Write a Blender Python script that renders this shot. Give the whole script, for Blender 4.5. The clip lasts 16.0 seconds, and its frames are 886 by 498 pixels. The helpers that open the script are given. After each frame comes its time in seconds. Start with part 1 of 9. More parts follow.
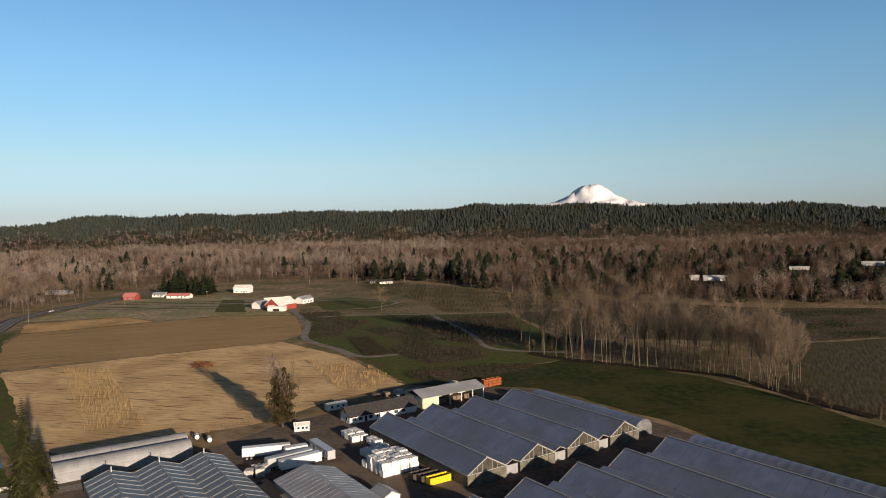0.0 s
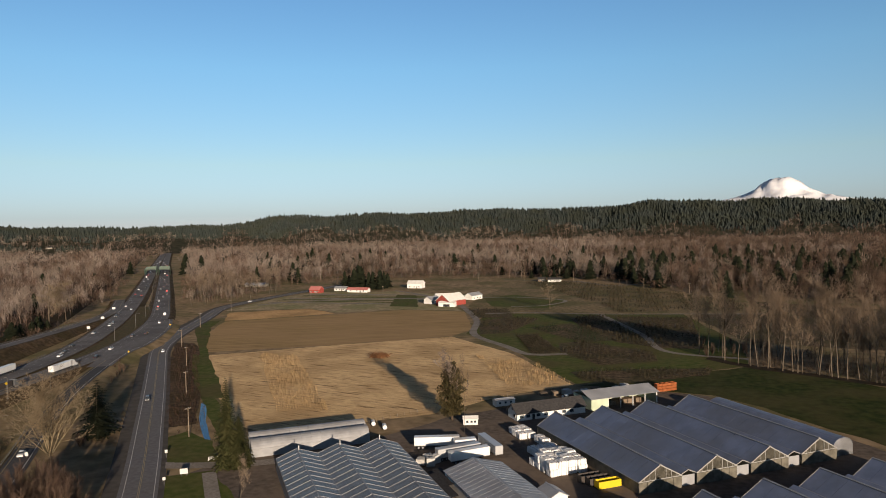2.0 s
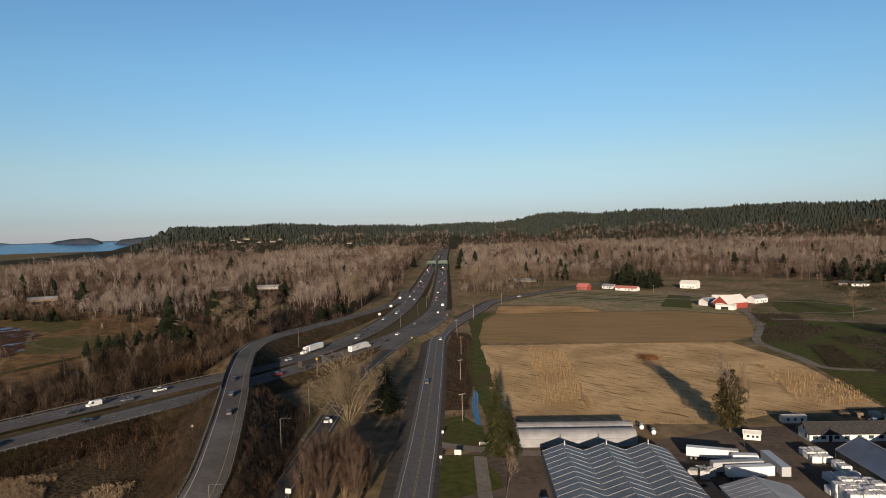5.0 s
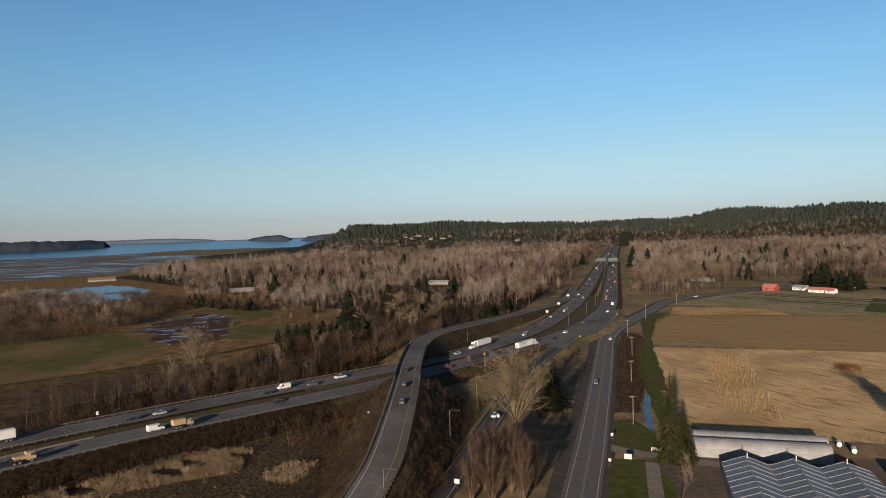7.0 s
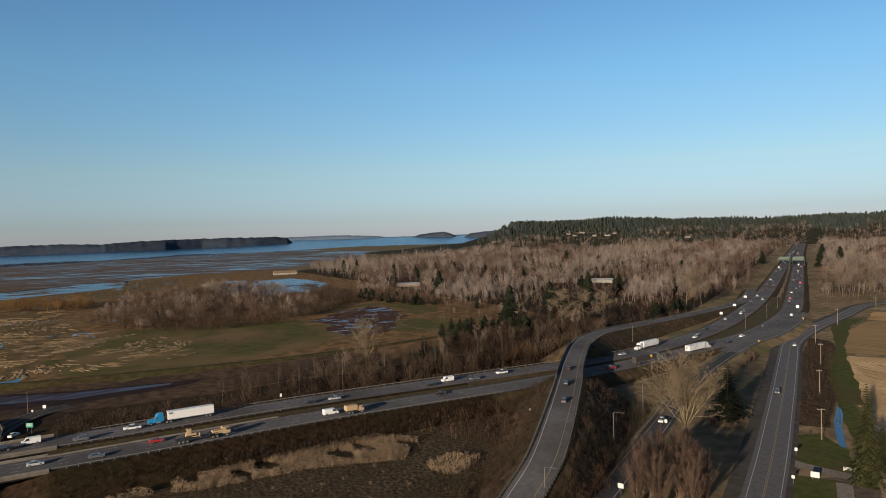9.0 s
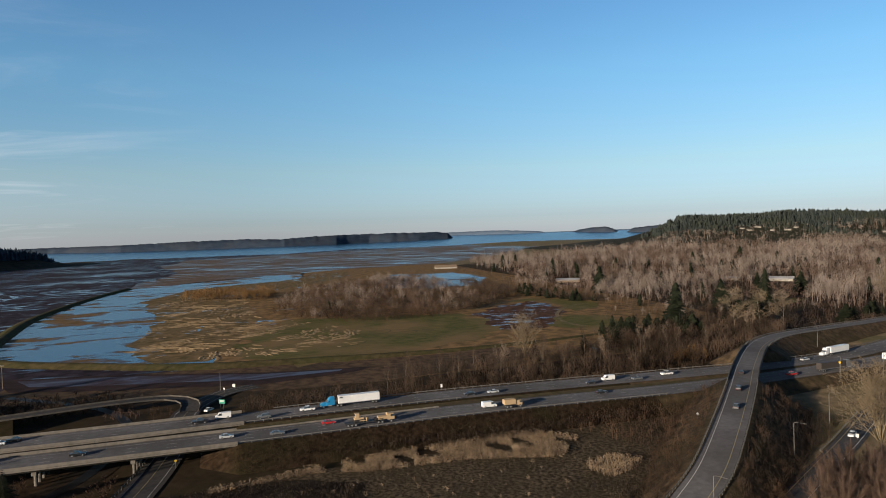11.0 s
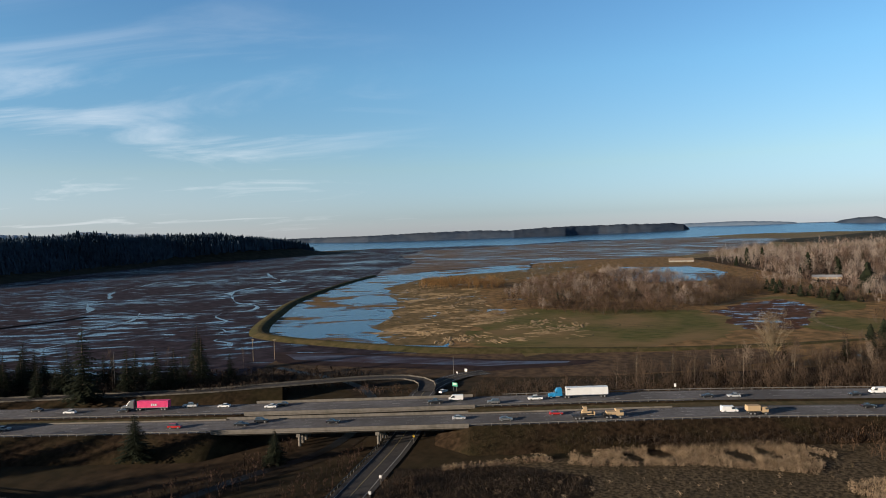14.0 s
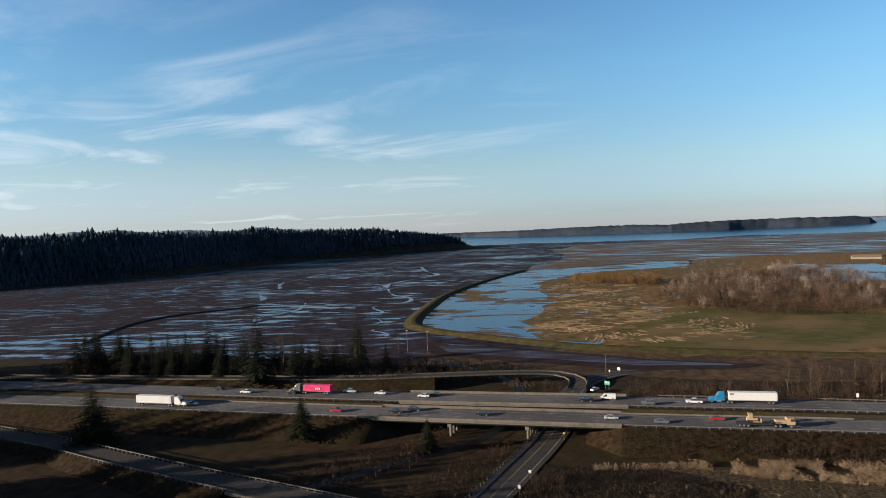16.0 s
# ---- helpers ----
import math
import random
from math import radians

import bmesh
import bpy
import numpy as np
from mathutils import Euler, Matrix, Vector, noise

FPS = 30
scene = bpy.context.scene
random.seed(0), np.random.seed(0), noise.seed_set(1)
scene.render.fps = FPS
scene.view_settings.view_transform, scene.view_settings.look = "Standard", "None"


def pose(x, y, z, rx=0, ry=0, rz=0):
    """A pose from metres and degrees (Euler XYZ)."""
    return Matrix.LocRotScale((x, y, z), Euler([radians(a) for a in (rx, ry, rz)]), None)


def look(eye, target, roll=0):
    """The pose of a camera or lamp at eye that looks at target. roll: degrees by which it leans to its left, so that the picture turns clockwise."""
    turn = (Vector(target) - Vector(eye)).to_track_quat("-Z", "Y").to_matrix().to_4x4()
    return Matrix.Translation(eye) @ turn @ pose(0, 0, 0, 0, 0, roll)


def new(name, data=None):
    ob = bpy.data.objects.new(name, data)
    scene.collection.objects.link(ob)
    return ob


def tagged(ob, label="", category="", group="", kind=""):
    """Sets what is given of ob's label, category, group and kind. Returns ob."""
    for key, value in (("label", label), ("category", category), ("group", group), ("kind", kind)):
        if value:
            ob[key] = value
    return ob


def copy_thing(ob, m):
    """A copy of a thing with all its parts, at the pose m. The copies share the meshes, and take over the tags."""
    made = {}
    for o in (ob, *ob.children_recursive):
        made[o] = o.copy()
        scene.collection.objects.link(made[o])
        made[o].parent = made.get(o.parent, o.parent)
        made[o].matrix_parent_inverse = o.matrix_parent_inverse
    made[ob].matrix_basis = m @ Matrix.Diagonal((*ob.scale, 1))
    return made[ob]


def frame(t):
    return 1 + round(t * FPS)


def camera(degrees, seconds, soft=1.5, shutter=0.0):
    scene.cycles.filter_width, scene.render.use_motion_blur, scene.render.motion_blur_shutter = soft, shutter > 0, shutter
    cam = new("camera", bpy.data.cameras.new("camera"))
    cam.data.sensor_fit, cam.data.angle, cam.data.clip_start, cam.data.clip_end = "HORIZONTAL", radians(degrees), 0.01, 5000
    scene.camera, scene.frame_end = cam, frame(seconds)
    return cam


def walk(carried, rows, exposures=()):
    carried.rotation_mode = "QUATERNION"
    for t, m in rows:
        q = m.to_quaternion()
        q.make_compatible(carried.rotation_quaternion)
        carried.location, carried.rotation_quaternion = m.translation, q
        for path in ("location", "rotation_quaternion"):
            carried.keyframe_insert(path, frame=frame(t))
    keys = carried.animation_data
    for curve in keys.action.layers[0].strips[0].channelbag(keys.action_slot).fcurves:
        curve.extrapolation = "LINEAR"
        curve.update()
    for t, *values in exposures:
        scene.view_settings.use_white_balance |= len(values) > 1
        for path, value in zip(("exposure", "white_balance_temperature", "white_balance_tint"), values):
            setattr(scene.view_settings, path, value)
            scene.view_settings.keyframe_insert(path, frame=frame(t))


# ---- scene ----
EXPOSURES = [(0.0, 0.82, 6700, 9), (4.0, 0.68, 6600, 9), (8.0, 0.68, 6500, 8), (11.5, 0.92, 6250, 6), (14.0, 1.06, 6250, 6), (16.0, 1.16, 6350, 6)]
cam = camera(65.85, 16.0, soft=1.0)
PATH = [
    (0.0, 0.0, 0.0, 72.0, 87.938, 1.052, 0.000),
    (0.5, 0.0, 0.0, 72.0, 87.940, 1.105, 3.405),
    (1.0, 0.0, 0.0, 72.0, 87.968, 1.147, 6.946),
    (1.5, 0.0, 0.0, 72.0, 88.007, 1.223, 10.486),
    (2.0, 0.0, 0.0, 72.0, 88.029, 1.277, 14.034),
    (2.5, 0.0, 0.0, 72.0, 88.073, 1.320, 17.825),
    (3.0, 0.0, 0.0, 72.0, 88.131, 1.332, 21.683),
    (3.5, 0.0, 0.0, 72.0, 88.183, 1.419, 25.457),
    (4.0, 0.0, 0.0, 72.0, 88.229, 1.387, 29.054),
    (6.5, 0.0, 0.0, 72.0, 88.381, 1.624, 46.741),
    (7.0, 0.0, 0.0, 72.0, 88.406, 1.621, 50.163),
    (7.5, 0.0, 0.0, 72.0, 88.467, 1.707, 53.544),
    (8.0, 0.0, 0.0, 72.0, 88.480, 1.708, 56.938),
    (8.5, 0.0, 0.0, 72.0, 88.496, 1.740, 60.323),
    (9.0, 0.0, 0.0, 72.0, 88.531, 1.721, 63.676),
    (11.5, 0.0, 0.0, 72.0, 88.514, 1.939, 80.169),
    (12.0, 0.0, 0.0, 72.0, 88.504, 1.957, 83.389),
    (12.5, 0.0, 0.0, 72.0, 88.505, 1.935, 86.553),
    (13.0, 0.0, 0.0, 72.0, 88.481, 1.910, 89.675),
    (13.5, 0.0, 0.0, 72.0, 88.461, 1.919, 92.798),
    (14.0, 0.0, 0.0, 72.0, 88.440, 1.930, 95.909),
    (14.5, 0.0, 0.0, 72.0, 88.425, 1.966, 99.052),
    (15.0, 0.0, 0.0, 72.0, 88.431, 1.983, 102.214),
    (15.5, 0.0, 0.0, 72.0, 88.423, 1.949, 105.358),
    (16.0, 0.0, 0.0, 72.0, 88.425, 2.052, 108.467),
]
walk(cam, [(t, pose(*row)) for t, *row in PATH], exposures=EXPOSURES)

# ---- daylight ----
SUN_EL, SUN_AZ = radians(10.8), math.atan2(0.515, -0.857)
sun_way = Vector((math.sin(SUN_AZ) * math.cos(SUN_EL), math.cos(SUN_AZ) * math.cos(SUN_EL), math.sin(SUN_EL)))
world = bpy.data.worlds.new("world")
scene.world = world
world.use_nodes = True
wt = world.node_tree
wt.nodes.clear()
w_out = wt.nodes.new("ShaderNodeOutputWorld")
w_bg = wt.nodes.new("ShaderNodeBackground")
w_sky = wt.nodes.new("ShaderNodeTexSky")
w_sky.sky_type = "NISHITA"
w_sky.sun_disc = False
w_sky.sun_elevation, w_sky.sun_rotation = SUN_EL, SUN_AZ
w_sky.altitude, w_sky.air_density, w_sky.dust_density, w_sky.ozone_density = 50, 1.0, 0.3, 3.2
w_bg.inputs["Strength"].default_value = 0.095
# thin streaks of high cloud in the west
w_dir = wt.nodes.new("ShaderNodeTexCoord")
w_sep = wt.nodes.new("ShaderNodeSeparateXYZ")
wt.links.new(w_dir.outputs["Generated"], w_sep.inputs[0])


def w_math(op, a, b):
    m = wt.nodes.new("ShaderNodeMath")
    m.operation = op
    for k, q in enumerate((a, b)):
        if hasattr(q, "is_linked"):
            wt.links.new(q, m.inputs[k])
        else:
            m.inputs[k].default_value = q
    return m.outputs[0]


def w_range(q, lo, hi, a=0.0, b=1.0):
    m = wt.nodes.new("ShaderNodeMapRange")
    m.interpolation_type = "SMOOTHSTEP"
    for k, value in ((1, lo), (2, hi), (3, a), (4, b)):
        m.inputs[k].default_value = value
    wt.links.new(q, m.inputs[0])
    return m.outputs[0]


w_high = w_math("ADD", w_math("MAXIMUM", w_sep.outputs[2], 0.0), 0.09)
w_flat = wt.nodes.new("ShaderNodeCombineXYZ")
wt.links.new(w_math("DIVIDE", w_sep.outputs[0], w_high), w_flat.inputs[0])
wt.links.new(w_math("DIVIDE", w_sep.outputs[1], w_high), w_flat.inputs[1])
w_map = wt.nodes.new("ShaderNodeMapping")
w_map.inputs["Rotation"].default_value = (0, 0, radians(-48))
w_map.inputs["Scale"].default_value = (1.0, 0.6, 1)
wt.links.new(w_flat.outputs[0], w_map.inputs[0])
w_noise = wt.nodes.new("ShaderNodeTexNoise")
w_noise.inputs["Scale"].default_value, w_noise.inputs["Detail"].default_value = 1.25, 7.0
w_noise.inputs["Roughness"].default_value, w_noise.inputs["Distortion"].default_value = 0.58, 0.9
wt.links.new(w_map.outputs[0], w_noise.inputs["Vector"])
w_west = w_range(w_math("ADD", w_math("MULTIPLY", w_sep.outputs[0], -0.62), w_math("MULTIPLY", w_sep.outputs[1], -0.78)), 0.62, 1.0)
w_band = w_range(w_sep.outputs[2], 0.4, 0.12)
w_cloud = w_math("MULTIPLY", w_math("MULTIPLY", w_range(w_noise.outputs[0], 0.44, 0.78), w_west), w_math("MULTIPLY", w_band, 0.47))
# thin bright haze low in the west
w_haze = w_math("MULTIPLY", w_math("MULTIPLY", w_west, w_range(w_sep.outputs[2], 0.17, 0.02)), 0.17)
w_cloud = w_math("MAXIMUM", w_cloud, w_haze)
w_mix = wt.nodes.new("ShaderNodeMix")
w_mix.data_type = "RGBA"
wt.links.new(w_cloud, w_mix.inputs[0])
# clear winter air: the low sky is paler and less yellow than the plain model gives
w_tint = wt.nodes.new("ShaderNodeValToRGB")
w_tint.color_ramp.elements[0].color, w_tint.color_ramp.elements[1].color = (0.68, 0.74, 1.2, 1), (0.53, 0.31, 0.28, 1)
w_tint.color_ramp.elements[0].position, w_tint.color_ramp.elements[1].position = 0.0, 0.5
for where, c in ((0.02, (0.6, 0.66, 1.0, 1)), (0.09, (0.83, 0.79, 0.83, 1)), (0.22, (0.84, 0.95, 0.97, 1)), (0.32, (0.78, 0.915, 0.98, 1))):
    w_tint.color_ramp.elements.new(where).color = c
wt.links.new(w_sep.outputs[2], w_tint.inputs[0])
w_mul = wt.nodes.new("ShaderNodeMix")
w_mul.data_type, w_mul.blend_type = "RGBA", "MULTIPLY"
w_mul.inputs[0].default_value = 1.0
wt.links.new(w_sky.outputs[0], w_mul.inputs[6])
wt.links.new(w_tint.outputs[0], w_mul.inputs[7])
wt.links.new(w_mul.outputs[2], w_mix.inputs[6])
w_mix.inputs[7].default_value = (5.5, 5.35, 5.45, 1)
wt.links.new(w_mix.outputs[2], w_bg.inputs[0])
wt.links.new(w_bg.outputs[0], w_out.inputs[0])

lamp = bpy.data.lights.new("sun", "SUN")
lamp.energy, lamp.angle, lamp.color = 5.0, radians(0.6), (1.0, 0.81, 0.63)
sun = new("sun", lamp)
sun.matrix_world = look(sun_way * 500, (0, 0, 0))

# ---- materials ----
TONE = 0.8


def rgb(c):
    return (c[0] * TONE, c[1] * TONE, c[2] * TONE, 1.0)


def mat(name, c1, c2, scale=1.0, rough=0.9, bump=0.0, c3=None, scale3=0.02, amount3=0.6, stretch=(1, 1, 1), turn=0.0,
        metal=0.0, detail=6.0, spec=0.05, low=0.35, high=0.65, bump_dist=0.1, through_light=0.0):
    m = bpy.data.materials.new(name)
    m.use_nodes = True
    nt = m.node_tree
    n, l = nt.nodes, nt.links
    b = n["Principled BSDF"]
    b.inputs["Roughness"].default_value, b.inputs["Metallic"].default_value = rough, metal
    b.inputs["Specular IOR Level"].default_value = spec
    geo = n.new("ShaderNodeNewGeometry")
    mp = n.new("ShaderNodeMapping")
    mp.inputs["Rotation"].default_value = (0, 0, radians(turn))
    mp2 = n.new("ShaderNodeMapping")
    mp2.inputs["Scale"].default_value = stretch
    l.new(geo.outputs["Position"], mp.inputs[0])
    l.new(mp.outputs[0], mp2.inputs[0])
    t = n.new("ShaderNodeTexNoise")
    t.inputs["Scale"].default_value, t.inputs["Detail"].default_value = scale, detail
    l.new(mp2.outputs[0], t.inputs["Vector"])
    ramp = n.new("ShaderNodeValToRGB")
    ramp.color_ramp.elements[0].position, ramp.color_ramp.elements[1].position = low, high
    ramp.color_ramp.elements[0].color, ramp.color_ramp.elements[1].color = rgb(c1), rgb(c2)
    l.new(t.outputs[0], ramp.inputs[0])
    col = ramp.outputs[0]
    if c3:
        t3 = n.new("ShaderNodeTexNoise")
        t3.inputs["Scale"].default_value, t3.inputs["Detail"].default_value = scale3, 4.0
        l.new(geo.outputs["Position"], t3.inputs["Vector"])
        r3 = n.new("ShaderNodeMapRange")
        r3.inputs[1].default_value, r3.inputs[2].default_value, r3.inputs[4].default_value = 0.42, 0.62, amount3
        l.new(t3.outputs[0], r3.inputs[0])
        mx = n.new("ShaderNodeMix")
        mx.data_type = "RGBA"
        l.new(r3.outputs[0], mx.inputs[0])
        l.new(col, mx.inputs[6])
        mx.inputs[7].default_value = rgb(c3)
        col = mx.outputs[2]
    l.new(col, b.inputs["Base Color"])
    if bump:
        bp = n.new("ShaderNodeBump")
        bp.inputs["Strength"].default_value, bp.inputs["Distance"].default_value = bump, bump_dist
        l.new(t.outputs[0], bp.inputs["Height"])
        l.new(bp.outputs[0], b.inputs["Normal"])
    if through_light:
        tl, ms = n.new("ShaderNodeBsdfTranslucent"), n.new("ShaderNodeMixShader")
        l.new(col, tl.inputs[0])
        ms.inputs[0].default_value = through_light
        l.new(b.outputs[0], ms.inputs[1])
        l.new(tl.outputs[0], ms.inputs[2])
        l.new(ms.outputs[0], n["Material Output"].inputs[0])
    return m


def wet(name, mud1, mud2, scale, stretch, level, turn=0.0, water=(0.03, 0.05, 0.07), soft=0.05, rough=0.12, scale_big=0.004, big=0.25, gloss=0.29):
    """Mud or marsh with shallow water standing in its hollows."""
    m = mat(name, mud1, mud2, 0.12, 0.95, 0.5, stretch=(1, 1, 1), turn=turn)
    nt = m.node_tree
    n, l = nt.nodes, nt.links
    b = n["Principled BSDF"]
    geo = n.new("ShaderNodeNewGeometry")
    mp, mp2 = n.new("ShaderNodeMapping"), n.new("ShaderNodeMapping")
    mp.inputs["Rotation"].default_value = (0, 0, radians(turn))
    mp2.inputs["Scale"].default_value = stretch
    l.new(geo.outputs["Position"], mp.inputs[0])
    l.new(mp.outputs[0], mp2.inputs[0])
    t = n.new("ShaderNodeTexNoise")
    t.inputs["Scale"].default_value, t.inputs["Detail"].default_value, t.inputs["Roughness"].default_value = scale, 9.0, 0.64
    t.inputs["Distortion"].default_value = 0.6
    l.new(mp2.outputs[0], t.inputs["Vector"])
    t2 = n.new("ShaderNodeTexNoise")
    t2.inputs["Scale"].default_value, t2.inputs["Detail"].default_value = scale_big, 3.0
    l.new(geo.outputs["Position"], t2.inputs["Vector"])
    ma = n.new("ShaderNodeMath")
    ma.operation = "MULTIPLY_ADD"
    ma.inputs[1].default_value, ma.inputs[2].default_value = big, -big / 2
    l.new(t2.outputs[0], ma.inputs[0])
    ad = n.new("ShaderNodeMath")
    l.new(t.outputs[0], ad.inputs[0])
    l.new(ma.outputs[0], ad.inputs[1])
    r = n.new("ShaderNodeMapRange")
    r.inputs[1].default_value, r.inputs[2].default_value = level, level + soft
    l.new(ad.outputs[0], r.inputs[0])
    base = b.inputs["Base Color"].links[0].from_socket
    mx = n.new("ShaderNodeMix")
    mx.data_type = "RGBA"
    l.new(r.outputs[0], mx.inputs[0])
    l.new(base, mx.inputs[6])
    mx.inputs[7].default_value = rgb(water)
    l.new(mx.outputs[2], b.inputs["Base Color"])
    rr = n.new("ShaderNodeMapRange")
    rr.inputs[3].default_value, rr.inputs[4].default_value = 0.95, rough
    l.new(r.outputs[0], rr.inputs[0])
    l.new(rr.outputs[0], b.inputs["Roughness"])
    sp = n.new("ShaderNodeMapRange")
    sp.inputs[3].default_value, sp.inputs[4].default_value = 0.03, gloss
    l.new(r.outputs[0], sp.inputs[0])
    l.new(sp.outputs[0], b.inputs["Specular IOR Level"])
    bp = [k for k in n if k.bl_idname == "ShaderNodeBump"][0]
    inv = n.new("ShaderNodeMath")
    inv.operation, inv.inputs[0].default_value = "SUBTRACT", 0.55
    l.new(r.outputs[0], inv.inputs[1])
    inv.use_clamp = True
    l.new(inv.outputs[0], bp.inputs["Strength"])
    return m


def plain(name, c, rough=0.5, metal=0.0, vary=0.12, scale=0.6, spec=0.4):
    c2 = tuple(k * (1 - vary) for k in c)
    return mat(name, c, c2, scale, rough, 0.0, metal=metal, spec=spec)


def rows_mat(name, c1, c2, dark, turn, spacing):
    """Cut crop rows: fine broken lines along one way, with worn patches and short dark streaks painted as row shadows.
    """
    m = mat(name, c1, c2, 0.9, 0.95, 0.9, tuple(k * 0.8 for k in c1), 0.035, 0.55, stretch=(0.16, 2.2, 1), turn=turn, low=0.3, high=0.68)
    nt = m.node_tree
    n, l = nt.nodes, nt.links
    b = n["Principled BSDF"]
    geo = n.new("ShaderNodeNewGeometry")
    mp, mp2 = n.new("ShaderNodeMapping"), n.new("ShaderNodeMapping")
    mp.inputs["Rotation"].default_value = (0, 0, radians(turn))
    mp2.inputs["Scale"].default_value = (0.07, 0.75, 1)
    l.new(geo.outputs["Position"], mp.inputs[0])
    l.new(mp.outputs[0], mp2.inputs[0])
    t = n.new("ShaderNodeTexNoise")
    t.inputs["Scale"].default_value, t.inputs["Detail"].default_value, t.inputs["Roughness"].default_value = 1.0 / spacing * 0.6, 5.0, 0.62
    l.new(mp2.outputs[0], t.inputs["Vector"])
    r = n.new("ShaderNodeMapRange")
    r.inputs[1].default_value, r.inputs[2].default_value, r.inputs[4].default_value = 0.55, 0.66, 0.9
    l.new(t.outputs[0], r.inputs[0])
    mx = n.new("ShaderNodeMix")
    mx.data_type = "RGBA"
    l.new(r.outputs[0], mx.inputs[0])
    l.new(b.inputs["Base Color"].links[0].from_socket, mx.inputs[6])
    mx.inputs[7].default_value = rgb(dark)
    l.new(mx.outputs[2], b.inputs["Base Color"])
    return m


M_ground = mat("winter_grass", (0.0281, 0.0194, 0.0119), (0.0648, 0.0432, 0.0259), 0.2, 0.95, 0.9, (0.03, 0.026, 0.012), 0.012, 0.7)
M_rough = mat("rough_brown_grass", (0.166, 0.122, 0.0718), (0.345, 0.248, 0.149), 0.15, 0.95, 0.9, (0.1, 0.1, 0.04), 0.02, 0.7)
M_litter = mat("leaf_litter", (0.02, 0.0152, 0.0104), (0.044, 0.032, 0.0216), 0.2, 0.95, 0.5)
M_forestfloor = mat("shaded_forest_floor", (0.02, 0.022, 0.015), (0.045, 0.042, 0.03), 0.05, 0.95, 0.5)
M_stubble = rows_mat("corn_stubble", (0.46, 0.3, 0.145), (0.92, 0.66, 0.36), (0.12, 0.07, 0.035), 14, 0.7)
M_stalk = mat("dry_corn_stalks", (0.192, 0.122, 0.06), (0.504, 0.348, 0.174), 0.6, 0.9)
M_plough = mat("ploughed_soil", (0.232, 0.153, 0.0726), (0.403, 0.279, 0.136), 0.35, 0.95, 0.8, (0.4, 0.265, 0.14), 0.015, 0.5, stretch=(0.06, 1.6, 1), turn=-22)
M_tan = mat("dry_grass", (0.45, 0.28, 0.135), (0.63, 0.406, 0.189), 0.4, 0.95, 0.6, (0.2, 0.13, 0.06), 0.04, 0.5)
M_meadow = mat("pasture_grass", (0.0183, 0.0281, 0.00702), (0.0463, 0.0562, 0.0154), 0.3, 0.95, 0.9, (0.085, 0.07, 0.032), 0.03, 0.55)
M_green = mat("green_grass", (0.052, 0.072, 0.016), (0.105, 0.112, 0.034), 0.3, 0.95, 0.8, (0.1, 0.075, 0.036), 0.035, 0.6)
M_olive = mat("olive_pasture", (0.056, 0.064, 0.017), (0.15, 0.128, 0.047), 0.22, 0.95, 0.9, (0.22, 0.145, 0.075), 0.02, 0.75, stretch=(1.6, 0.4, 1), turn=-8, low=0.3, high=0.7)
M_nursery = mat("nursery_soil", (0.12, 0.095, 0.055), (0.28, 0.207, 0.12), 0.3, 0.95, 0.9, (0.08, 0.088, 0.032), 0.03, 0.6)
M_lot = mat("farm_lot_ground", (0.22, 0.18, 0.11), (0.44, 0.345, 0.222), 0.25, 0.95, 0.8, (0.17, 0.185, 0.07), 0.03, 0.6)
M_bed = mat("planting_bed_soil", (0.035, 0.027, 0.017), (0.16, 0.115, 0.07), 0.4, 0.95, 0.9, (0.055, 0.06, 0.022), 0.05, 0.5)
M_oldfield = mat("old_tan_field", (0.045, 0.0382, 0.0228), (0.117, 0.0969, 0.0599), 0.7, 0.95, 0.9, (0.07, 0.068, 0.026), 0.02, 0.6, stretch=(0.12, 1.2, 1), turn=-62)
M_rustflat = mat("rusty_marsh_flat", (0.0585, 0.0398, 0.0269), (0.147, 0.0952, 0.0562), 0.2, 0.95, 0.8, (0.035, 0.028, 0.02), 0.02, 0.6)
M_gravel = mat("gravel", (0.2, 0.18, 0.16), (0.3, 0.27, 0.24), 1.2, 0.95, 0.3, (0.16, 0.14, 0.11), 0.1, 0.6)
M_brown = mat("dull_brown_field", (0.0407, 0.0312, 0.0192), (0.139, 0.104, 0.0635), 0.8, 0.95, 1.0, (0.045, 0.036, 0.021), 0.05, 0.5, low=0.4, high=0.62)
M_yard = mat("yard_asphalt", (0.09, 0.073, 0.06), (0.16, 0.13, 0.104), 0.5, 0.9, 0.2, (0.2, 0.155, 0.12), 0.05, 0.7)
M_asphalt = mat("asphalt", (0.119, 0.118, 0.129), (0.168, 0.165, 0.176), 0.8, 0.85, 0.15, (0.14, 0.135, 0.132), 0.03, 0.6)
M_asphalt_i5 = mat("freeway_pavement", (0.134, 0.128, 0.13), (0.183, 0.176, 0.18), 0.6, 0.85, 0.1, (0.08, 0.075, 0.073), 0.04, 0.6)
M_asphalt_old = mat("worn_dark_asphalt", (0.055, 0.052, 0.051), (0.082, 0.077, 0.074), 0.8, 0.9, 0.1, (0.065, 0.06, 0.058), 0.05, 0.5)
M_asphalt_new = mat("fresh_asphalt", (0.051, 0.0527, 0.0578), (0.0765, 0.0765, 0.0816), 0.8, 0.85, 0.1)
M_shoulder = mat("road_shoulder", (0.07, 0.064, 0.058), (0.1, 0.091, 0.083), 0.25, 0.95, 0.1)
M_line = plain("road_paint", (0.5, 0.49, 0.47), 0.7)
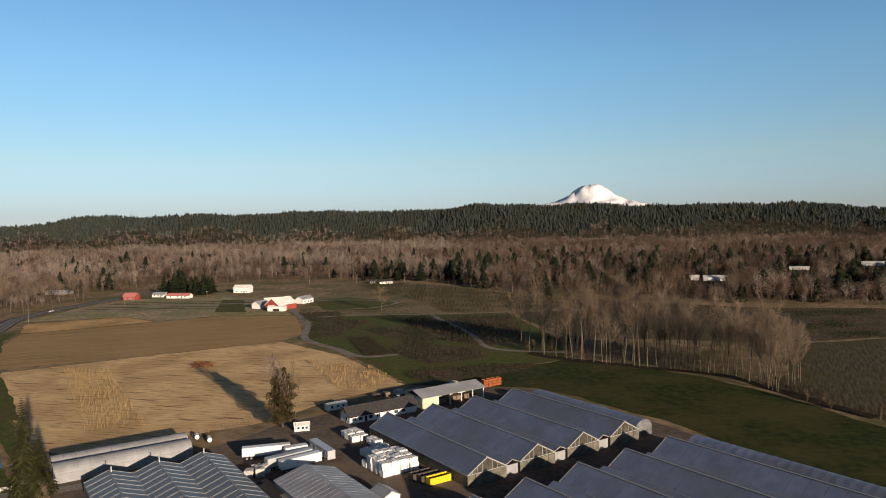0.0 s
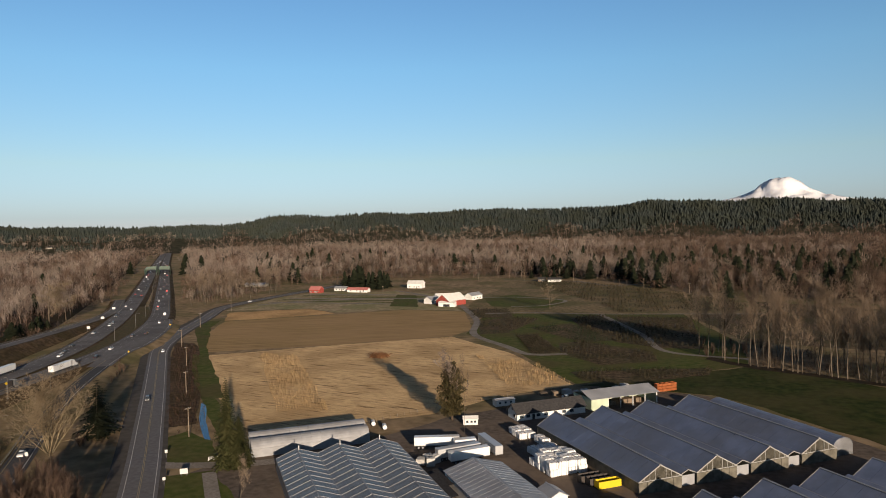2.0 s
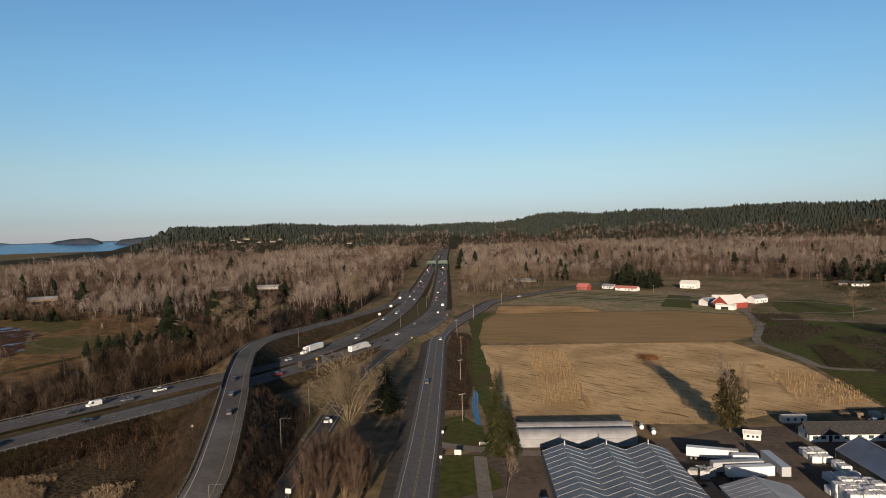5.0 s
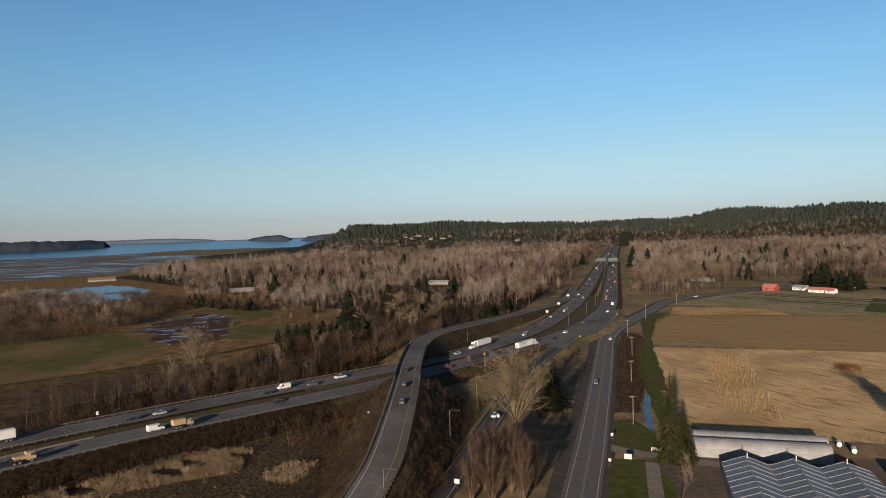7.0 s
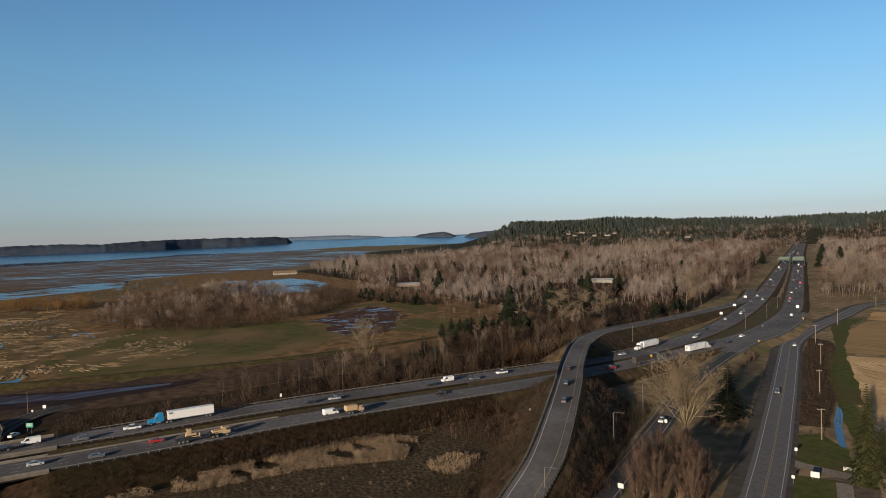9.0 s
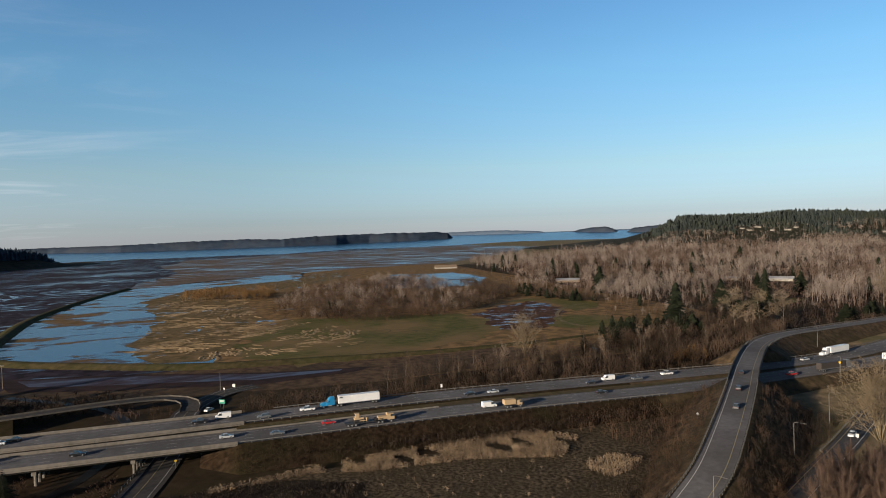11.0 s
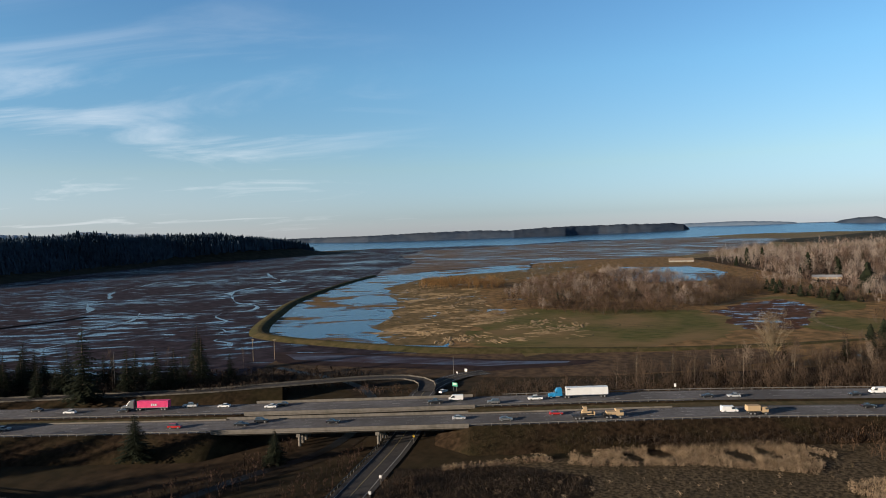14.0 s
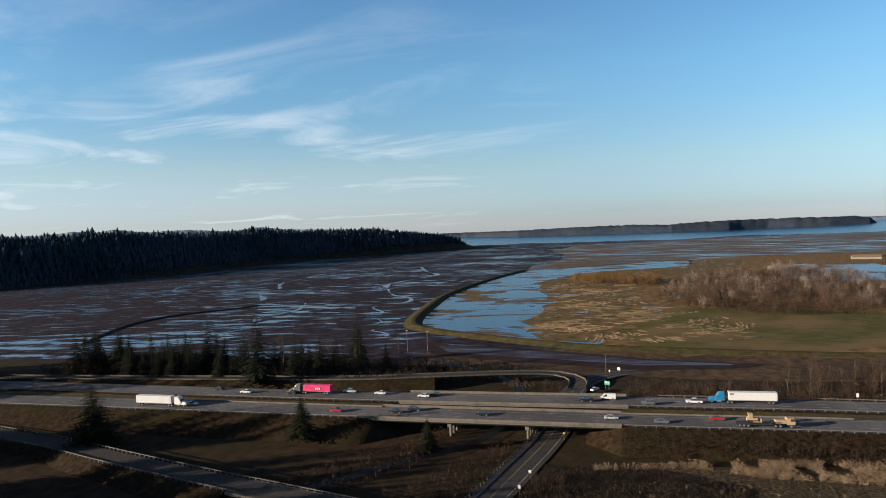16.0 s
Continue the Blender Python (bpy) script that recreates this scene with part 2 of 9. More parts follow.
M_yellow_line = plain("yellow_road_paint", (0.32, 0.26, 0.13), 0.7)
M_concrete = mat("concrete", (0.113, 0.102, 0.0867), (0.166, 0.15, 0.129), 0.7, 0.9, 0.1, (0.19, 0.17, 0.15), 0.15, 0.5)
M_bank = mat("bank_grass", (0.0149, 0.00981, 0.00553), (0.0483, 0.0309, 0.0183), 0.5, 0.95, 0.9, (0.026, 0.023, 0.01), 0.05, 0.6)
M_bank_brown = mat("brown_bank_grass", (0.045, 0.033, 0.021), (0.12, 0.0825, 0.0495), 0.35, 0.95, 0.9, (0.04, 0.036, 0.016), 0.035, 0.6)
M_dike = mat("dike_grass", (0.042, 0.038, 0.016), (0.09, 0.07, 0.035), 0.25, 0.95, 0.9, (0.05, 0.055, 0.02), 0.02, 0.6)
M_median = mat("median_grass", (0.0588, 0.0568, 0.0255), (0.122, 0.0941, 0.051), 0.5, 0.95, 0.6, (0.085, 0.062, 0.036), 0.05, 0.5)
# mud and its water are tinted bluish for the sky they reflect
M_mud = wet("tidal_mud", (0.0202, 0.0159, 0.0209), (0.0569, 0.0468, 0.0596), 0.085, (1.0, 0.3, 1), 0.53, turn=-12, soft=0.07, rough=0.2, water=(0.04, 0.08, 0.145), scale_big=0.007, big=0.42)
M_sloughwater = wet("silty_slough_water", (0.045, 0.032, 0.0405), (0.0675, 0.048, 0.0558), 0.05, (1.2, 0.4, 1), 0.34, turn=-10, water=(0.062, 0.058, 0.085), rough=0.4, soft=0.2, gloss=0.12)
M_channel = mat("channel_water", (0.05, 0.075, 0.11), (0.07, 0.1, 0.14), 0.05, 0.22, 0.1, spec=0.22)
M_mudbank = mat("dark_mud_bank", (0.014, 0.011, 0.012), (0.03, 0.024, 0.024), 0.2, 0.9, 0.5)
M_outer = wet("outer_flats", (0.224, 0.159, 0.11), (0.0784, 0.0605, 0.0515), 0.03, (1.0, 0.2, 1), 0.49, turn=5, soft=0.1, rough=0.2, water=(0.03, 0.07, 0.12))
# blue water colour stands in for reflected upper sky, with low gloss
M_pond = wet("flooded_marsh", (0.22, 0.14, 0.07), (0.12, 0.08, 0.035), 0.035, (1, 0.5, 1), 0.42, water=(0.02, 0.085, 0.18), rough=0.24, scale_big=0.008, big=0.5, gloss=0.15)
M_marsh = wet("wet_marsh", (0.284, 0.173, 0.0837), (0.115, 0.081, 0.0378), 0.03, (0.6, 1.3, 1), 0.64, turn=-10)
M_hummock = wet("hummocky_marsh", (0.225, 0.155, 0.0792), (0.0945, 0.072, 0.0324), 0.08, (1, 0.5, 1), 0.62, water=(0.02, 0.06, 0.12), rough=0.12, scale_big=0.012, big=0.4, soft=0.03)
M_wetfield = wet("churned_wet_field", (0.12, 0.063, 0.04), (0.05, 0.028, 0.02), 0.11, (1, 0.5, 1), 0.555, rough=0.2, scale_big=0.02, big=0.3, water=(0.1, 0.14, 0.2))
M_creek = mat("dark_creek_water", (0.012, 0.012, 0.013), (0.02, 0.02, 0.021), 0.1, 0.45, 0.1, spec=0.06)
M_barrier = mat("weathered_concrete", (0.075, 0.068, 0.058), (0.125, 0.112, 0.096), 0.7, 0.9, 0.1)
M_slough = wet("slough_bed", (0.055, 0.037, 0.035), (0.03, 0.021, 0.022), 0.05, (1.5, 0.4, 1), 0.66, rough=0.3, gloss=0.2)
# blue base colour holds the sky reflection that the weak gloss leaves out
M_water = mat("sound_water", (0.016, 0.07, 0.15), (0.03, 0.1, 0.19), 0.02, 0.25, 0.35, stretch=(1, 1, 1), spec=0.25, bump_dist=0.6)
M_pool = mat("pool_water", (0.012, 0.03, 0.065), (0.02, 0.042, 0.08), 0.1, 0.12, 0.05, spec=0.22)

# ---- builders ----
def put(name, verts, faces, material=None, parent=None, smooth=False):
    me = bpy.data.meshes.new(name)
    me.from_pydata([tuple(map(float, v)) for v in verts], [], faces)
    if material:
        me.materials.append(material)
    if smooth:
        me.polygons.foreach_set("use_smooth", [True] * len(me.polygons))
    ob = new(name, me)
    if parent:
        ob.parent = parent
    return ob


def tris(name, v, material, parent=None):
    """A mesh of loose triangles from an array (n, 3, 3)."""
    v = np.asarray(v, np.float32).reshape(-1, 3)
    n = len(v) // 3
    me = bpy.data.meshes.new(name)
    me.vertices.add(len(v))
    me.vertices.foreach_set("co", v.ravel())
    me.loops.add(len(v))
    me.loops.foreach_set("vertex_index", np.arange(len(v), dtype=np.int32))
    me.polygons.add(n)
    me.polygons.foreach_set("loop_start", np.arange(0, len(v), 3, dtype=np.int32))
    me.update(calc_edges=True)
    me.materials.append(material)
    ob = new(name, me)
    if parent:
        ob.parent = parent
    return ob


def part(name, bm, material, parent, label=""):
    me = bpy.data.meshes.new(name)
    bm.to_mesh(me)
    bm.free()
    me.materials.append(material)
    ob = new(name, me)
    ob.parent = parent
    if label:
        ob["label"] = label
    return ob


def box_bm(sx, sy, sz, x=0, y=0, z=0, bevel=0.0, bm=None):
    """A box on z with its base centre at x, y, z."""
    bm = bm or bmesh.new()
    r = bmesh.ops.create_cube(bm, size=1, matrix=Matrix.Translation((x, y, z + sz / 2)) @ Matrix.Diagonal((sx, sy, sz, 1)))
    if bevel:
        ed = list({e for v in r["verts"] for e in v.link_edges})
        bmesh.ops.bevel(bm, geom=ed, offset=bevel, segments=1, affect="EDGES")
    return bm


def cyl_bm(r1, r2, h, x=0, y=0, z=0, n=10, bm=None, m=None):
    bm = bm or bmesh.new()
    bmesh.ops.create_cone(bm, cap_ends=True, segments=n, radius1=r1, radius2=r2, depth=h,
                          matrix=(m or Matrix()) @ Matrix.Translation((x, y, z + h / 2)))
    return bm


def thing(name, label, category, m=None, group="", kind=""):
    ob = new(name)
    if m is not None:
        ob.matrix_world = m
    return tagged(ob, label, category, group, kind)


def spline(pts, step=5.0):
    """Points of x, y, z, evenly stepped along a smooth curve."""
    p = np.array(pts, float)
    p = np.vstack([2 * p[0] - p[1], p, 2 * p[-1] - p[-2]])
    out = []
    for i in range(1, len(p) - 2):
        n = max(2, int(np.linalg.norm(p[i + 1] - p[i]) / step))
        for k in range(n):
            t = k / n
            out.append(0.5 * (2 * p[i] + (p[i + 1] - p[i - 1]) * t + (2 * p[i - 1] - 5 * p[i] + 4 * p[i + 1] - p[i + 2]) * t * t
                              + (3 * p[i] - p[i - 1] - 3 * p[i + 1] + p[i + 2]) * t ** 3))
    out.append(p[-2])
    return np.array(out)


def sides(c):
    """Level unit vectors to the right of a path."""
    d = np.gradient(c[:, :2], axis=0)
    d /= np.linalg.norm(d, axis=1)[:, None]
    return np.stack([d[:, 1], -d[:, 0]], 1)


def sweep(name, c, profile, material, parent=None, closed=False):
    """A strip along the path c, with a profile of (offset to the right, height over the path or None for the ground)."""
    s = sides(c)
    k = len(profile)
    v = np.zeros((len(c), k, 3))
    for j, (o, h) in enumerate(profile):
        v[:, j, :2] = c[:, :2] + s * o
        v[:, j, 2] = -0.3 if h is None else c[:, 2] + h
    f = []
    for i in range(len(c) - 1):
        for j in range(k if closed else k - 1):
            a, b = i * k + j, i * k + (j + 1) % k
            f.append((a, b, b + k, a + k))
    if closed:
        f += [tuple(range(k)), tuple(range((len(c) - 1) * k + k - 1, (len(c) - 1) * k - 1, -1))]
    return put(name, v.reshape(-1, 3), f, material, parent)


def bank(name, c, half, material, slope=2.0):
    """An earth bank under a road, down to the ground."""
    s = sides(c)
    v, f = [], []
    for (x, y, z), (sx, sy) in zip(c, s):
        w = half + max(0.3, z + 0.3) * slope
        row = [(-w + (w - half) * k / 5, k / 5) for k in range(6)] + [(half + (w - half) * k / 5, 1 - k / 5) for k in range(6)]
        for o, k in row:
            q = noise.noise(Vector((x + sx * o, y + sy * o, 0)) * 0.16) * 0.55 * min(1.0, z * 0.3) * (0 < k < 1)
            v.append((x + sx * (o + q), y + sy * (o + q), -0.3 + (z + 0.18) * k + q))
    for i in range(len(c) - 1):
        for j in range(11):
            a = i * 12 + j
            f.append((a, a + 12, a + 13, a + 1))
    return put(name, v, f, material, smooth=True)


def dashes(name, c, offset, length, gap, width, material, parent, lift=0.03):
    s = sides(c)
    d = np.r_[0, np.cumsum(np.linalg.norm(np.diff(c[:, :2], axis=0), axis=1))]
    v, f = [], []

    def at(q):
        return np.array([np.interp(q, d, c[:, k]) for k in range(3)]), np.array([np.interp(q, d, s[:, k]) for k in range(2)])
    q = 0.0
    while q + length < d[-1]:
        for e in (q, q + length):
            p, r = at(e)
            for o in (offset - width / 2, offset + width / 2):
                v.append((p[0] + r[0] * o, p[1] + r[1] * o, p[2] + lift))
        k = len(v) - 4
        f.append((k, k + 2, k + 3, k + 1))
        q += length + gap
    return put(name, v, f, material, parent)


def patch(name, outline, z, material, label, category, wobble=0.0, step=0.0):
    """A level sheet with a gently uneven outline."""
    pts = [Vector((x, y, z)) for x, y in outline]
    if step:
        out = []
        for a, b in zip(pts, pts[1:] + pts[:1]):
            n = max(1, int((b - a).length / step))
            for k in range(n):
                p = a.lerp(b, k / n)
                q = noise.noise_vector(p * (0.6 / step)) * wobble
                out.append(p + Vector((q.x, q.y, 0)))
        pts = out
    bm = bmesh.new()
    bm.faces.new([bm.verts.new(p) for p in pts])
    bmesh.ops.triangulate(bm, faces=bm.faces[:])
    for f in bm.faces:
        if f.normal.z < 0:
            f.normal_flip()
    me = bpy.data.meshes.new(name)
    bm.to_mesh(me)
    bm.free()
    me.materials.append(material)
    return tagged(new(name, me), label, category, kind="structure")


def inside(poly, x, y):
    r = np.zeros(len(x), bool)
    for (x1, y1), (x2, y2) in zip(poly, poly[1:] + poly[:1]):
        c = (y1 > y) != (y2 > y)
        r ^= c & (x < (x2 - x1) * (y - y1) / (y2 - y1 + 1e-12) + x1)
    return r


def scatter(poly, spacing, seed, jitter=0.45):
    g = np.random.default_rng(seed)
    p = np.array(poly)
    x, y = np.meshgrid(np.arange(p[:, 0].min(), p[:, 0].max(), spacing), np.arange(p[:, 1].min(), p[:, 1].max(), spacing))
    x, y = x.ravel(), y.ravel()
    x, y = x + g.uniform(-jitter, jitter, len(x)) * spacing, y + g.uniform(-jitter, jitter, len(y)) * spacing
    k = inside(poly, x, y)
    return np.stack([x[k], y[k]], 1)

# ---- land ----
disk = [(4890 * math.cos(a), 4890 * math.sin(a), 0.0) for a in np.linspace(0, 2 * math.pi, 97)[:-1]]
tagged(put("ground", disk, [tuple(range(96))], M_ground), "brown and green winter valley floor", "ground", kind="structure")


def polar(az, d):
    return -d * math.sin(radians(az)), d * math.cos(radians(az))


class Hill:
    def __init__(self, crest, front, seed):
        self.c = spline(crest, 40)
        self.front, self.seed = front, seed

    def z(self, x, y):
        x, y = np.asarray(x, float), np.asarray(y, float)
        out = np.zeros(len(x))
        for i in range(0, len(x), 4000):
            dx, dy = x[i:i + 4000, None] - self.c[None, :, 0], y[i:i + 4000, None] - self.c[None, :, 1]
            d = dx * dx + dy * dy
            k = d.argmin(1)
            d = np.sqrt(d[np.arange(len(k)), k])
            q = np.clip(1 - d / self.front, 0, 1)
            out[i:i + 4000] = self.c[k, 2] * q * q * (3 - 2 * q)
        w = np.sin(x * 0.011 + self.seed) * np.sin(y * 0.013 + 2 * self.seed) * 0.06 + np.sin(x * 0.031) * np.cos(y * 0.027) * 0.03
        return out * (1 + w)

    def build(self, name, cell, label):
        lo, hi = self.c[:, :2].min(0) - self.front, self.c[:, :2].max(0) + self.front
        nx, ny = int((hi[0] - lo[0]) / cell) + 2, int((hi[1] - lo[1]) / cell) + 2
        gx, gy = np.meshgrid(lo[0] + np.arange(nx) * cell, lo[1] + np.arange(ny) * cell)
        gz = self.z(gx.ravel(), gy.ravel()).reshape(ny, nx) - 1.0
        use, index, v, f = {}, {}, [], []
        for j in range(ny - 1):
            for i in range(nx - 1):
                q = [(j, i), (j, i + 1), (j + 1, i + 1), (j + 1, i)]
                if max(gz[a] for a in q) <= -0.9 or max(math.hypot(gx[a], gy[a]) for a in q) > 4900:
                    continue
                face = []
                for a in q:
                    if a not in index:
                        index[a] = len(v)
                        v.append((gx[a], gy[a], gz[a]))
                    face.append(index[a])
                f.append(face)
        return tagged(put(name, v, f, M_forestfloor, smooth=True), label, "hill", kind="structure")


HILL_SE = Hill([(*polar(a, d), h) for a, d, h in ((-60, 3100, 78), (-45, 3050, 93), (-33, 3000, 95), (-28.4, 3000, 112), (-26.6, 3000, 125), (-21, 2980, 129), (-15, 2950, 129), (-8.7, 2950, 138), (-5.5, 2950, 147), (-2.4, 2960, 140),
                                                  (-0.8, 3000, 128), (4, 3000, 127), (9, 3000, 124), (17.5, 2960, 122), (22, 2950, 120), (27, 2920, 112), (29, 2910, 100), (31.5, 2900, 83), (35, 2850, 79), (40, 2800, 80), (43, 2780, 82),
                                                  (46, 2750, 90), (50, 2700, 93), (54, 2650, 88), (57.6, 2600, 82), (59.0, 2590, 58), (60.3, 2580, 30))], 480, 1.0)
HILL_W = Hill([(900, -820, 95), (500, -820, 100), (150, -930, 100), (-120, -1150, 90), (-350, -1400, 75), (-600, -1440, 66), (-900, -1240, 65), (-1150, -1170, 66), (-1480, -1190, 66), (-1950, -1150, 66), (-2240, -980, 60), (-2440, -860, 34), (-2590, -765, 4)], 230, 2.0)
HILL_SE.build("hill_southeast", 90, "long wooded ridge behind the valley")
HILL_W.build("hill_west", 45, "steep dark wooded headland over the tidal flats")
# distance haze is put into the far shores' bluish base colours
M_far = mat("hazy_wooded_shore", (0.03, 0.045, 0.072), (0.05, 0.067, 0.096), 0.02, 0.95, 0.0, (0.075, 0.08, 0.092), 0.009, 0.3, stretch=(1, 1, 2.5))
M_faint = mat("hazy_distant_shore", (0.12, 0.17, 0.24), (0.15, 0.2, 0.27), 0.02, 0.95)
NEAR_SHORE = ((40, 4000), (58, 3950), (62.8, 3920), (67, 3930), (72, 3900), (76, 3410), (79, 3340), (85, 3290), (90, 2920), (95, 2960), (102, 2970), (128, 2900))
RIM = 4880


def shore_near(a):
    return float(np.interp(a, [q[0] for q in NEAR_SHORE], [q[1] for q in NEAR_SHORE]))


def sound_z(a, d):
    """The sheet of the sound curves up towards its rim, which stands in for the far horizon."""
    return 0.3 + 44 * (d - shore_near(a)) / (RIM - shore_near(a))


v, f = [], []
azs = np.arange(56, 127, 0.5)
for a in azs:
    q = shore_near(a) + 70 * noise.noise(Vector((a * 0.35, 3, 1))) + 35 * noise.noise(Vector((a * 1.3, 8, 1)))
    for d in np.linspace(q, RIM, 6):
        v.append((*polar(a, d), max(0.3, sound_z(a, d))))
for i in range(len(azs) - 1):
    f += [(i * 6 + k, i * 6 + k + 1, i * 6 + k + 7, i * 6 + k + 6) for k in range(5)]
tagged(put("sound_water", v, f, M_water, smooth=True), "blue open water of the sound", "water", kind="structure")


def far_shore(rows, material, label, seed, rough=0.05):
    """A low wooded shore across the water; rows of bearing, dip of the waterline and rise of the skyline, in degrees."""
    v, f = [], []
    az0, az1 = rows[0][0], rows[-1][0]
    n = int(abs(az1 - az0) / 0.07)
    order = sorted(rows)
    for i in range(n + 1):
        a = az0 + (az1 - az0) * i / n
        low, top = (float(np.interp(a, [q[0] for q in order], [q[k] for q in order])) for k in (1, 2))
        top += rough * (noise.noise(Vector((a * 2.2, seed, 5))) + 0.3 * noise.noise(Vector((a * 9, seed, 2))) + 0.1 * noise.noise(Vector((a * 31, seed, 4))))
        lo_d, hi_d = shore_near(a), RIM - 95.0
        for _ in range(30):
            d = (lo_d + hi_d) / 2
            lo_d, hi_d = (d, hi_d) if (sound_z(a, d) - 72) / d < math.tan(radians(low)) else (lo_d, d)
        z0 = sound_z(a, d)
        z1 = max(z0 + 0.5, 72 + (d + 60) * math.tan(radians(top)) - 7)
        v += [(*polar(a, d), z0 - 1), (*polar(a, d + 22), z0 + (z1 - z0) * 0.5), (*polar(a, d + 60), z1), (*polar(a, d + 88), z1 * 0.93), (*polar(a, d + 92), 0)]
    for i in range(n):
        f += [(i * 5 + k, i * 5 + k + 1, i * 5 + k + 6, i * 5 + k + 5) for k in range(4)]
    tagged(put("far_shore", v, f, material, smooth=True), label, "island", kind="structure")


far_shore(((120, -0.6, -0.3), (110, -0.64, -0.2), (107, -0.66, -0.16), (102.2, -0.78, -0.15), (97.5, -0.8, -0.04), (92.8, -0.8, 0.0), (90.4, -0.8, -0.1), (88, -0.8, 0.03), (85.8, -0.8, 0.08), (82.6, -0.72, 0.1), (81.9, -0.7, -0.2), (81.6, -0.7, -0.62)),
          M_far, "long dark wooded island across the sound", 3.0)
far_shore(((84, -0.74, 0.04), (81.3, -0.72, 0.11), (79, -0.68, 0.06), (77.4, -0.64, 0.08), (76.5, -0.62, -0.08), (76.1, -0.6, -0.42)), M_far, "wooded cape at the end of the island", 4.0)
far_shore(((79, -0.32, 0.0), (76, -0.3, -0.02), (72.8, -0.31, 0.03), (70.9, -0.32, -0.03), (69, -0.33, -0.15), (68.4, -0.33, -0.25), (66, -0.34, -0.24), (60, -0.36, -0.2)), M_faint, "land far across the sound in hazy blue", 6.0, 0.03)
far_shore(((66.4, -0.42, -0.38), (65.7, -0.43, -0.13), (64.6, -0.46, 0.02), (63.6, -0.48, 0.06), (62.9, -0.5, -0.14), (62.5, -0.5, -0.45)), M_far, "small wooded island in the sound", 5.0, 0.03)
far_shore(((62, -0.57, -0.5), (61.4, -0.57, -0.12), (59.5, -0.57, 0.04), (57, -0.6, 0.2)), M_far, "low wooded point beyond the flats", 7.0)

# nearly sky-coloured base, so the range looks veiled by haze
M_haze_range = mat("far_hazy_range", (0.36, 0.43, 0.53), (0.46, 0.52, 0.6), 0.01, 0.95)
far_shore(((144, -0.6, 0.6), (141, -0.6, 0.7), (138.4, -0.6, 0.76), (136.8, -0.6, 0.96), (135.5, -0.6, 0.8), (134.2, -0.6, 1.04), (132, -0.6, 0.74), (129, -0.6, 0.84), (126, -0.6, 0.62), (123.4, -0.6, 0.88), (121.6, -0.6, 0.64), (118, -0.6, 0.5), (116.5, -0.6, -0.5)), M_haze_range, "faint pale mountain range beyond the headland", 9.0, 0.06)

patch("tidal_flats", [(-345, -140), (-372, -100), (-390, -60), (-400, -45), (-425, -101), (-463, -168), (-500, -194), (-600, -217), (-734, -238), (-935, -243), (-1108, -232),
                      (-1300, -60), (-1440, 120), (-1500, 350), (-2050, 1150), (-3000, 1650), (-3350, 1350), (-4060, 943), (-3990, 310), (-3200, -300), (-2700, -700),
                      (-2255, -850), (-1928, -1010), (-1380, -1030), (-998, -1000), (-816, -1050), (-500, -1300), (-330, -900), (-320, -400)],
      0.06, M_mud, "dark tidal mud with shallow water channels", "mudflat", 25, 60)
patch("outer_flats", [(-1300, -60), (-1440, 120), (-1500, 350), (-2050, 1150), (-3000, 1650), (-3400, 1250), (-3250, 600), (-2900, 100), (-2500, -330), (-2000, -330), (-1600, -230), (-1250, -240), (-1108, -232)], 0.09, M_outer, "brown outer flats streaked with shallow water", "mudflat", 30, 60)
patch("tideland", [(-1390, 350), (-1500, 340), (-1800, 560), (-2600, 1000), (-3200, 900), (-3720, 1000), (-3750, 1480), (-3560, 1930), (-3420, 2150), (-2900, 1900), (-2450, 1490), (-2000, 1155)], 0.12, M_nursery, "tan salt meadow between the woods and the sound", "marsh", 30, 60)
patch("flooded_pasture", [(-402, -44), (-425, -98), (-463, -165), (-500, -190), (-600, -213), (-734, -233), (-935, -238), (-1108, -227), (-1290, -50), (-1440, 130), (-1391, 30),
                          (-1160, 25), (-1036, -110), (-869, -140), (-650, -80), (-540, -85), (-470, -40)], 0.1, M_pond, "blue shallow water over flooded pasture", "marsh", 6, 25)
patch("marsh_meadow", [(-402, -46), (-470, -40), (-560, -75), (-660, -70), (-860, -130), (-1000, -100), (-1150, 30), (-1391, 35), (-1440, 130), (-1500, 345), (-960, 345), (-460, 330), (-350, 200), (-330, 40), (-335, -30)],
      0.08, M_marsh, "rusty brown wet marsh meadow with puddles", "marsh", 5, 30)
patch("hummock_marsh", [(-420, -44), (-428, -78), (-460, -95), (-536, -108), (-642, -104), (-760, -140), (-869, -165), (-1036, -135), (-1170, 20), (-1300, 45), (-1330, 110), (-1180, 110), (-1010, 20), (-880, -40), (-760, -40), (-640, -30), (-560, -28), (-480, -30)],
      0.13, M_hummock, "tan hummocky marsh with pools", "marsh", 14, 22)
patch("green_pasture", [(-548, -26), (-604, 3), (-600, 60), (-585, 110), (-566, 145), (-500, 165), (-434, 130), (-400, 60), (-385, 10), (-425, -34), (-460, -30)], 0.16, M_olive, "olive pasture with bare brown tracks", "pasture", 16, 9)
for i, (x, y, r, a0, a1) in enumerate(((-500, 40, 34, 0.3, 2.2), (-490, 70, 22, 1.0, 3.6), (-520, 60, 60, -0.6, 0.8), (-455, 20, 30, 0.2, 1.9), (-470, 95, 40, 2.0, 3.4), (-540, 20, 24, -1.0, 1.2), (-445, 60, 46, 1.8, 3.0))):
    c = np.array([(x + r * 0.55 * math.cos(a), y + r * math.sin(a), 0.2) for a in np.linspace(a0, a1, 14)])
    tagged(sweep("tyre_track", c, [(-0.4, 0), (0.4, 0)], M_oldfield), "pale curved track worn in the pasture", "track", kind="structure")
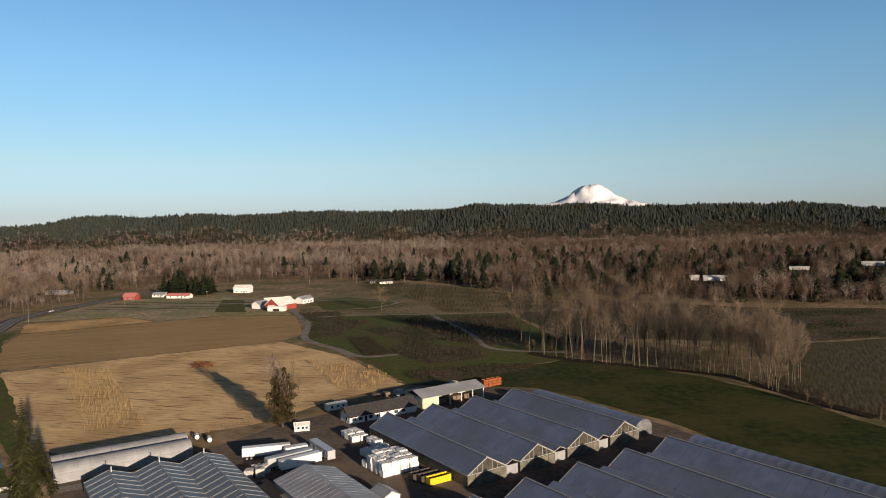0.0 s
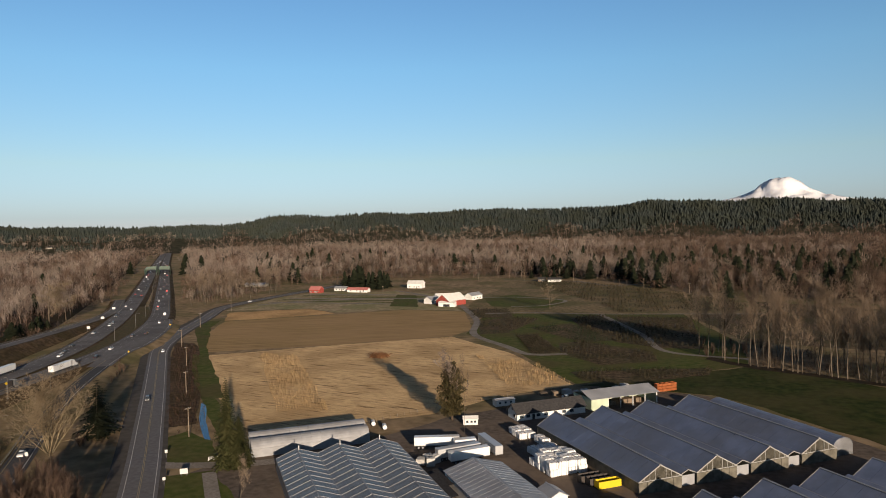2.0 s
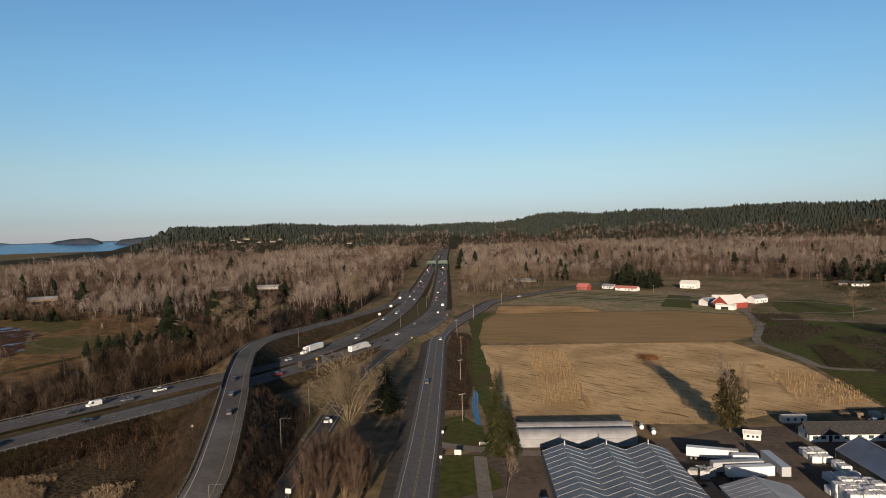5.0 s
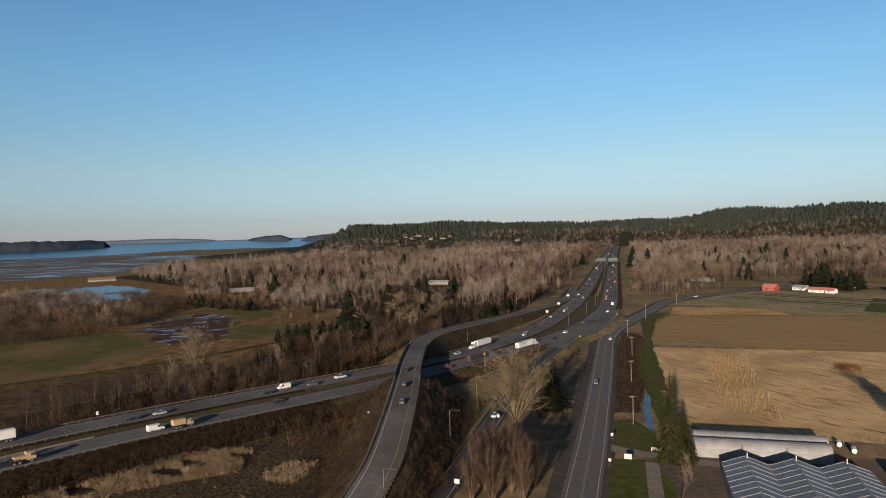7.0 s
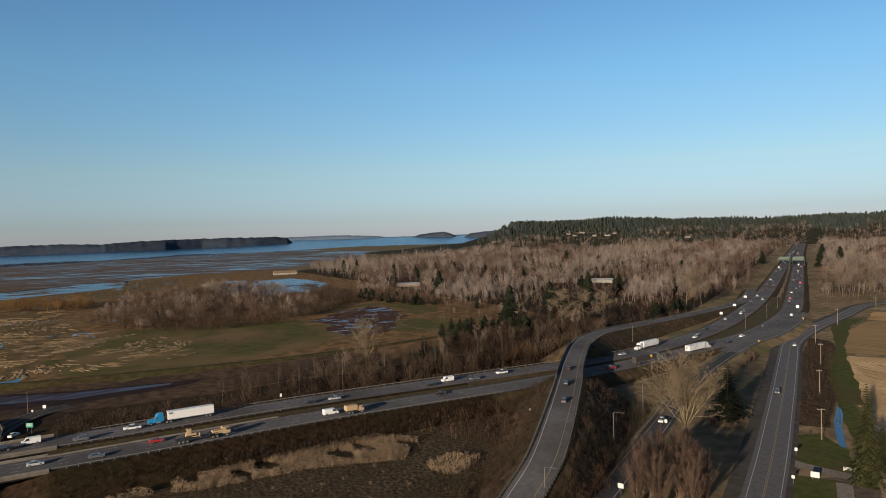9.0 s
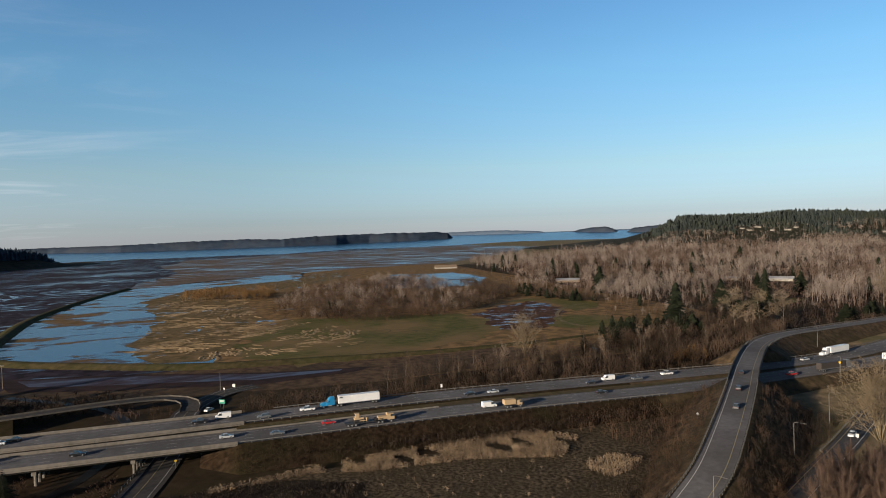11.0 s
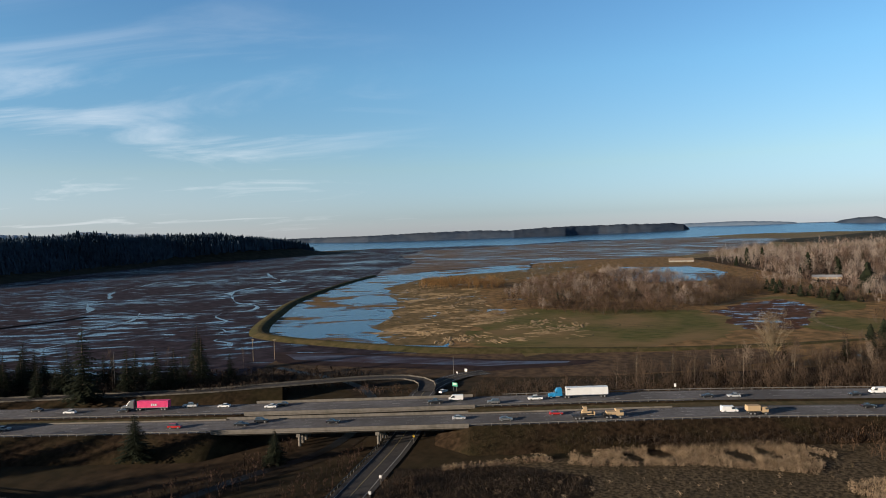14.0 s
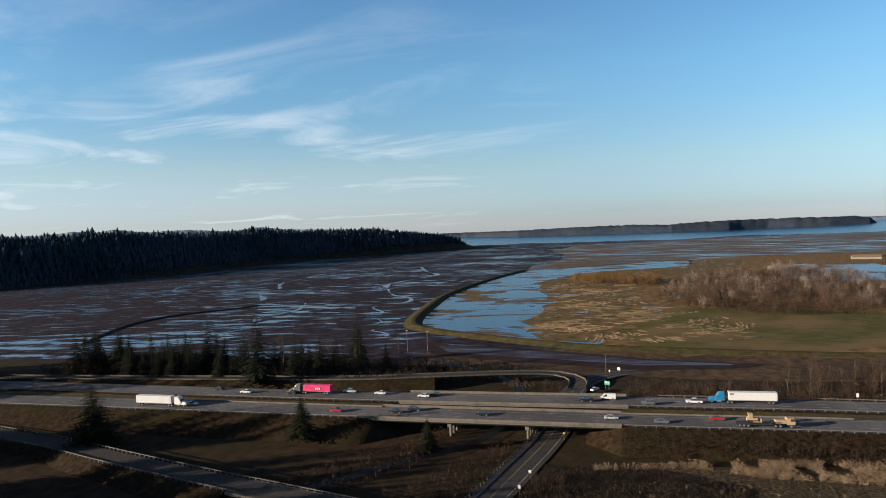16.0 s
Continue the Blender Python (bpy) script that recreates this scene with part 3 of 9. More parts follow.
patch("clearing", [(-562, 440), (-530, 458), (-503, 420), (-535, 396)], 0.1, M_green, "green lawn of a house among the woods", "lawn", 3, 9)
patch("wet_field", [(-571, 156), (-615, 203), (-638, 243), (-597, 240), (-548, 231), (-475, 196), (-452, 160), (-506, 150)], 0.17, M_wetfield, "churned brown field with puddles", "field", 13, 7)
patch("clearing", [(-430, 206), (-469, 190), (-505, 203), (-524, 226), (-505, 250), (-450, 245)], 0.2, M_olive, "green clearing among bare trees", "pasture", 6, 6)
patch("grass_strip", [(-640, 203), (-668, 240), (-650, 262), (-600, 290), (-560, 268), (-545, 240), (-600, 246), (-640, 246)], 0.19, M_olive, "grassy strip below a dark hedge", "pasture", 3, 10)
for pts, half, label in (([(-598, 167), (-646, 212), (-668, 254), (-670, 285), (-666, 315)], 2.2, "pale grassy track between the hedge and the wet field"), ([(-594, 278), (-584, 254), (-543, 224), (-499, 208), (-471, 206), (-457, 211)], 1.6, "pale worn rim round the green clearing")):
    tagged(sweep("farm_track", spline([(x, y, 0.24) for x, y in pts], 6), [(-half, 0), (half, 0)], M_nursery), label, "track", kind="structure")
patch("lagoon", [(-1036, 137), (-1162, 177), (-1154, 284), (-985, 296), (-860, 249), (-851, 180), (-900, 129)], 0.18, M_pond, "still blue lagoon in the marsh", "water", 14, 25)
patch("rusty_flat", [(-392, -140), (-398, -92), (-394, -30), (-390, 30), (-392, 90), (-400, 130), (-372, 150), (-345, 100), (-330, 40), (-330, -30), (-340, -140)], 0.12, M_rustflat, "rusty brown marsh grass below the dike", "marsh", 4, 12)
patch("slough", [(-408, -150), (-400, -97), (-390, -61), (-375, -12), (-368, 44), (-358, 32), (-345, -14), (-354, -58), (-360, -92), (-372, -134)], 0.2, M_slough, "narrow muddy slough beside the dike", "water", 2.5, 9)
patch("slough_water", [(-401, -140), (-395, -97), (-385, -61), (-371, -16), (-367, 28), (-363, 26), (-357, -15), (-366, -58), (-372, -92), (-382, -128)], 0.24, M_sloughwater, "still dark blue water in the slough", "water", 1.5, 8)
patch("slough_bank", [(-372, -122), (-378, -112), (-356, -82), (-341, -62), (-332, -70), (-333, -90), (-338, -112), (-352, -126)], 0.1, M_green, "green grassy bank beside the slough", "verge", 2, 7)
patch("reed_marsh", [(-100, 20), (-124, 64), (-152, 98), (-184, 128), (-212, 142), (-236, 128), (-228, 95), (-217, 55), (-213, 15), (-205, -24), (-180, -36), (-120, -42)], 0.1, M_brown, "brown dead marsh below the freeway", "marsh", 2, 9)
patch("dark_marsh", [(-140, -46), (-176, -42), (-203, -37), (-208, -12), (-202, 6), (-198, 18), (-184, 20), (-165, 0), (-138, -20)], 0.13, M_litter, "dark wet brushy marsh beside the underpass road", "marsh", 4, 6)
for pts, half, who in (([(-1285, -478), (-1150, -420), (-1047, -363), (-959, -368), (-870, -372), (-798, -343)], 5.5, "wide"), ([(-798, -343), (-726, -307), (-690, -272), (-655, -258), (-632, -266), (-631, -280), (-600, -274), (-586, -265)], 3.2, "winding"),
                       ([(-586, -265), (-560, -246), (-541, -255), (-528, -240), (-502, -222), (-490, -224), (-478, -208), (-460, -212), (-448, -196), (-434, -189)], 1.9, "narrow winding"), ([(-600, -452), (-629, -437), (-671, -443), (-740, -490), (-807, -507), (-900, -560), (-1005, -579), (-1133, -597), (-1269, -534)], 4.5, "broad"),
                       ([(-700, -620), (-760, -640), (-840, -700), (-960, -720)], 3.5, "shallow"), ([(-420, -330), (-470, -320), (-520, -350), (-580, -345), (-640, -370)], 2.5, "shallow")):
    c = spline([(x, y, 0.12) for x, y in pts], 5)
    w = 0.5 * half * np.clip(0.75 + 0.6 * np.sin(np.arange(len(c)) * 0.43) + 0.55 * np.sin(np.arange(len(c)) * 0.17 + half), 0.12, 2.0)
    q = sides(c)
    v = np.concatenate([np.stack([c[:, 0] + q[:, 0] * w * k, c[:, 1] + q[:, 1] * w * k, c[:, 2]], 1)[:, None] for k in (-1, 1)], 1).reshape(-1, 3)
    tagged(put("tidal_channel", v, [(2 * i, 2 * i + 1, 2 * i + 3, 2 * i + 2) for i in range(len(c) - 1)], M_channel), who + " channel of pale water in the mud", "water", kind="structure")
LEVEE = spline([(-380, -398, 0.1), (-409, -416, 0.1), (-470, -444, 0.1), (-519, -449, 0.1), (-555, -437, 0.1), (-587, -418, 0.1), (-615, -412, 0.1)], 6)
tagged(sweep("mud_levee", LEVEE, [(-4, -0.1), (-1.2, 1.0), (1.2, 1.0), (4, -0.1)], M_mudbank), "low dark bank across the mudflat", "bank", kind="structure")
DIKE = spline([(-440, 250, 0.3), (-418, 190, 0.5), (-404, 130, 1.0), (-398, 70, 1.5), (-399, 16, 2.0), (-404, -45, 2.2), (-426, -101, 2.2), (-463, -168, 2.2), (-500, -194, 2.2), (-600, -217, 2.2), (-734, -238, 2.2), (-935, -243, 2.2), (-1108, -232, 2.2)], 8)
o = sweep("dike", DIKE, [(-9, -2.5), (-3.0, -0.3), (-1.3, 0.1), (1.3, 0.1), (3.0, -0.3), (8, -2.5)], M_dike)
tagged(o, "curved grassy dike round the flooded pasture", "dike", kind="structure")

patch("rough_ground", [(-262, 150), (-300, 260), (-360, 400), (-470, 560), (-830, 1080), (-300, 1300), (400, 1000), (600, 420), (420, 330), (200, 150), (-60, 60), (-105, 12), (-135, 55), (-168, 85), (-190, 110), (-225, 100), (-246, 120)], 0.03, M_rough, "rough brown winter grass round the fields", "ground", 4, 20)
patch("stubble_field", [(-231, 346), (-167, 389), (-103, 428), (-58, 378), (-18, 305.5), (-46, 282), (-68, 250), (-89, 236), (-118, 216), (-138, 224), (-166, 260), (-199, 302)], 0.08, M_stubble, "harvested golden corn stubble field", "field", 1.2, 6)
patch("ploughed_field", [(-237, 356), (-166, 391), (-104, 430), (-96, 456), (-106, 500), (-122, 554), (-176, 563), (-226, 527), (-299, 479), (-277, 423)], 0.08, M_plough, "freshly ploughed brown field", "field", 1.5, 8)
patch("dry_strip", [(-301, 482), (-326, 531), (-267, 562), (-229, 534), (-262, 505)], 0.14, M_tan, "strip of dry tan grass", "field", 3, 9)
patch("farm_lot", [(-338, 542), (-342, 652), (-327, 706), (-238, 722), (-170, 690), (-150, 610), (-125, 560), (-176, 566), (-230, 538), (-267, 565)], 0.06, M_lot, "striped farm lot with grass and gravel", "field", 2, 12)
patch("pasture", [(-17, 306), (28, 329), (63, 357), (89, 341), (119, 309), (136, 275), (149, 229), (158, 180), (170, 120), (130, 90), (118, 150), (78, 246), (40, 295), (23, 299)], 0.07, M_meadow, "rough green pasture beside the greenhouses", "pasture", 3, 10)
patch("nursery_field", [(-97, 440), (-62, 397), (-18, 308), (28, 331), (63, 359), (70, 420), (50, 552), (-12, 548), (-100, 542)], 0.06, M_green, "green strips of a tree nursery", "field", 2, 10)
patch("far_nursery", [(-100, 545), (50, 554), (115, 560), (110, 650), (38, 735), (-48, 860), (-118, 845), (-130, 650), (-126, 585)], 0.06, M_nursery, "dark rows of a tree nursery", "field", 4, 20)
patch("brush_strip", [(-160, 216), (-189, 256), (-226, 306), (-262, 362), (-276, 385), (-262, 384), (-246, 366), (-204, 302), (-174, 258), (-152, 222)], 0.09, M_bank_brown, "dark brown brushy strip beside the county road", "verge", 1.5, 6)
patch("grass_strip", [(-174, 258), (-206, 304), (-248, 368), (-300, 440), (-318, 478), (-306, 486), (-290, 446), (-236, 358), (-192, 300), (-164, 260)], 0.12, M_green, "green grass strip at the edge of the field", "verge", 1.5, 6)
patch("brown_field", [(140, 285), (197, 387), (330, 415), (420, 330), (300, 200), (160, 225)], 0.06, M_oldfield, "dull tan field beyond the ditch", "field", 5, 15)
patch("dark_nursery", [(75, 425), (197, 392), (330, 418), (345, 535), (257, 548), (115, 640), (112, 555), (55, 550)], 0.07, M_bed, "tan field with dark planted rows beyond the tree line", "field", 5, 15)
for rows in ([(-99, 499), (-82, 523), (-55, 516), (-70, 446), (-86, 438)], [(-33, 411), (-20, 420), (19, 391), (21, 365), (-6, 350), (-28, 376)], [(-58, 471), (-31, 494), (-1, 424), (-20, 416)], [(-33, 520), (-8, 538), (23, 403), (1, 418), (-22, 474)],
             [(-121, 566), (-90, 578), (-76, 524), (-107, 515)], [(-1, 530), (54, 532), (48, 402), (25, 403)], [(-21, 333), (8, 342), (45, 350), (42, 334), (0, 311), (-15, 314)], [(-62, 437), (-49, 442), (-30, 383), (-44, 373)]):
    patch("planting_bed", rows, 0.12, M_bed, "dark brown bed of young nursery plants", "field", 2, 8)
patch("lawn", [(-125, 657), (-99, 688), (-47, 648), (-43, 609), (-58, 579), (-105, 590)], 0.13, M_green, "green lawn beside the farm buildings", "lawn", 1.5, 8)
patch("lawn", [(-198, 585), (-223, 686), (-200, 680), (-170, 582)], 0.14, M_green, "green lawn beside the farm buildings", "lawn", 1.0, 8)
patch("far_bed", [(-61, 835), (3, 788), (80, 661), (72, 572), (2, 553), (-16, 621)], 0.1, M_nursery, "dark mottled field of nursery plants", "field", 4, 14)
patch("yard", [(-126, 168), (-118, 194), (-80, 216), (-62, 246), (-44, 262), (-20, 286), (16, 300), (36, 294), (78, 236), (110, 170), (130, 100), (60, 70), (-60, 90)], 0.09, M_yard, "dark gravel and asphalt nursery yard", "yard", 1.2, 7)
patch("lawn", [(-140, 175), (-156, 198), (-150, 214), (-134, 205), (-120, 186)], 0.1, M_green, "green lawn beside the road", "lawn", 0.8, 4)
patch("lawn", [(-130, 150), (-136, 168), (-118, 180), (-98, 160), (-108, 140)], 0.1, M_green, "green lawn beside the road", "lawn", 0.8, 4)
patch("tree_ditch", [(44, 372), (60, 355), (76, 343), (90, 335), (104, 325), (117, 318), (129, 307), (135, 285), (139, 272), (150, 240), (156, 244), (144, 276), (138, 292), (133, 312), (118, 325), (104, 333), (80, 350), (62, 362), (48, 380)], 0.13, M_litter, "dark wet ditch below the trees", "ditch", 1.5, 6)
patch("ditch_pond", [(-168.7, 251), (-164.4, 247.5), (-152.4, 229), (-142, 215), (-135.5, 206), (-138, 206.5), (-148.4, 219.5), (-159, 234.4)], 0.14, M_pool, "narrow blue ditch pond", "water", 0.6, 4)
patch("verge_field", [(-240, 350), (-232, 346), (-199, 300), (-166, 258), (-140, 222), (-128, 214), (-132, 206), (-150, 228), (-172, 256), (-205, 298)], 0.11, M_green, "green field verge", "verge", 1, 6)
for pts, w in (([(-140, 612), (-128, 580), (-101, 502), (-90, 438), (-62, 396), (-46, 374), (-26, 378)], 5), ([(-102, 541), (-67, 550), (-12, 546), (52, 551), (110, 556)], 4), ([(-12, 546), (16, 449), (27, 392), (66, 375)], 4),
               ([(-330, 585), (-300, 620), (-210, 650), (-150, 640)], 6), ([(-240, 730), (-200, 690), (-150, 625)], 5), ([(-88, 590), (-60, 600), (-45, 640), (-90, 665), (-130, 660)], 3.5), ([(62, 860), (0, 790), (-50, 850), (-140, 872)], 5)):
    c = spline([(x, y, 0.17) for x, y in pts], 6)
    tagged(sweep("farm_track", c, [(-w / 2, 0), (w / 2, 0)], M_gravel), "pale gravel farm track", "track", kind="structure")

# snow-covered mountain on the skyline
# bluish patches in the snow colour stand in for shaded slopes
M_snow = mat("snow", (0.82, 0.83, 0.88), (0.95, 0.95, 0.96), 0.03, 0.8, 0.0, (0.7, 0.73, 0.8), 0.012, 0.5)
v, f = [], []
peak = Vector((*polar(-12.3, 4820), 0))
ax, ay = Vector((math.cos(radians(-12.3)), math.sin(radians(-12.3)), 0)), Vector((-math.sin(radians(-12.3)), math.cos(radians(-12.3)), 0))
for j in range(15):
    for i in range(61):
        a, b = (i - 30) / 30 * 520, (j - 12) / 12 * 500
        r = math.hypot(a * (1.0 if a < 0 else 1.06), b * 0.9)
        h = float(np.interp(r, (0, 62, 118, 172, 250, 350, 700), (325, 322, 288, 244, 207, 190, 120))) + min(r, 90) / 90 * 7 * math.sin(9 * math.atan2(b, a) + 3 * math.sin(r * 0.02))
        n = noise.fractal(Vector((a * 0.012, b * 0.012, 3)), 0.9, 2.0, 5)
        h += n * (10 if r > 60 else 6)
        p = peak + ax * a + ay * b * (0.12 if b > 0 else 1)
        v.append((p.x, p.y, max(h, 0)))
for j in range(14):
    for i in range(60):
        f.append((j * 61 + i, j * 61 + i + 1, j * 61 + i + 62, j * 61 + i + 61))
for k in range(7):
    a, b = 0.08 + k * 0.125, 0.08 + k * 0.125 + 0.055
    near, back = [Vector((-332, 600)), Vector((-180, 590))], [Vector((-322, 700)), Vector((-190, 700))]
    q = [near[0].lerp(back[0], a), near[1].lerp(back[1], a), near[1].lerp(back[1], b), near[0].lerp(back[0], b)]
    patch("grass_strip", [(p.x, p.y) for p in q], 0.12, M_green if k % 3 else M_gravel, "narrow strip of the farm lot", "field strip", 1.0, 12)
tagged(put("snow_mountain", v, f, M_snow, smooth=True), "snow-covered volcano far behind the ridge", "mountain", kind="structure")

# ---- roads ----
I5_N = spline([(-1700, 2330, 2), (-1043, 1400, 2), (-735, 965, 2), (-460, 575, 2), (-345, 395, 2.4), (-295, 288, 3), (-279, 222, 4), (-273, 165, 5), (-270, 109, 5.6), (-267, 58, 6), (-262, 0, 6), (-255, -66, 6), (-249, -140, 6),
               (-245, -212, 6), (-240, -307, 6), (-232, -450, 5), (-215, -700, 4)], 6)
I5_S = spline([(-1680, 2330, 2), (-1023, 1400, 2), (-713, 971, 2), (-440, 594, 2), (-349, 463, 2.2), (-298, 363, 2.5), (-273, 277, 3), (-257, 201, 4), (-249, 151, 5), (-246, 100, 5.6), (-242.5, 55, 6), (-237, 0, 6),
               (-232, -60, 6), (-227.5, -119, 6), (-223, -193, 6), (-217, -276, 6), (-205, -450, 5), (-190, -700, 4)], 6)
BRIDGE = (-100.0, -20.0)


def split(c):
    """The stretches of a freeway before, on and after the bridge."""
    north, south = c[c[:, 1] > BRIDGE[1]], c[c[:, 1] < BRIDGE[0]]
    mid = c[(c[:, 1] <= BRIDGE[1] + 6) & (c[:, 1] >= BRIDGE[0] - 6)]
    return north, mid, south


for c, who in ((I5_N, "far"), (I5_S, "near")):
    road = tagged(sweep("freeway", c, [(-7.5, 0), (7.5, 0)], M_asphalt_i5), "grey three-lane freeway carriageway", "road", kind="structure")
    for o in (-6.0, 5.2):
        sweep("edge_line", c + [0, 0, 0.03], [(o - 0.07, 0), (o + 0.07, 0)], M_line if o > 0 else M_yellow_line, road)
    for o in (-2.3, 1.4):
        dashes("lane_line", c[c[:, 1] < 700], o, 3.0, 9.0, 0.16, M_line, road)
    north, mid, south = split(c)
    for s in (north, south):
        end, nxt = (s[-1], s[-2]) if s is north else (s[0], s[1])
        d = (end - nxt) / np.linalg.norm(end - nxt)
        tip = np.array([end + d * q - [0, 0, q * 0.5] for q in (3, 7, 12.5)])
        s = np.vstack([s, tip]) if s is north else np.vstack([tip[::-1], s])
        for piece, m in ((s[s[:, 1] > 138], M_bank_brown), (s[s[:, 1] <= 142], M_bank)):
            if len(piece) > 1:
                tagged(bank("embankment", piece, 8.2, m), "grassy freeway embankment", "embankment", kind="structure")
    way = c[c[:, 1] > 230] * [1, 1, 0] + [0, 0, 0.045 if c is I5_N else 0.075]
    tagged(sweep("roadside", way, [(-42, 0), (42, 0)], M_rough), "rough brown grass beside the freeway", "verge", kind="structure")
    br = thing("freeway_bridge", "pale concrete freeway bridge on round columns", "bridge")
    sweep("deck", mid, [(-8.4, -0.05), (8.4, -0.05), (8.4, -0.5), (6.5, -1.5), (-6.5, -1.5), (-8.4, -0.5)], M_concrete, br, True)
    for o in (-8.1, 8.1):
        sweep("parapet", mid, [(o - 0.22, 0), (o - 0.14, 0.95), (o + 0.14, 0.95), (o + 0.22, 0)], M_concrete, br, True)
    for y in (-75, -48):
        k = int(np.abs(mid[:, 1] - y).argmin())
        x = mid[k, 0]
        part("pier_cap", box_bm(14, 1.4, 1.1, x, y, 3.4, 0.06), M_concrete, br)
        for o in (-5.4, -1.8, 1.8, 5.4):
            part("column", cyl_bm(0.55, 0.55, 3.9, x + o, y, -0.4, 12), M_concrete, br)
n = min(len(I5_N), len(I5_S))
ys = np.arange(-690, 560, 8.0)


def x_at(c, y):
    o = np.argsort(c[:, 1])
    return np.interp(y, c[o, 1], c[o, 0]), np.interp(y, c[o, 1], c[o, 2])


for lo, hi in ((BRIDGE[1], 560), (-690, BRIDGE[0])):
    y = ys[(ys > lo) & (ys < hi)]
    xa, za = x_at(I5_N, y)
    xb, zb = x_at(I5_S, y)
    v, f = [], []
    for k in range(len(y)):
        for q in (0, 0.5, 1):
            v.append((xa[k] + (xb[k] - xa[k]) * q, y[k], za[k] + (zb[k] - za[k]) * q - (0.55 if q == 0.5 else 0.2)))
    for k in range(len(y) - 1):
        for j in range(2):
            f.append((k * 3 + j, k * 3 + 3 + j, k * 3 + 4 + j, k * 3 + j + 1))
    tagged(put("median", v, f, M_median), "grassy freeway median", "median", kind="structure")

FLY = spline([(-118, 58, 3), (-131, 76, 4), (-145, 92, 5), (-159, 108, 7), (-183, 130, 9), (-218, 160, 10.2), (-260, 195, 10.4), (-305, 236, 9.2), (-331, 273, 8), (-353, 326, 6), (-381, 401, 4), (-425, 502, 2.2), (-500, 608, 2.0)], 4)
road = tagged(sweep("flyover_ramp", FLY, [(-5, 0), (5, 0)], M_asphalt_i5), "curved grey ramp crossing over the freeway", "road", kind="structure")
sweep("edge_line", FLY + [0, 0, 0.03], [(-3.6, 0), (-3.4, 0)], M_line, road)
sweep("edge_line", FLY + [0, 0, 0.03], [(2.9, 0), (3.1, 0)], M_yellow_line, road)
fa, fb = FLY[FLY[:, 0] > -236], FLY[FLY[:, 0] < -292]
for s in (fa, fb):
    end, nxt = (s[-1], s[-2]) if s is fa else (s[0], s[1])
    d = (end - nxt) / np.linalg.norm(end - nxt)
    tip = np.array([end + d * q - [0, 0, q * 0.62] for q in (4, 9, 16)])
    s = np.vstack([s, tip]) if s is fa else np.vstack([tip[::-1], s])
    tagged(bank("embankment", s, 5.8, M_bank_brown, 1.7), "brushy embankment of the ramp", "embankment", kind="structure")
fm = FLY[(FLY[:, 0] <= -230) & (FLY[:, 0] >= -298)]
br = thing("ramp_bridge", "concrete ramp bridge over the freeway", "bridge")
sweep("deck", fm, [(-5.6, -0.05), (5.6, -0.05), (5.6, -0.6), (4.2, -1.7), (-4.2, -1.7), (-5.6, -0.6)], M_concrete, br, True)
for o in (-5.3, 5.3):
    sweep("parapet", fm, [(o - 0.2, 0), (o - 0.13, 0.9), (o + 0.13, 0.9), (o + 0.2, 0)], M_concrete, br, True)
k = int(np.abs(fm[:, 0] + 264).argmin())
for o in (-2.6, 2.6):
    part("column", cyl_bm(0.6, 0.6, 9.0, fm[k, 0] - o * 0.6, fm[k, 1] + o * 0.8, -0.2, 12), M_concrete, br)

COUNTY = spline([(-60, 62, 0.3), (-95, 112, 0.3), (-120, 148, 0.3), (-142, 180, 0.3), (-166, 214, 0.3), (-200, 262, 0.3), (-240, 318, 0.3), (-266, 355, 0.3), (-285, 390, 0.3), (-304, 435, 0.3), (-326, 494, 0.3), (-352, 562, 0.3), (-353, 622, 0.3), (-345, 700, 0.3), (-330, 800, 0.3)], 5)
tagged(sweep("road_shoulder", COUNTY - [0, 0, 0.06], [(-9.5, -0.1), (-5, 0), (5, 0), (6.6, -0.1)], M_shoulder), "grey gravel road shoulder", "shoulder", kind="structure")
road = tagged(sweep("county_road", COUNTY, [(-5.4, 0), (5.0, 0)], M_asphalt), "straight grey two-lane county road", "road", kind="structure")
for o in (-4.0, 4.0):
    sweep("edge_line", COUNTY + [0, 0, 0.03], [(o - 0.09, 0), (o + 0.09, 0)], M_line, road)
for o in (-0.2, 0.2):
    sweep("centre_line", COUNTY + [0, 0, 0.03], [(o - 0.07, 0), (o + 0.07, 0)], M_yellow_line, road)
RAMP = spline([(-104, 60, 0.4), (-122, 86, 0.5), (-140, 112, 0.8), (-160, 141, 1), (-182, 173, 1), (-206, 207, 1.5), (-228, 241, 2), (-250, 281, 2.5), (-275, 333, 2.65), (-287, 369, 2.5), (-316, 427, 2.25), (-347, 473, 2.1)], 5)
road = tagged(sweep("entrance_ramp", RAMP, [(-3.8, 0.06), (3.8, 0.06)], M_asphalt_new), "dark narrow entrance ramp", "road", kind="structure")
tagged(bank("embankment", RAMP, 4.4, M_rough, 2.5), "grassy embankment of the ramp", "embankment", kind="structure")
for o in (-2.6, 2.6):
    sweep("edge_line", (RAMP if o > 0 else RAMP[RAMP[:, 1] < 318]) + [0, 0, 0.14], [(o - 0.1, 0), (o + 0.1, 0)], M_line if o > 0 else M_yellow_line, road)
MERGE = RAMP[RAMP[:, 1] > 296]
tagged(sweep("merge_lane", MERGE, [(-7.8, 0.1), (4.6, 0.1)], M_asphalt_i5), "grey merging lane beside the freeway", "road", kind="structure")
UNDER = spline([(-95, -58, 0.25), (-140, -52, 0.25), (-175, -47.5, 0.25), (-199, -44.6, 0.25), (-221, -42, 0.25), (-245, -40.5, 0.25), (-275, -40.5, 0.4), (-296, -42, 0.8), (-319, -36, 0.7), (-334, -28, 0.4), (-342, -16, 0.25)], 4)
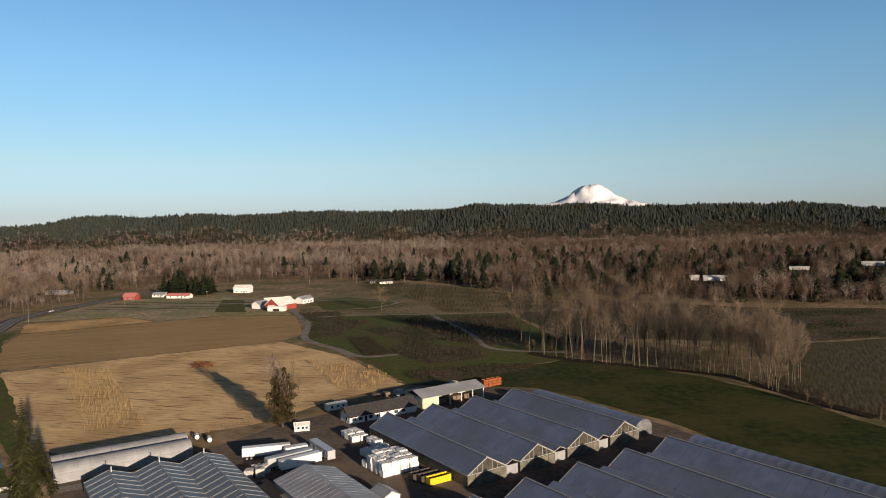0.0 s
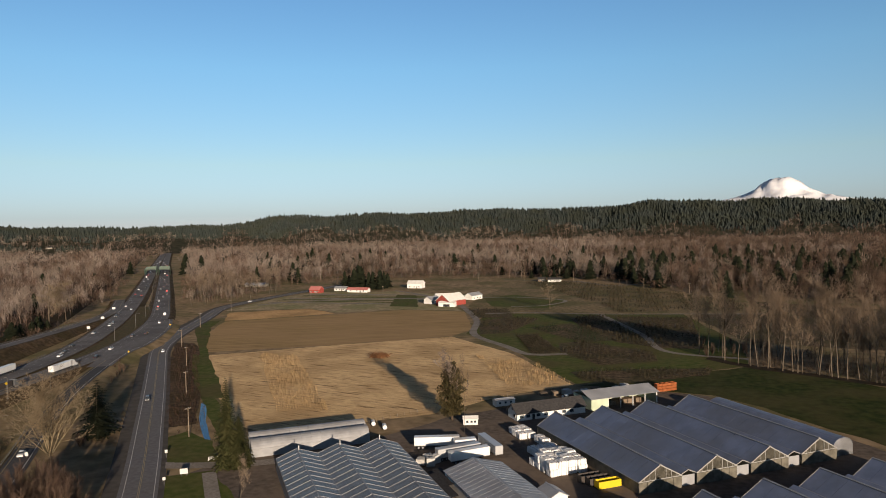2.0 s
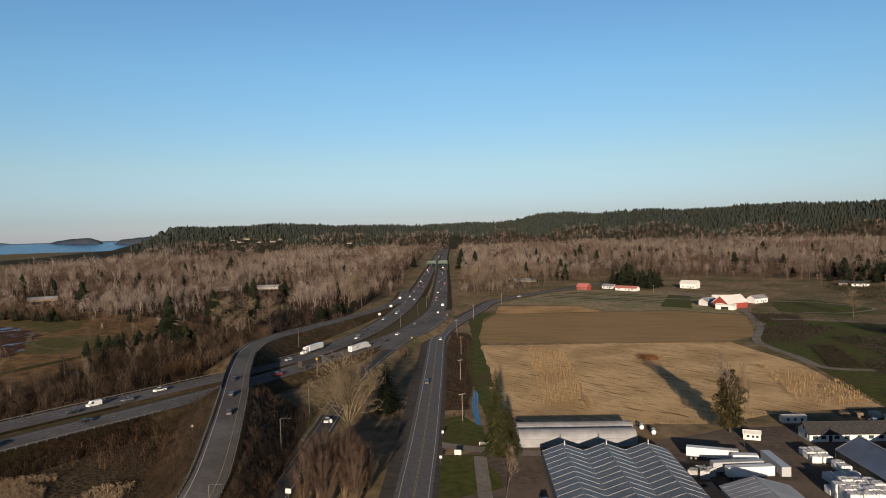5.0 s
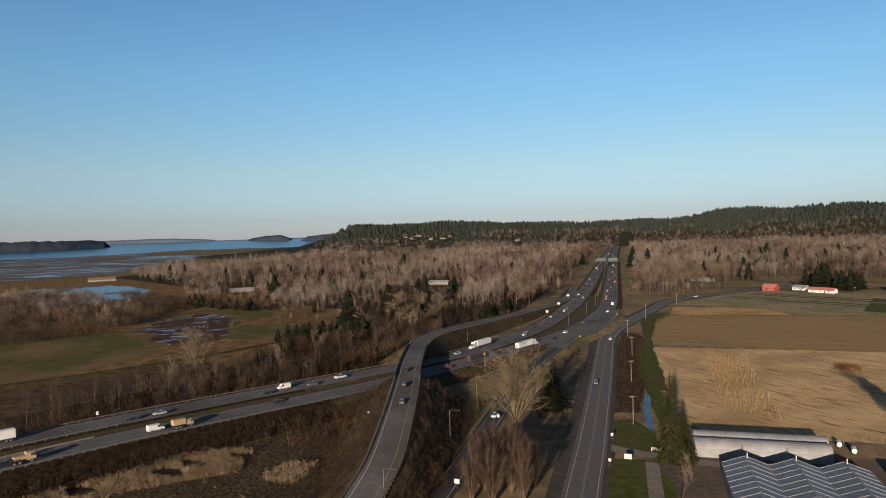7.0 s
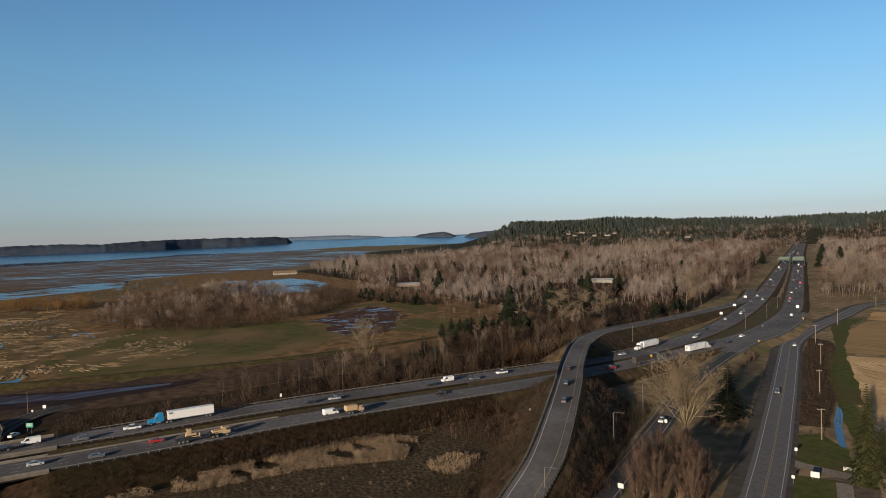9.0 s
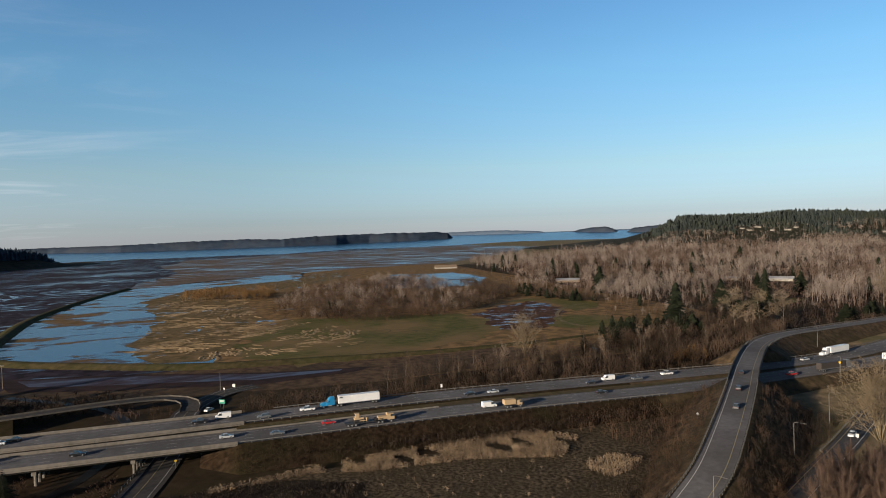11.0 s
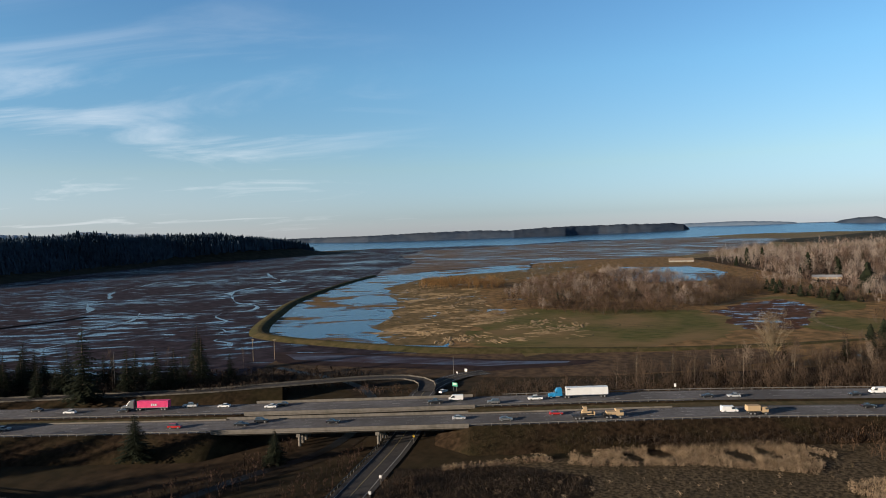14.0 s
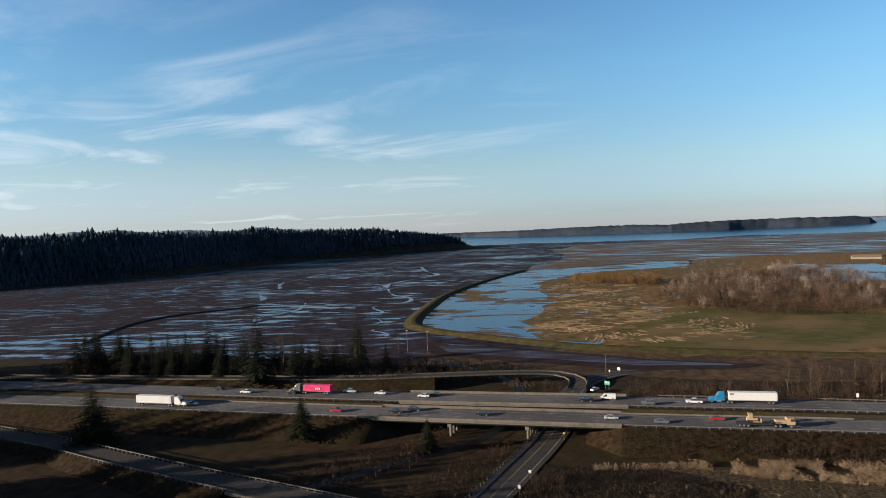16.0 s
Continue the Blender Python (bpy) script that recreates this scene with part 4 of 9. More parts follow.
road = tagged(sweep("underpass_road", UNDER, [(-5.5, 0), (5.5, 0)], M_asphalt_old), "grey road passing under the freeway", "road", kind="structure")
for o in (-3.9, 3.9):
    sweep("edge_line", UNDER + [0, 0, 0.03], [(o - 0.08, 0), (o + 0.08, 0)], M_line, road)
sweep("centre_line", UNDER + [0, 0, 0.03], [(-0.1, 0), (0.1, 0)], M_yellow_line, road)
FRONT = spline([(-262, -450, 2.0), (-269, -342, 2.2), (-278, -240, 3.2), (-286, -149, 4.4), (-296, -110, 4.8), (-309, -73, 4.6), (-315, -52, 3.6), (-309, -42, 2.4), (-298, -41, 1.1)], 4)
tagged(sweep("frontage_ramp", FRONT, [(-4, 0), (4, 0)], M_asphalt_old), "grey ramp behind the freeway", "road", kind="structure")
tagged(bank("embankment", FRONT[FRONT[:, 1] < -105], 5, M_bank, 1.8), "grassy embankment of the ramp", "embankment", kind="structure")
for o in (-3.8, 3.8):
    tagged(sweep("barrier", FRONT, [(o - 0.18, 0), (o - 0.1, 0.6), (o + 0.1, 0.6), (o + 0.18, 0)], M_barrier, None, True), "low pale concrete ramp barrier", "barrier", kind="structure")
SW = spline([(-196, -330, 2), (-190, -262, 2.2), (-187, -240, 2.2), (-181, -206, 2.5), (-172, -172, 3), (-162, -131, 3.6), (-155, -99, 4), (-146, -60, 4.4), (-134, -20, 4.4), (-122, 20, 4), (-116, 50, 3.2)], 4)
tagged(sweep("exit_ramp", SW, [(-4.5, 0), (4.5, 0)], M_asphalt_old), "grey curved exit ramp with guard rails", "road", kind="structure")
for s in (SW[SW[:, 1] < -112], SW[SW[:, 1] > -20]):
    tagged(bank("embankment", s, 5.2, M_bank, 1.8), "grassy embankment of the ramp", "embankment", kind="structure")
mid = SW[(SW[:, 1] >= -116) & (SW[:, 1] <= -16)]
br = thing("ramp_bridge", "concrete ramp bridge over a muddy creek", "bridge")
sweep("deck", mid, [(-5.1, -0.05), (5.1, -0.05), (5.1, -0.9), (-5.1, -0.9)], M_concrete, br, True)
for y in (-95, -75, -35):
    k = int(np.abs(mid[:, 1] - y).argmin())
    for o in (-3.2, 3.2):
        part("column", cyl_bm(0.4, 0.4, 4.2, mid[k, 0] + o, mid[k, 1], -0.9, 10), M_concrete, br)
# creek under the bridges
CREEK = spline([(-150, -118, 0.12), (-172, -98, 0.12), (-196, -82, 0.12), (-218, -66, 0.12), (-245, -60, 0.12), (-280, -60, 0.12), (-320, -80, 0.12), (-360, -130, 0.12)], 4)
tagged(sweep("creek_mud", CREEK, [(-7, -0.02), (7, -0.02)], M_litter), "dark muddy creek bed", "creek", kind="structure")
tagged(sweep("creek", CREEK + [0, 0, 0.04], [(-2, 0), (2, 0)], M_creek), "narrow tidal creek under the freeway", "water", kind="structure")

# ---- trees ----
M_bark = mat("pale_bark", (0.125, 0.1, 0.073), (0.22, 0.18, 0.132), 0.8, 0.9, 0.0, (0.1, 0.078, 0.055), 0.2, 0.5)
M_darkbark = mat("dark_bark", (0.06, 0.045, 0.033), (0.1, 0.075, 0.055), 1.5, 0.95)
M_twig = mat("bare_twigs", (0.158, 0.125, 0.105), (0.476, 0.378, 0.309), 0.075, 0.9, 0.0, (0.14, 0.109, 0.082), 0.007, 0.6, low=0.3, high=0.7, through_light=0.42)
M_twig_grey = mat("grey_twigs", (0.226, 0.186, 0.156), (0.525, 0.425, 0.356), 0.08, 0.9, 0.0, (0.165, 0.134, 0.104), 0.01, 0.5, through_light=0.42)
M_twig_clay = mat("clay_twigs", (0.0841, 0.0561, 0.0422), (0.222, 0.147, 0.11), 0.1, 0.9, through_light=0.42)
M_twig_dark = mat("dark_twigs", (0.0451, 0.0324, 0.0227), (0.144, 0.1, 0.0702), 0.05, 0.9, through_light=0.42)
M_twig_pale = mat("pale_twigs", (0.185, 0.142, 0.093), (0.331, 0.254, 0.166), 0.1, 0.9, through_light=0.42)
M_twig_orange = mat("orange_willow_twigs", (0.138, 0.079, 0.033), (0.271, 0.157, 0.0661), 0.05, 0.9, through_light=0.42)
M_needle = mat("conifer_needles", (0.014, 0.026, 0.013), (0.034, 0.05, 0.022), 0.15, 0.9, 0.0, (0.03, 0.042, 0.018), 0.01, 0.6)
# sky-lit shade of the headland is put into its needles as blue
M_headland = mat("shade_blue_needles", (0.0239, 0.0405, 0.0612), (0.0479, 0.0675, 0.0918), 0.05, 0.95, 0.0, (0.015, 0.022, 0.028), 0.01, 0.5)
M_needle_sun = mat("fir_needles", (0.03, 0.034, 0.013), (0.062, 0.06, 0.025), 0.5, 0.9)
M_tussock = mat("marsh_tussock", (0.0666, 0.0512, 0.0317), (0.149, 0.115, 0.0698), 0.25, 0.9, through_light=0.42)
M_rust = mat("rusty_brush", (0.061, 0.0388, 0.0266), (0.14, 0.0886, 0.0557), 0.12, 0.9, 0.0, (0.045, 0.032, 0.023), 0.05, 0.6, through_light=0.42)
# ridge needles carry a grey-blue tint that stands in for haze
M_ridge = mat("hazy_ridge_needles", (0.0227, 0.03, 0.028), (0.0441, 0.0518, 0.0471), 0.05, 0.9, 0.0, (0.034, 0.037, 0.025), 0.01, 0.6)
M_brush_red = mat("reddish_brush", (0.03, 0.019, 0.015), (0.07, 0.042, 0.031), 0.12, 0.9)
M_thicket = mat("dark_thicket", (0.02, 0.015, 0.012), (0.05, 0.037, 0.028), 0.1, 0.9)
M_plant = mat("nursery_plants", (0.022, 0.02, 0.013), (0.06, 0.05, 0.03), 0.3, 0.9)
M_reed = mat("dry_reeds", (0.285, 0.205, 0.132), (0.495, 0.372, 0.244), 0.3, 0.9, through_light=0.42)
M_fir = mat("dark_fir_needles", (0.0088, 0.012, 0.0072), (0.02, 0.0232, 0.0128), 0.3, 0.9)
M_ivy = mat("dark_leaves", (0.03, 0.026, 0.012), (0.075, 0.06, 0.028), 0.3, 0.85)


def blades(base, tip, w, g, out=None):
    """Slender triangles from base to tip, their faces turned outwards where that is given."""
    d = tip - base
    s = np.cross(d, g.normal(size=d.shape) if out is None else out + g.normal(0, 0.3, d.shape))
    s /= np.linalg.norm(s, axis=1)[:, None] + 1e-9
    s *= np.asarray(w)[:, None] / 2
    return np.stack([base - s, base + s, tip], 1)


def unit(v):
    return v / (np.linalg.norm(v, axis=1)[:, None] + 1e-9)


def broom(n, g, spread=0.3, low=0.25, trunk=0.016, w=0.012, h=1.0):
    """Blades of a bare tree of unit height: two trunk blades and n rising twigs."""
    z0 = np.zeros((2, 3))
    tr = blades(z0, np.array([[0.01, 0, 0.86], [-0.01, 0.01, 0.8]]), np.array([trunk, trunk]) * 2.2, g)
    z = low + (0.86 - low) * g.random(n) ** 0.8
    a = g.uniform(0, 2 * np.pi, n)
    out = spread * (0.3 + 0.7 * g.random(n)) * np.sin(np.clip((z - low + 0.12) / (1.1 - low), 0.05, 1) * np.pi) ** 0.6
    off = out * 0.6 * g.random(n)
    base = np.stack([np.cos(a) * off, np.sin(a) * off, z], 1)
    tip = np.stack([np.cos(a) * out, np.sin(a) * out, np.minimum(z + 0.12 + 0.2 * g.random(n), 0.9 + 0.1 * g.random(n))], 1)
    side = np.stack([np.cos(a), np.sin(a), np.full(n, 0.35)], 1)
    return np.concatenate([tr, blades(base, tip, w * (0.6 + 0.8 * g.random(n)), g, side)])


def crown_tree(n, g, spread=0.28, low=0.3, trunk=0.007, w=0.01, limbs=6, top=0.98):
    """Blades of a bare tree of unit height: a trunk, limbs that fan upwards and a soft rounded crown of twigs on them."""
    a = g.uniform(0, 6.3) + np.arange(limbs) * 2 * np.pi / limbs + g.normal(0, 0.3, limbs)
    reach = spread * g.uniform(0.25, 0.8, limbs)
    foot = np.stack([0 * a, 0 * a, low * g.uniform(0.6, 1.3, limbs)], 1)
    head = np.stack([np.cos(a) * reach, np.sin(a) * reach, top * (1 - 0.5 * (reach / spread) ** 2 * (1 - low)) - g.uniform(0, 0.08, limbs)], 1)
    tr = blades(np.zeros((1, 3)), np.array([[g.normal(0, 0.01), g.normal(0, 0.01), 0.8]]), np.array([trunk * 2.4]), g)
    tr = np.concatenate([tr, blades(foot, head, np.full(limbs, trunk * 1.5), g)])
    d = g.normal(size=(n, 3))
    d[:, 2] = np.abs(d[:, 2]) * 1.15 - 0.4
    d = unit(d)
    lobes = 0.76 + 0.24 * np.sin(np.arctan2(d[:, 1], d[:, 0]) * 3 + g.uniform(0, 6)) * np.cos(d[:, 2] * 4)
    r = (0.4 + 0.6 * g.random(n) ** 0.6) * lobes
    mid = low + (top - low) * 0.52
    tip = np.stack([d[:, 0] * spread * r, d[:, 1] * spread * r, mid + d[:, 2] * (top - low) * 0.56 * r], 1)
    rise = (0.07 + 0.13 * g.random(n))[:, None]
    base = tip - unit(np.array([0, 0, 1.0]) + np.stack([tip[:, 0], tip[:, 1], 0 * r], 1) / spread * 0.75 + g.normal(0, 0.16, (n, 3))) * rise
    side = d * np.array([1, 1, 0.7]) + np.array([0, 0, 0.12])
    return np.concatenate([tr, blades(base, tip, w * (0.6 + 0.8 * g.random(n)), g, side)])


def spire(levels, per, g, radius=0.2, droop=0.1):
    """Blades of a conifer of unit height."""
    out = [blades(np.zeros((1, 3)), np.array([[0, 0, 1.0]]), np.array([0.03]), g)]
    for k in range(levels):
        z = 0.08 + 0.9 * (k + 0.5 * g.random()) / levels
        r = radius * (1 - z) ** 0.8 * (0.75 + 0.5 * g.random(per)) + 0.012
        a = g.uniform(0, 2 * np.pi) + np.arange(per) * 2 * np.pi / per + g.normal(0, 0.25, per)
        c = np.stack([np.cos(a), np.sin(a), 0 * a], 1)
        s = np.stack([-np.sin(a), np.cos(a), 0 * a], 1)
        w = (r * 0.75 + 0.01)[:, None]
        root = np.array([0, 0, z + 0.06]) + 0 * c
        left, right = c * (r * 0.8)[:, None] + s * w / 2, c * (r * 0.8)[:, None] - s * w / 2
        left[:, 2] = right[:, 2] = z - droop * r / radius * 0.4
        end = c * r[:, None]
        end[:, 2] = z - droop * r / radius * 0.25
        out += [np.stack([root, left, end], 1), np.stack([root, end, right], 1)]
    return np.concatenate(out)


def tiers(n, sides, g, radius=0.2):
    """A ragged conifer of unit height, of stacked skirts."""
    out = []
    for k in range(n):
        z0, z1 = 0.05 + 0.9 * k / n, min(1.0, 0.05 + 0.9 * (k + 1.75) / n)
        a = g.uniform(0, 6.3) + np.arange(sides) * 2 * np.pi / sides + g.normal(0, 0.15, sides)
        r = (radius * (1 - z0) ** 0.85 + 0.015) * g.uniform(0.7, 1.3, sides)
        rim = np.stack([np.cos(a) * r, np.sin(a) * r, z0 + g.normal(0, 0.25 / n, sides)], 1)
        tip = np.array([g.normal(0, 0.006), g.normal(0, 0.006), z1])
        out.append(np.stack([rim, np.roll(rim, -1, 0), np.tile(tip, (sides, 1))], 1))
    return np.concatenate(out)


def forest(name, pts, z, hs, kinds, material, label, seed, category="forest", fat=1.0):
    """Many small trees as one object."""
    g = np.random.default_rng(seed)
    pick = g.integers(0, len(kinds), len(pts))
    turn = g.uniform(0, 2 * np.pi, len(pts))
    wide = fat * g.uniform(0.8, 1.25, len(pts))
    lean = g.normal(0, 0.03, (len(pts), 2))
    out = []
    for k, kind in enumerate(kinds):
        i = np.where(pick == k)[0]
        if not len(i):
            continue
        c, s = np.cos(turn[i]), np.sin(turn[i])
        v = kind.reshape(1, -1, 3) * np.ones((len(i), 1, 1))
        x = (v[..., 0] * c[:, None] - v[..., 1] * s[:, None]) * wide[i, None] + v[..., 2] * lean[i, 0, None]
        y = (v[..., 0] * s[:, None] + v[..., 1] * c[:, None]) * wide[i, None] + v[..., 2] * lean[i, 1, None]
        h = hs[i, None]
        out.append(np.stack([x * h + pts[i, 0, None], y * h + pts[i, 1, None], v[..., 2] * h + z[i, None]], -1).reshape(-1, 3, 3))
    return tagged(tris(name, np.concatenate(out), material), label, category, kind="stuff")


G = np.random.default_rng(7)
BROOM_LOW = [crown_tree(120, G, 0.36, 0.1, 0.007, 0.011, 6, g_top) for g_top in (0.98, 0.9, 0.98, 0.86, 0.95, 0.98)]
BROOM_MID = [crown_tree(150, G, 0.28, 0.2, 0.0055, 0.0055, 7) for _ in range(7)]
BROOM_FAR = [crown_tree(60, G, 0.31, 0.22, 0.006, 0.011, 4) for _ in range(7)]
BROOM_DOT = [crown_tree(20, G, 0.36, 0.25, 0.008, 0.028, 2) for _ in range(6)]
BUSH = [crown_tree(46, G, 0.6, 0.02, 0.01, 0.022, 6, 0.95) for _ in range(5)]
SPIRE_MID = [tiers(12, 9, G, 0.18) for _ in range(6)]
SPIRE_SMALL = [tiers(3, 4, G, 0.18) for _ in range(8)]


def heights(n, seed, mean, sd):
    return np.clip(np.random.default_rng(seed).normal(mean, sd, n), mean * 0.5, mean * 1.5)


def far_from(p, c, d):
    """Those of the points p that lie over d metres from the path c."""
    keep = np.ones(len(p), bool)
    for i in range(0, len(p), 4000):
        q = p[i:i + 4000]
        keep[i:i + 4000] = ((q[:, None, 0] - c[None, ::3, 0]) ** 2 + (q[:, None, 1] - c[None, ::3, 1]) ** 2).min(1) > d * d
    return p[keep]


def ring(p, lo, hi):
    r = np.hypot(p[:, 0], p[:, 1])
    return p[(r >= lo) & (r < hi)]


def off_roads(p, d=16):
    for c in (I5_N, I5_S):
        p = far_from(p, c, d + 4)
    for c in (FLY, COUNTY):
        p = far_from(p, c, d)
    return p


# bare woods north-east and south-east of the freeway
WOOD_N = [(-395, 300), (-425, 232), (-470, 250), (-508, 246), (-560, 292), (-640, 282), (-740, 270), (-800, 262), (-960, 330), (-1400, 362), (-2000, 1150), (-2480, 1500), (-2350, 1950), (-1700, 2450), (-1075, 1420), (-768, 975), (-490, 585)]
WOOD_S = [(-385, 590), (-372, 660), (-400, 782), (-315, 850), (-240, 905), (-117, 880), (-40, 885), (40, 745), (115, 650), (257, 556), (350, 540), (600, 420), (1900, 1100), (1900, 2350), (0, 2800), (-900, 2600), (-1600, 2280), (-1000, 1410), (-690, 975), (-425, 600)]
HOUSE_SITES = ((53.3, 2440, 18, 40), (52.8, 2420, 14, 70), (52.2, 2460, 24, 50), (51.2, 2420, 16, 30), (50.2, 2430, 22, 60), (49.6, 2460, 14, 20), (44.0, 2460, 18, 50), (39.6, 2400, 16, 60))


def round_houses(p):
    """Which points stand clear of the houses on the slope and of the ground before them."""
    az, d = np.degrees(np.arctan2(-p[:, 0], p[:, 1])), np.hypot(p[:, 0], p[:, 1])
    keep = np.ones(len(p), bool)
    for a, far, L, _ in HOUSE_SITES:
        keep &= ~((np.abs(az - a) < 0.35 + 0.006 * L) & (d > far - 210) & (d < far + 30))
    return keep


woods = [("bare_woods", WOOD_N, 11), ("bare_woods", WOOD_S, 12)]
CLEAR = [[(-585, 478), (-540, 488), (-500, 420), (-538, 390)], [(-672, 262), (-660, 325), (-715, 330), (-720, 285)], [(-440, 775), (-480, 770), (-470, 810), (-410, 815)], [(-560, 450), (-620, 420), (-660, 470), (-600, 500)]]
WOOD_HOUSES = ((308, 800, 1.3), (492, 945, 0.9), (632, 1006, 0.9), (-701, 575, 1.0), (-441, 782, 1.4), (-840, 362, 1.0))


def opened(p, h):
    """Tree heights, lowered on the ground that opens towards the valley before each house."""
    az, d = np.degrees(np.arctan2(-p[:, 0], p[:, 1])), np.hypot(p[:, 0], p[:, 1])
    for x, y, half in WOOD_HOUSES:
        a, far = math.degrees(math.atan2(-x, y)), math.hypot(x, y)
        k = (np.abs(az - a) < half) & (d < far + 8)
        h = np.where(k, np.minimum(h, np.maximum(1.5, 70 - 68.5 * d / far)), h)
    return h


BRUSHY = [(-380, 300), (-420, 226), (-508, 242), (-560, 285), (-590, 325), (-602, 416), (-565, 440), (-505, 434), (-455, 427), (-425, 445), (-440, 520), (-400, 470), (-370, 390)]


def evergreen(x, y, z):
    """Where the ridge carries conifers rather than bare trees."""
    return z > np.where(-x > 0.62 * y, 34 + 22 * np.sin(x * 0.013 + 2) * np.sin(y * 0.016), 44) + 18 * np.sin(x * 0.0061 + 1) * np.sin(y * 0.0083) + 13 * np.sin(x * 0.017 + y * 0.011) + 8 * np.sin(x * 0.043 - y * 0.031)


def edge_distance(poly, p):
    out = np.full(len(p), 1e9)
    for (x1, y1), (x2, y2) in zip(poly, poly[1:] + poly[:1]):
        dx, dy = x2 - x1, y2 - y1
        u = np.clip(((p[:, 0] - x1) * dx + (p[:, 1] - y1) * dy) / (dx * dx + dy * dy), 0, 1)
        out = np.minimum(out, np.hypot(p[:, 0] - x1 - u * dx, p[:, 1] - y1 - u * dy))
    return out


for name, poly, seed in woods:
    for lo, hi, gap, kinds, h, sd, fat in ((230, 800, 9.4, BROOM_MID, 23, 5.0, 1.08), (800, 1500, 12.4, BROOM_FAR, 25, 5.0, 1.15), (1500, 3100, 17.0, BROOM_DOT, 27, 4, 1.3)):
        p = ring(scatter(poly, gap, seed + lo), lo, hi)
        r = np.hypot(p[:, 0], p[:, 1])
        p = np.vstack([off_roads(p[r < 460], 12), off_roads(p[(r >= 460) & (r < 1700)], 7), p[r >= 1700]])
        for q in CLEAR:
            p = p[~inside(q, p[:, 0], p[:, 1])]
        p = p[round_houses(p)]
        zz = HILL_SE.z(p[:, 0], p[:, 1])
        wave = np.sin(p[:, 0] * 0.021 + seed) * np.sin(p[:, 1] * 0.017) + 0.6 * np.sin(p[:, 0] * 0.047 - p[:, 1] * 0.039 + seed)
        patchy = np.sin(p[:, 0] * 0.0093 + 1) * np.sin(p[:, 1] * 0.0081 + seed) + 0.5 * np.sin(p[:, 0] * 0.031 + p[:, 1] * 0.023)
        de = edge_distance(poly, p)
        k = ~evergreen(p[:, 0], p[:, 1], zz) & (zz < 95) & ((wave > -0.8) | (zz > 3)) & (de > 14 * (1 + np.sin(p[:, 0] * 0.13) * np.sin(p[:, 1] * 0.11)))
        p, zz, wave, patchy, de = p[k], zz[k], wave[k], patchy[k], de[k]
        hs = heights(len(p), seed, h, sd * 1.3) * (0.8 + 0.25 * np.clip(wave, -1, 1.2)) * np.clip(0.6 + de / 80, 0.6, 1.0)
        if seed == 11:
            hs *= np.clip(0.62 + (np.hypot(p[:, 0], p[:, 1]) - 500) / 900, 0.62, 1.0)
        hs = opened(p, hs)
        low = inside(BRUSHY, p[:, 0], p[:, 1])
        few = ~low | (np.random.default_rng(seed + lo + 3).random(len(p)) < 0.3)
        p, zz, hs, patchy, low = p[few], zz[few], hs[few], patchy[few], low[few]
        hs = np.where(low, hs * 0.75, hs)
        tone = np.random.default_rng(seed + hi).random(len(p)) + 0.3 * patchy - 0.42 * np.clip((p[:, 0] + 0.03 * p[:, 1]) / 150, 0, 1)
        for m, sel, label in ((M_twig_grey, tone > 0.8, "pale grey leafless riverside woods"), (M_twig, (tone <= 0.8) & (tone > 0.36), "dense leafless brown riverside woods"), (M_twig_clay, (tone <= 0.36) & (tone > 0.06), "dark brown leafless riverside woods"), (M_twig_dark, tone <= 0.06, "very dark leafless riverside woods")):
            if not sel.any():
                continue
            forest(name, p[sel], zz[sel] - 0.3, hs[sel], kinds, m, label, seed + lo, fat=fat)
# dark understorey below the nearer woods
UNDER_BUSH = [broom(18, G, 0.6, 0.0, 0.01, 0.04) for _ in range(4)]
for name, poly, seed in woods:
    p = off_roads(ring(scatter(poly, 11.0, seed + 5), 230, 1100), 14)
    p = p[edge_distance(poly, p) > 3]
    p = p[~inside(BRUSHY, p[:, 0], p[:, 1])]
    forest("understorey", p, np.zeros(len(p)) - 0.1, opened(p, heights(len(p), seed + 6, 8.5, 3)), UNDER_BUSH, M_twig_clay, "dark brown brush below the bare woods", seed + 7, "brush")
p = off_roads(scatter(BRUSHY, 6.5, 14), 12)
for q in CLEAR[:1] + CLEAR[3:]:
    p = p[~inside(q, p[:, 0], p[:, 1])]
wave = np.sin(p[:, 0] * 0.05) * np.sin(p[:, 1] * 0.06 + 1) + 0.6 * np.sin(p[:, 0] * 0.13 + p[:, 1] * 0.1)
for m, sel, h, label in ((M_twig_dark, (wave > -0.5) & (wave < 0.35), 4.5, "dark leafless brush before the tall woods"), (M_rust, wave >= 0.7, 6.0, "rusty leafless shrubs before the tall woods"), (M_twig_clay, (wave >= 0.35) & (wave < 0.7), 7.0, "brown leafless shrubs before the tall woods")):
    forest("brush", p[sel], np.zeros(sel.sum()) - 0.1, heights(sel.sum(), 15, h, h * 0.3), BUSH, m, label, 16, "brush", 0.9)
p = np.vstack([scatter([(-380, 246), (-402, 226), (-424, 240), (-410, 262), (-388, 264)], 7, 17), scatter([(-396, 372), (-404, 372), (-428, 430), (-420, 436)], 7, 18)])
forest("conifer_clump", p, np.zeros(len(p)), heights(len(p), 19, 9.5, 2.5), SPIRE_MID, M_fir, "dark low conifers before the tall woods", 19, fat=2.2)
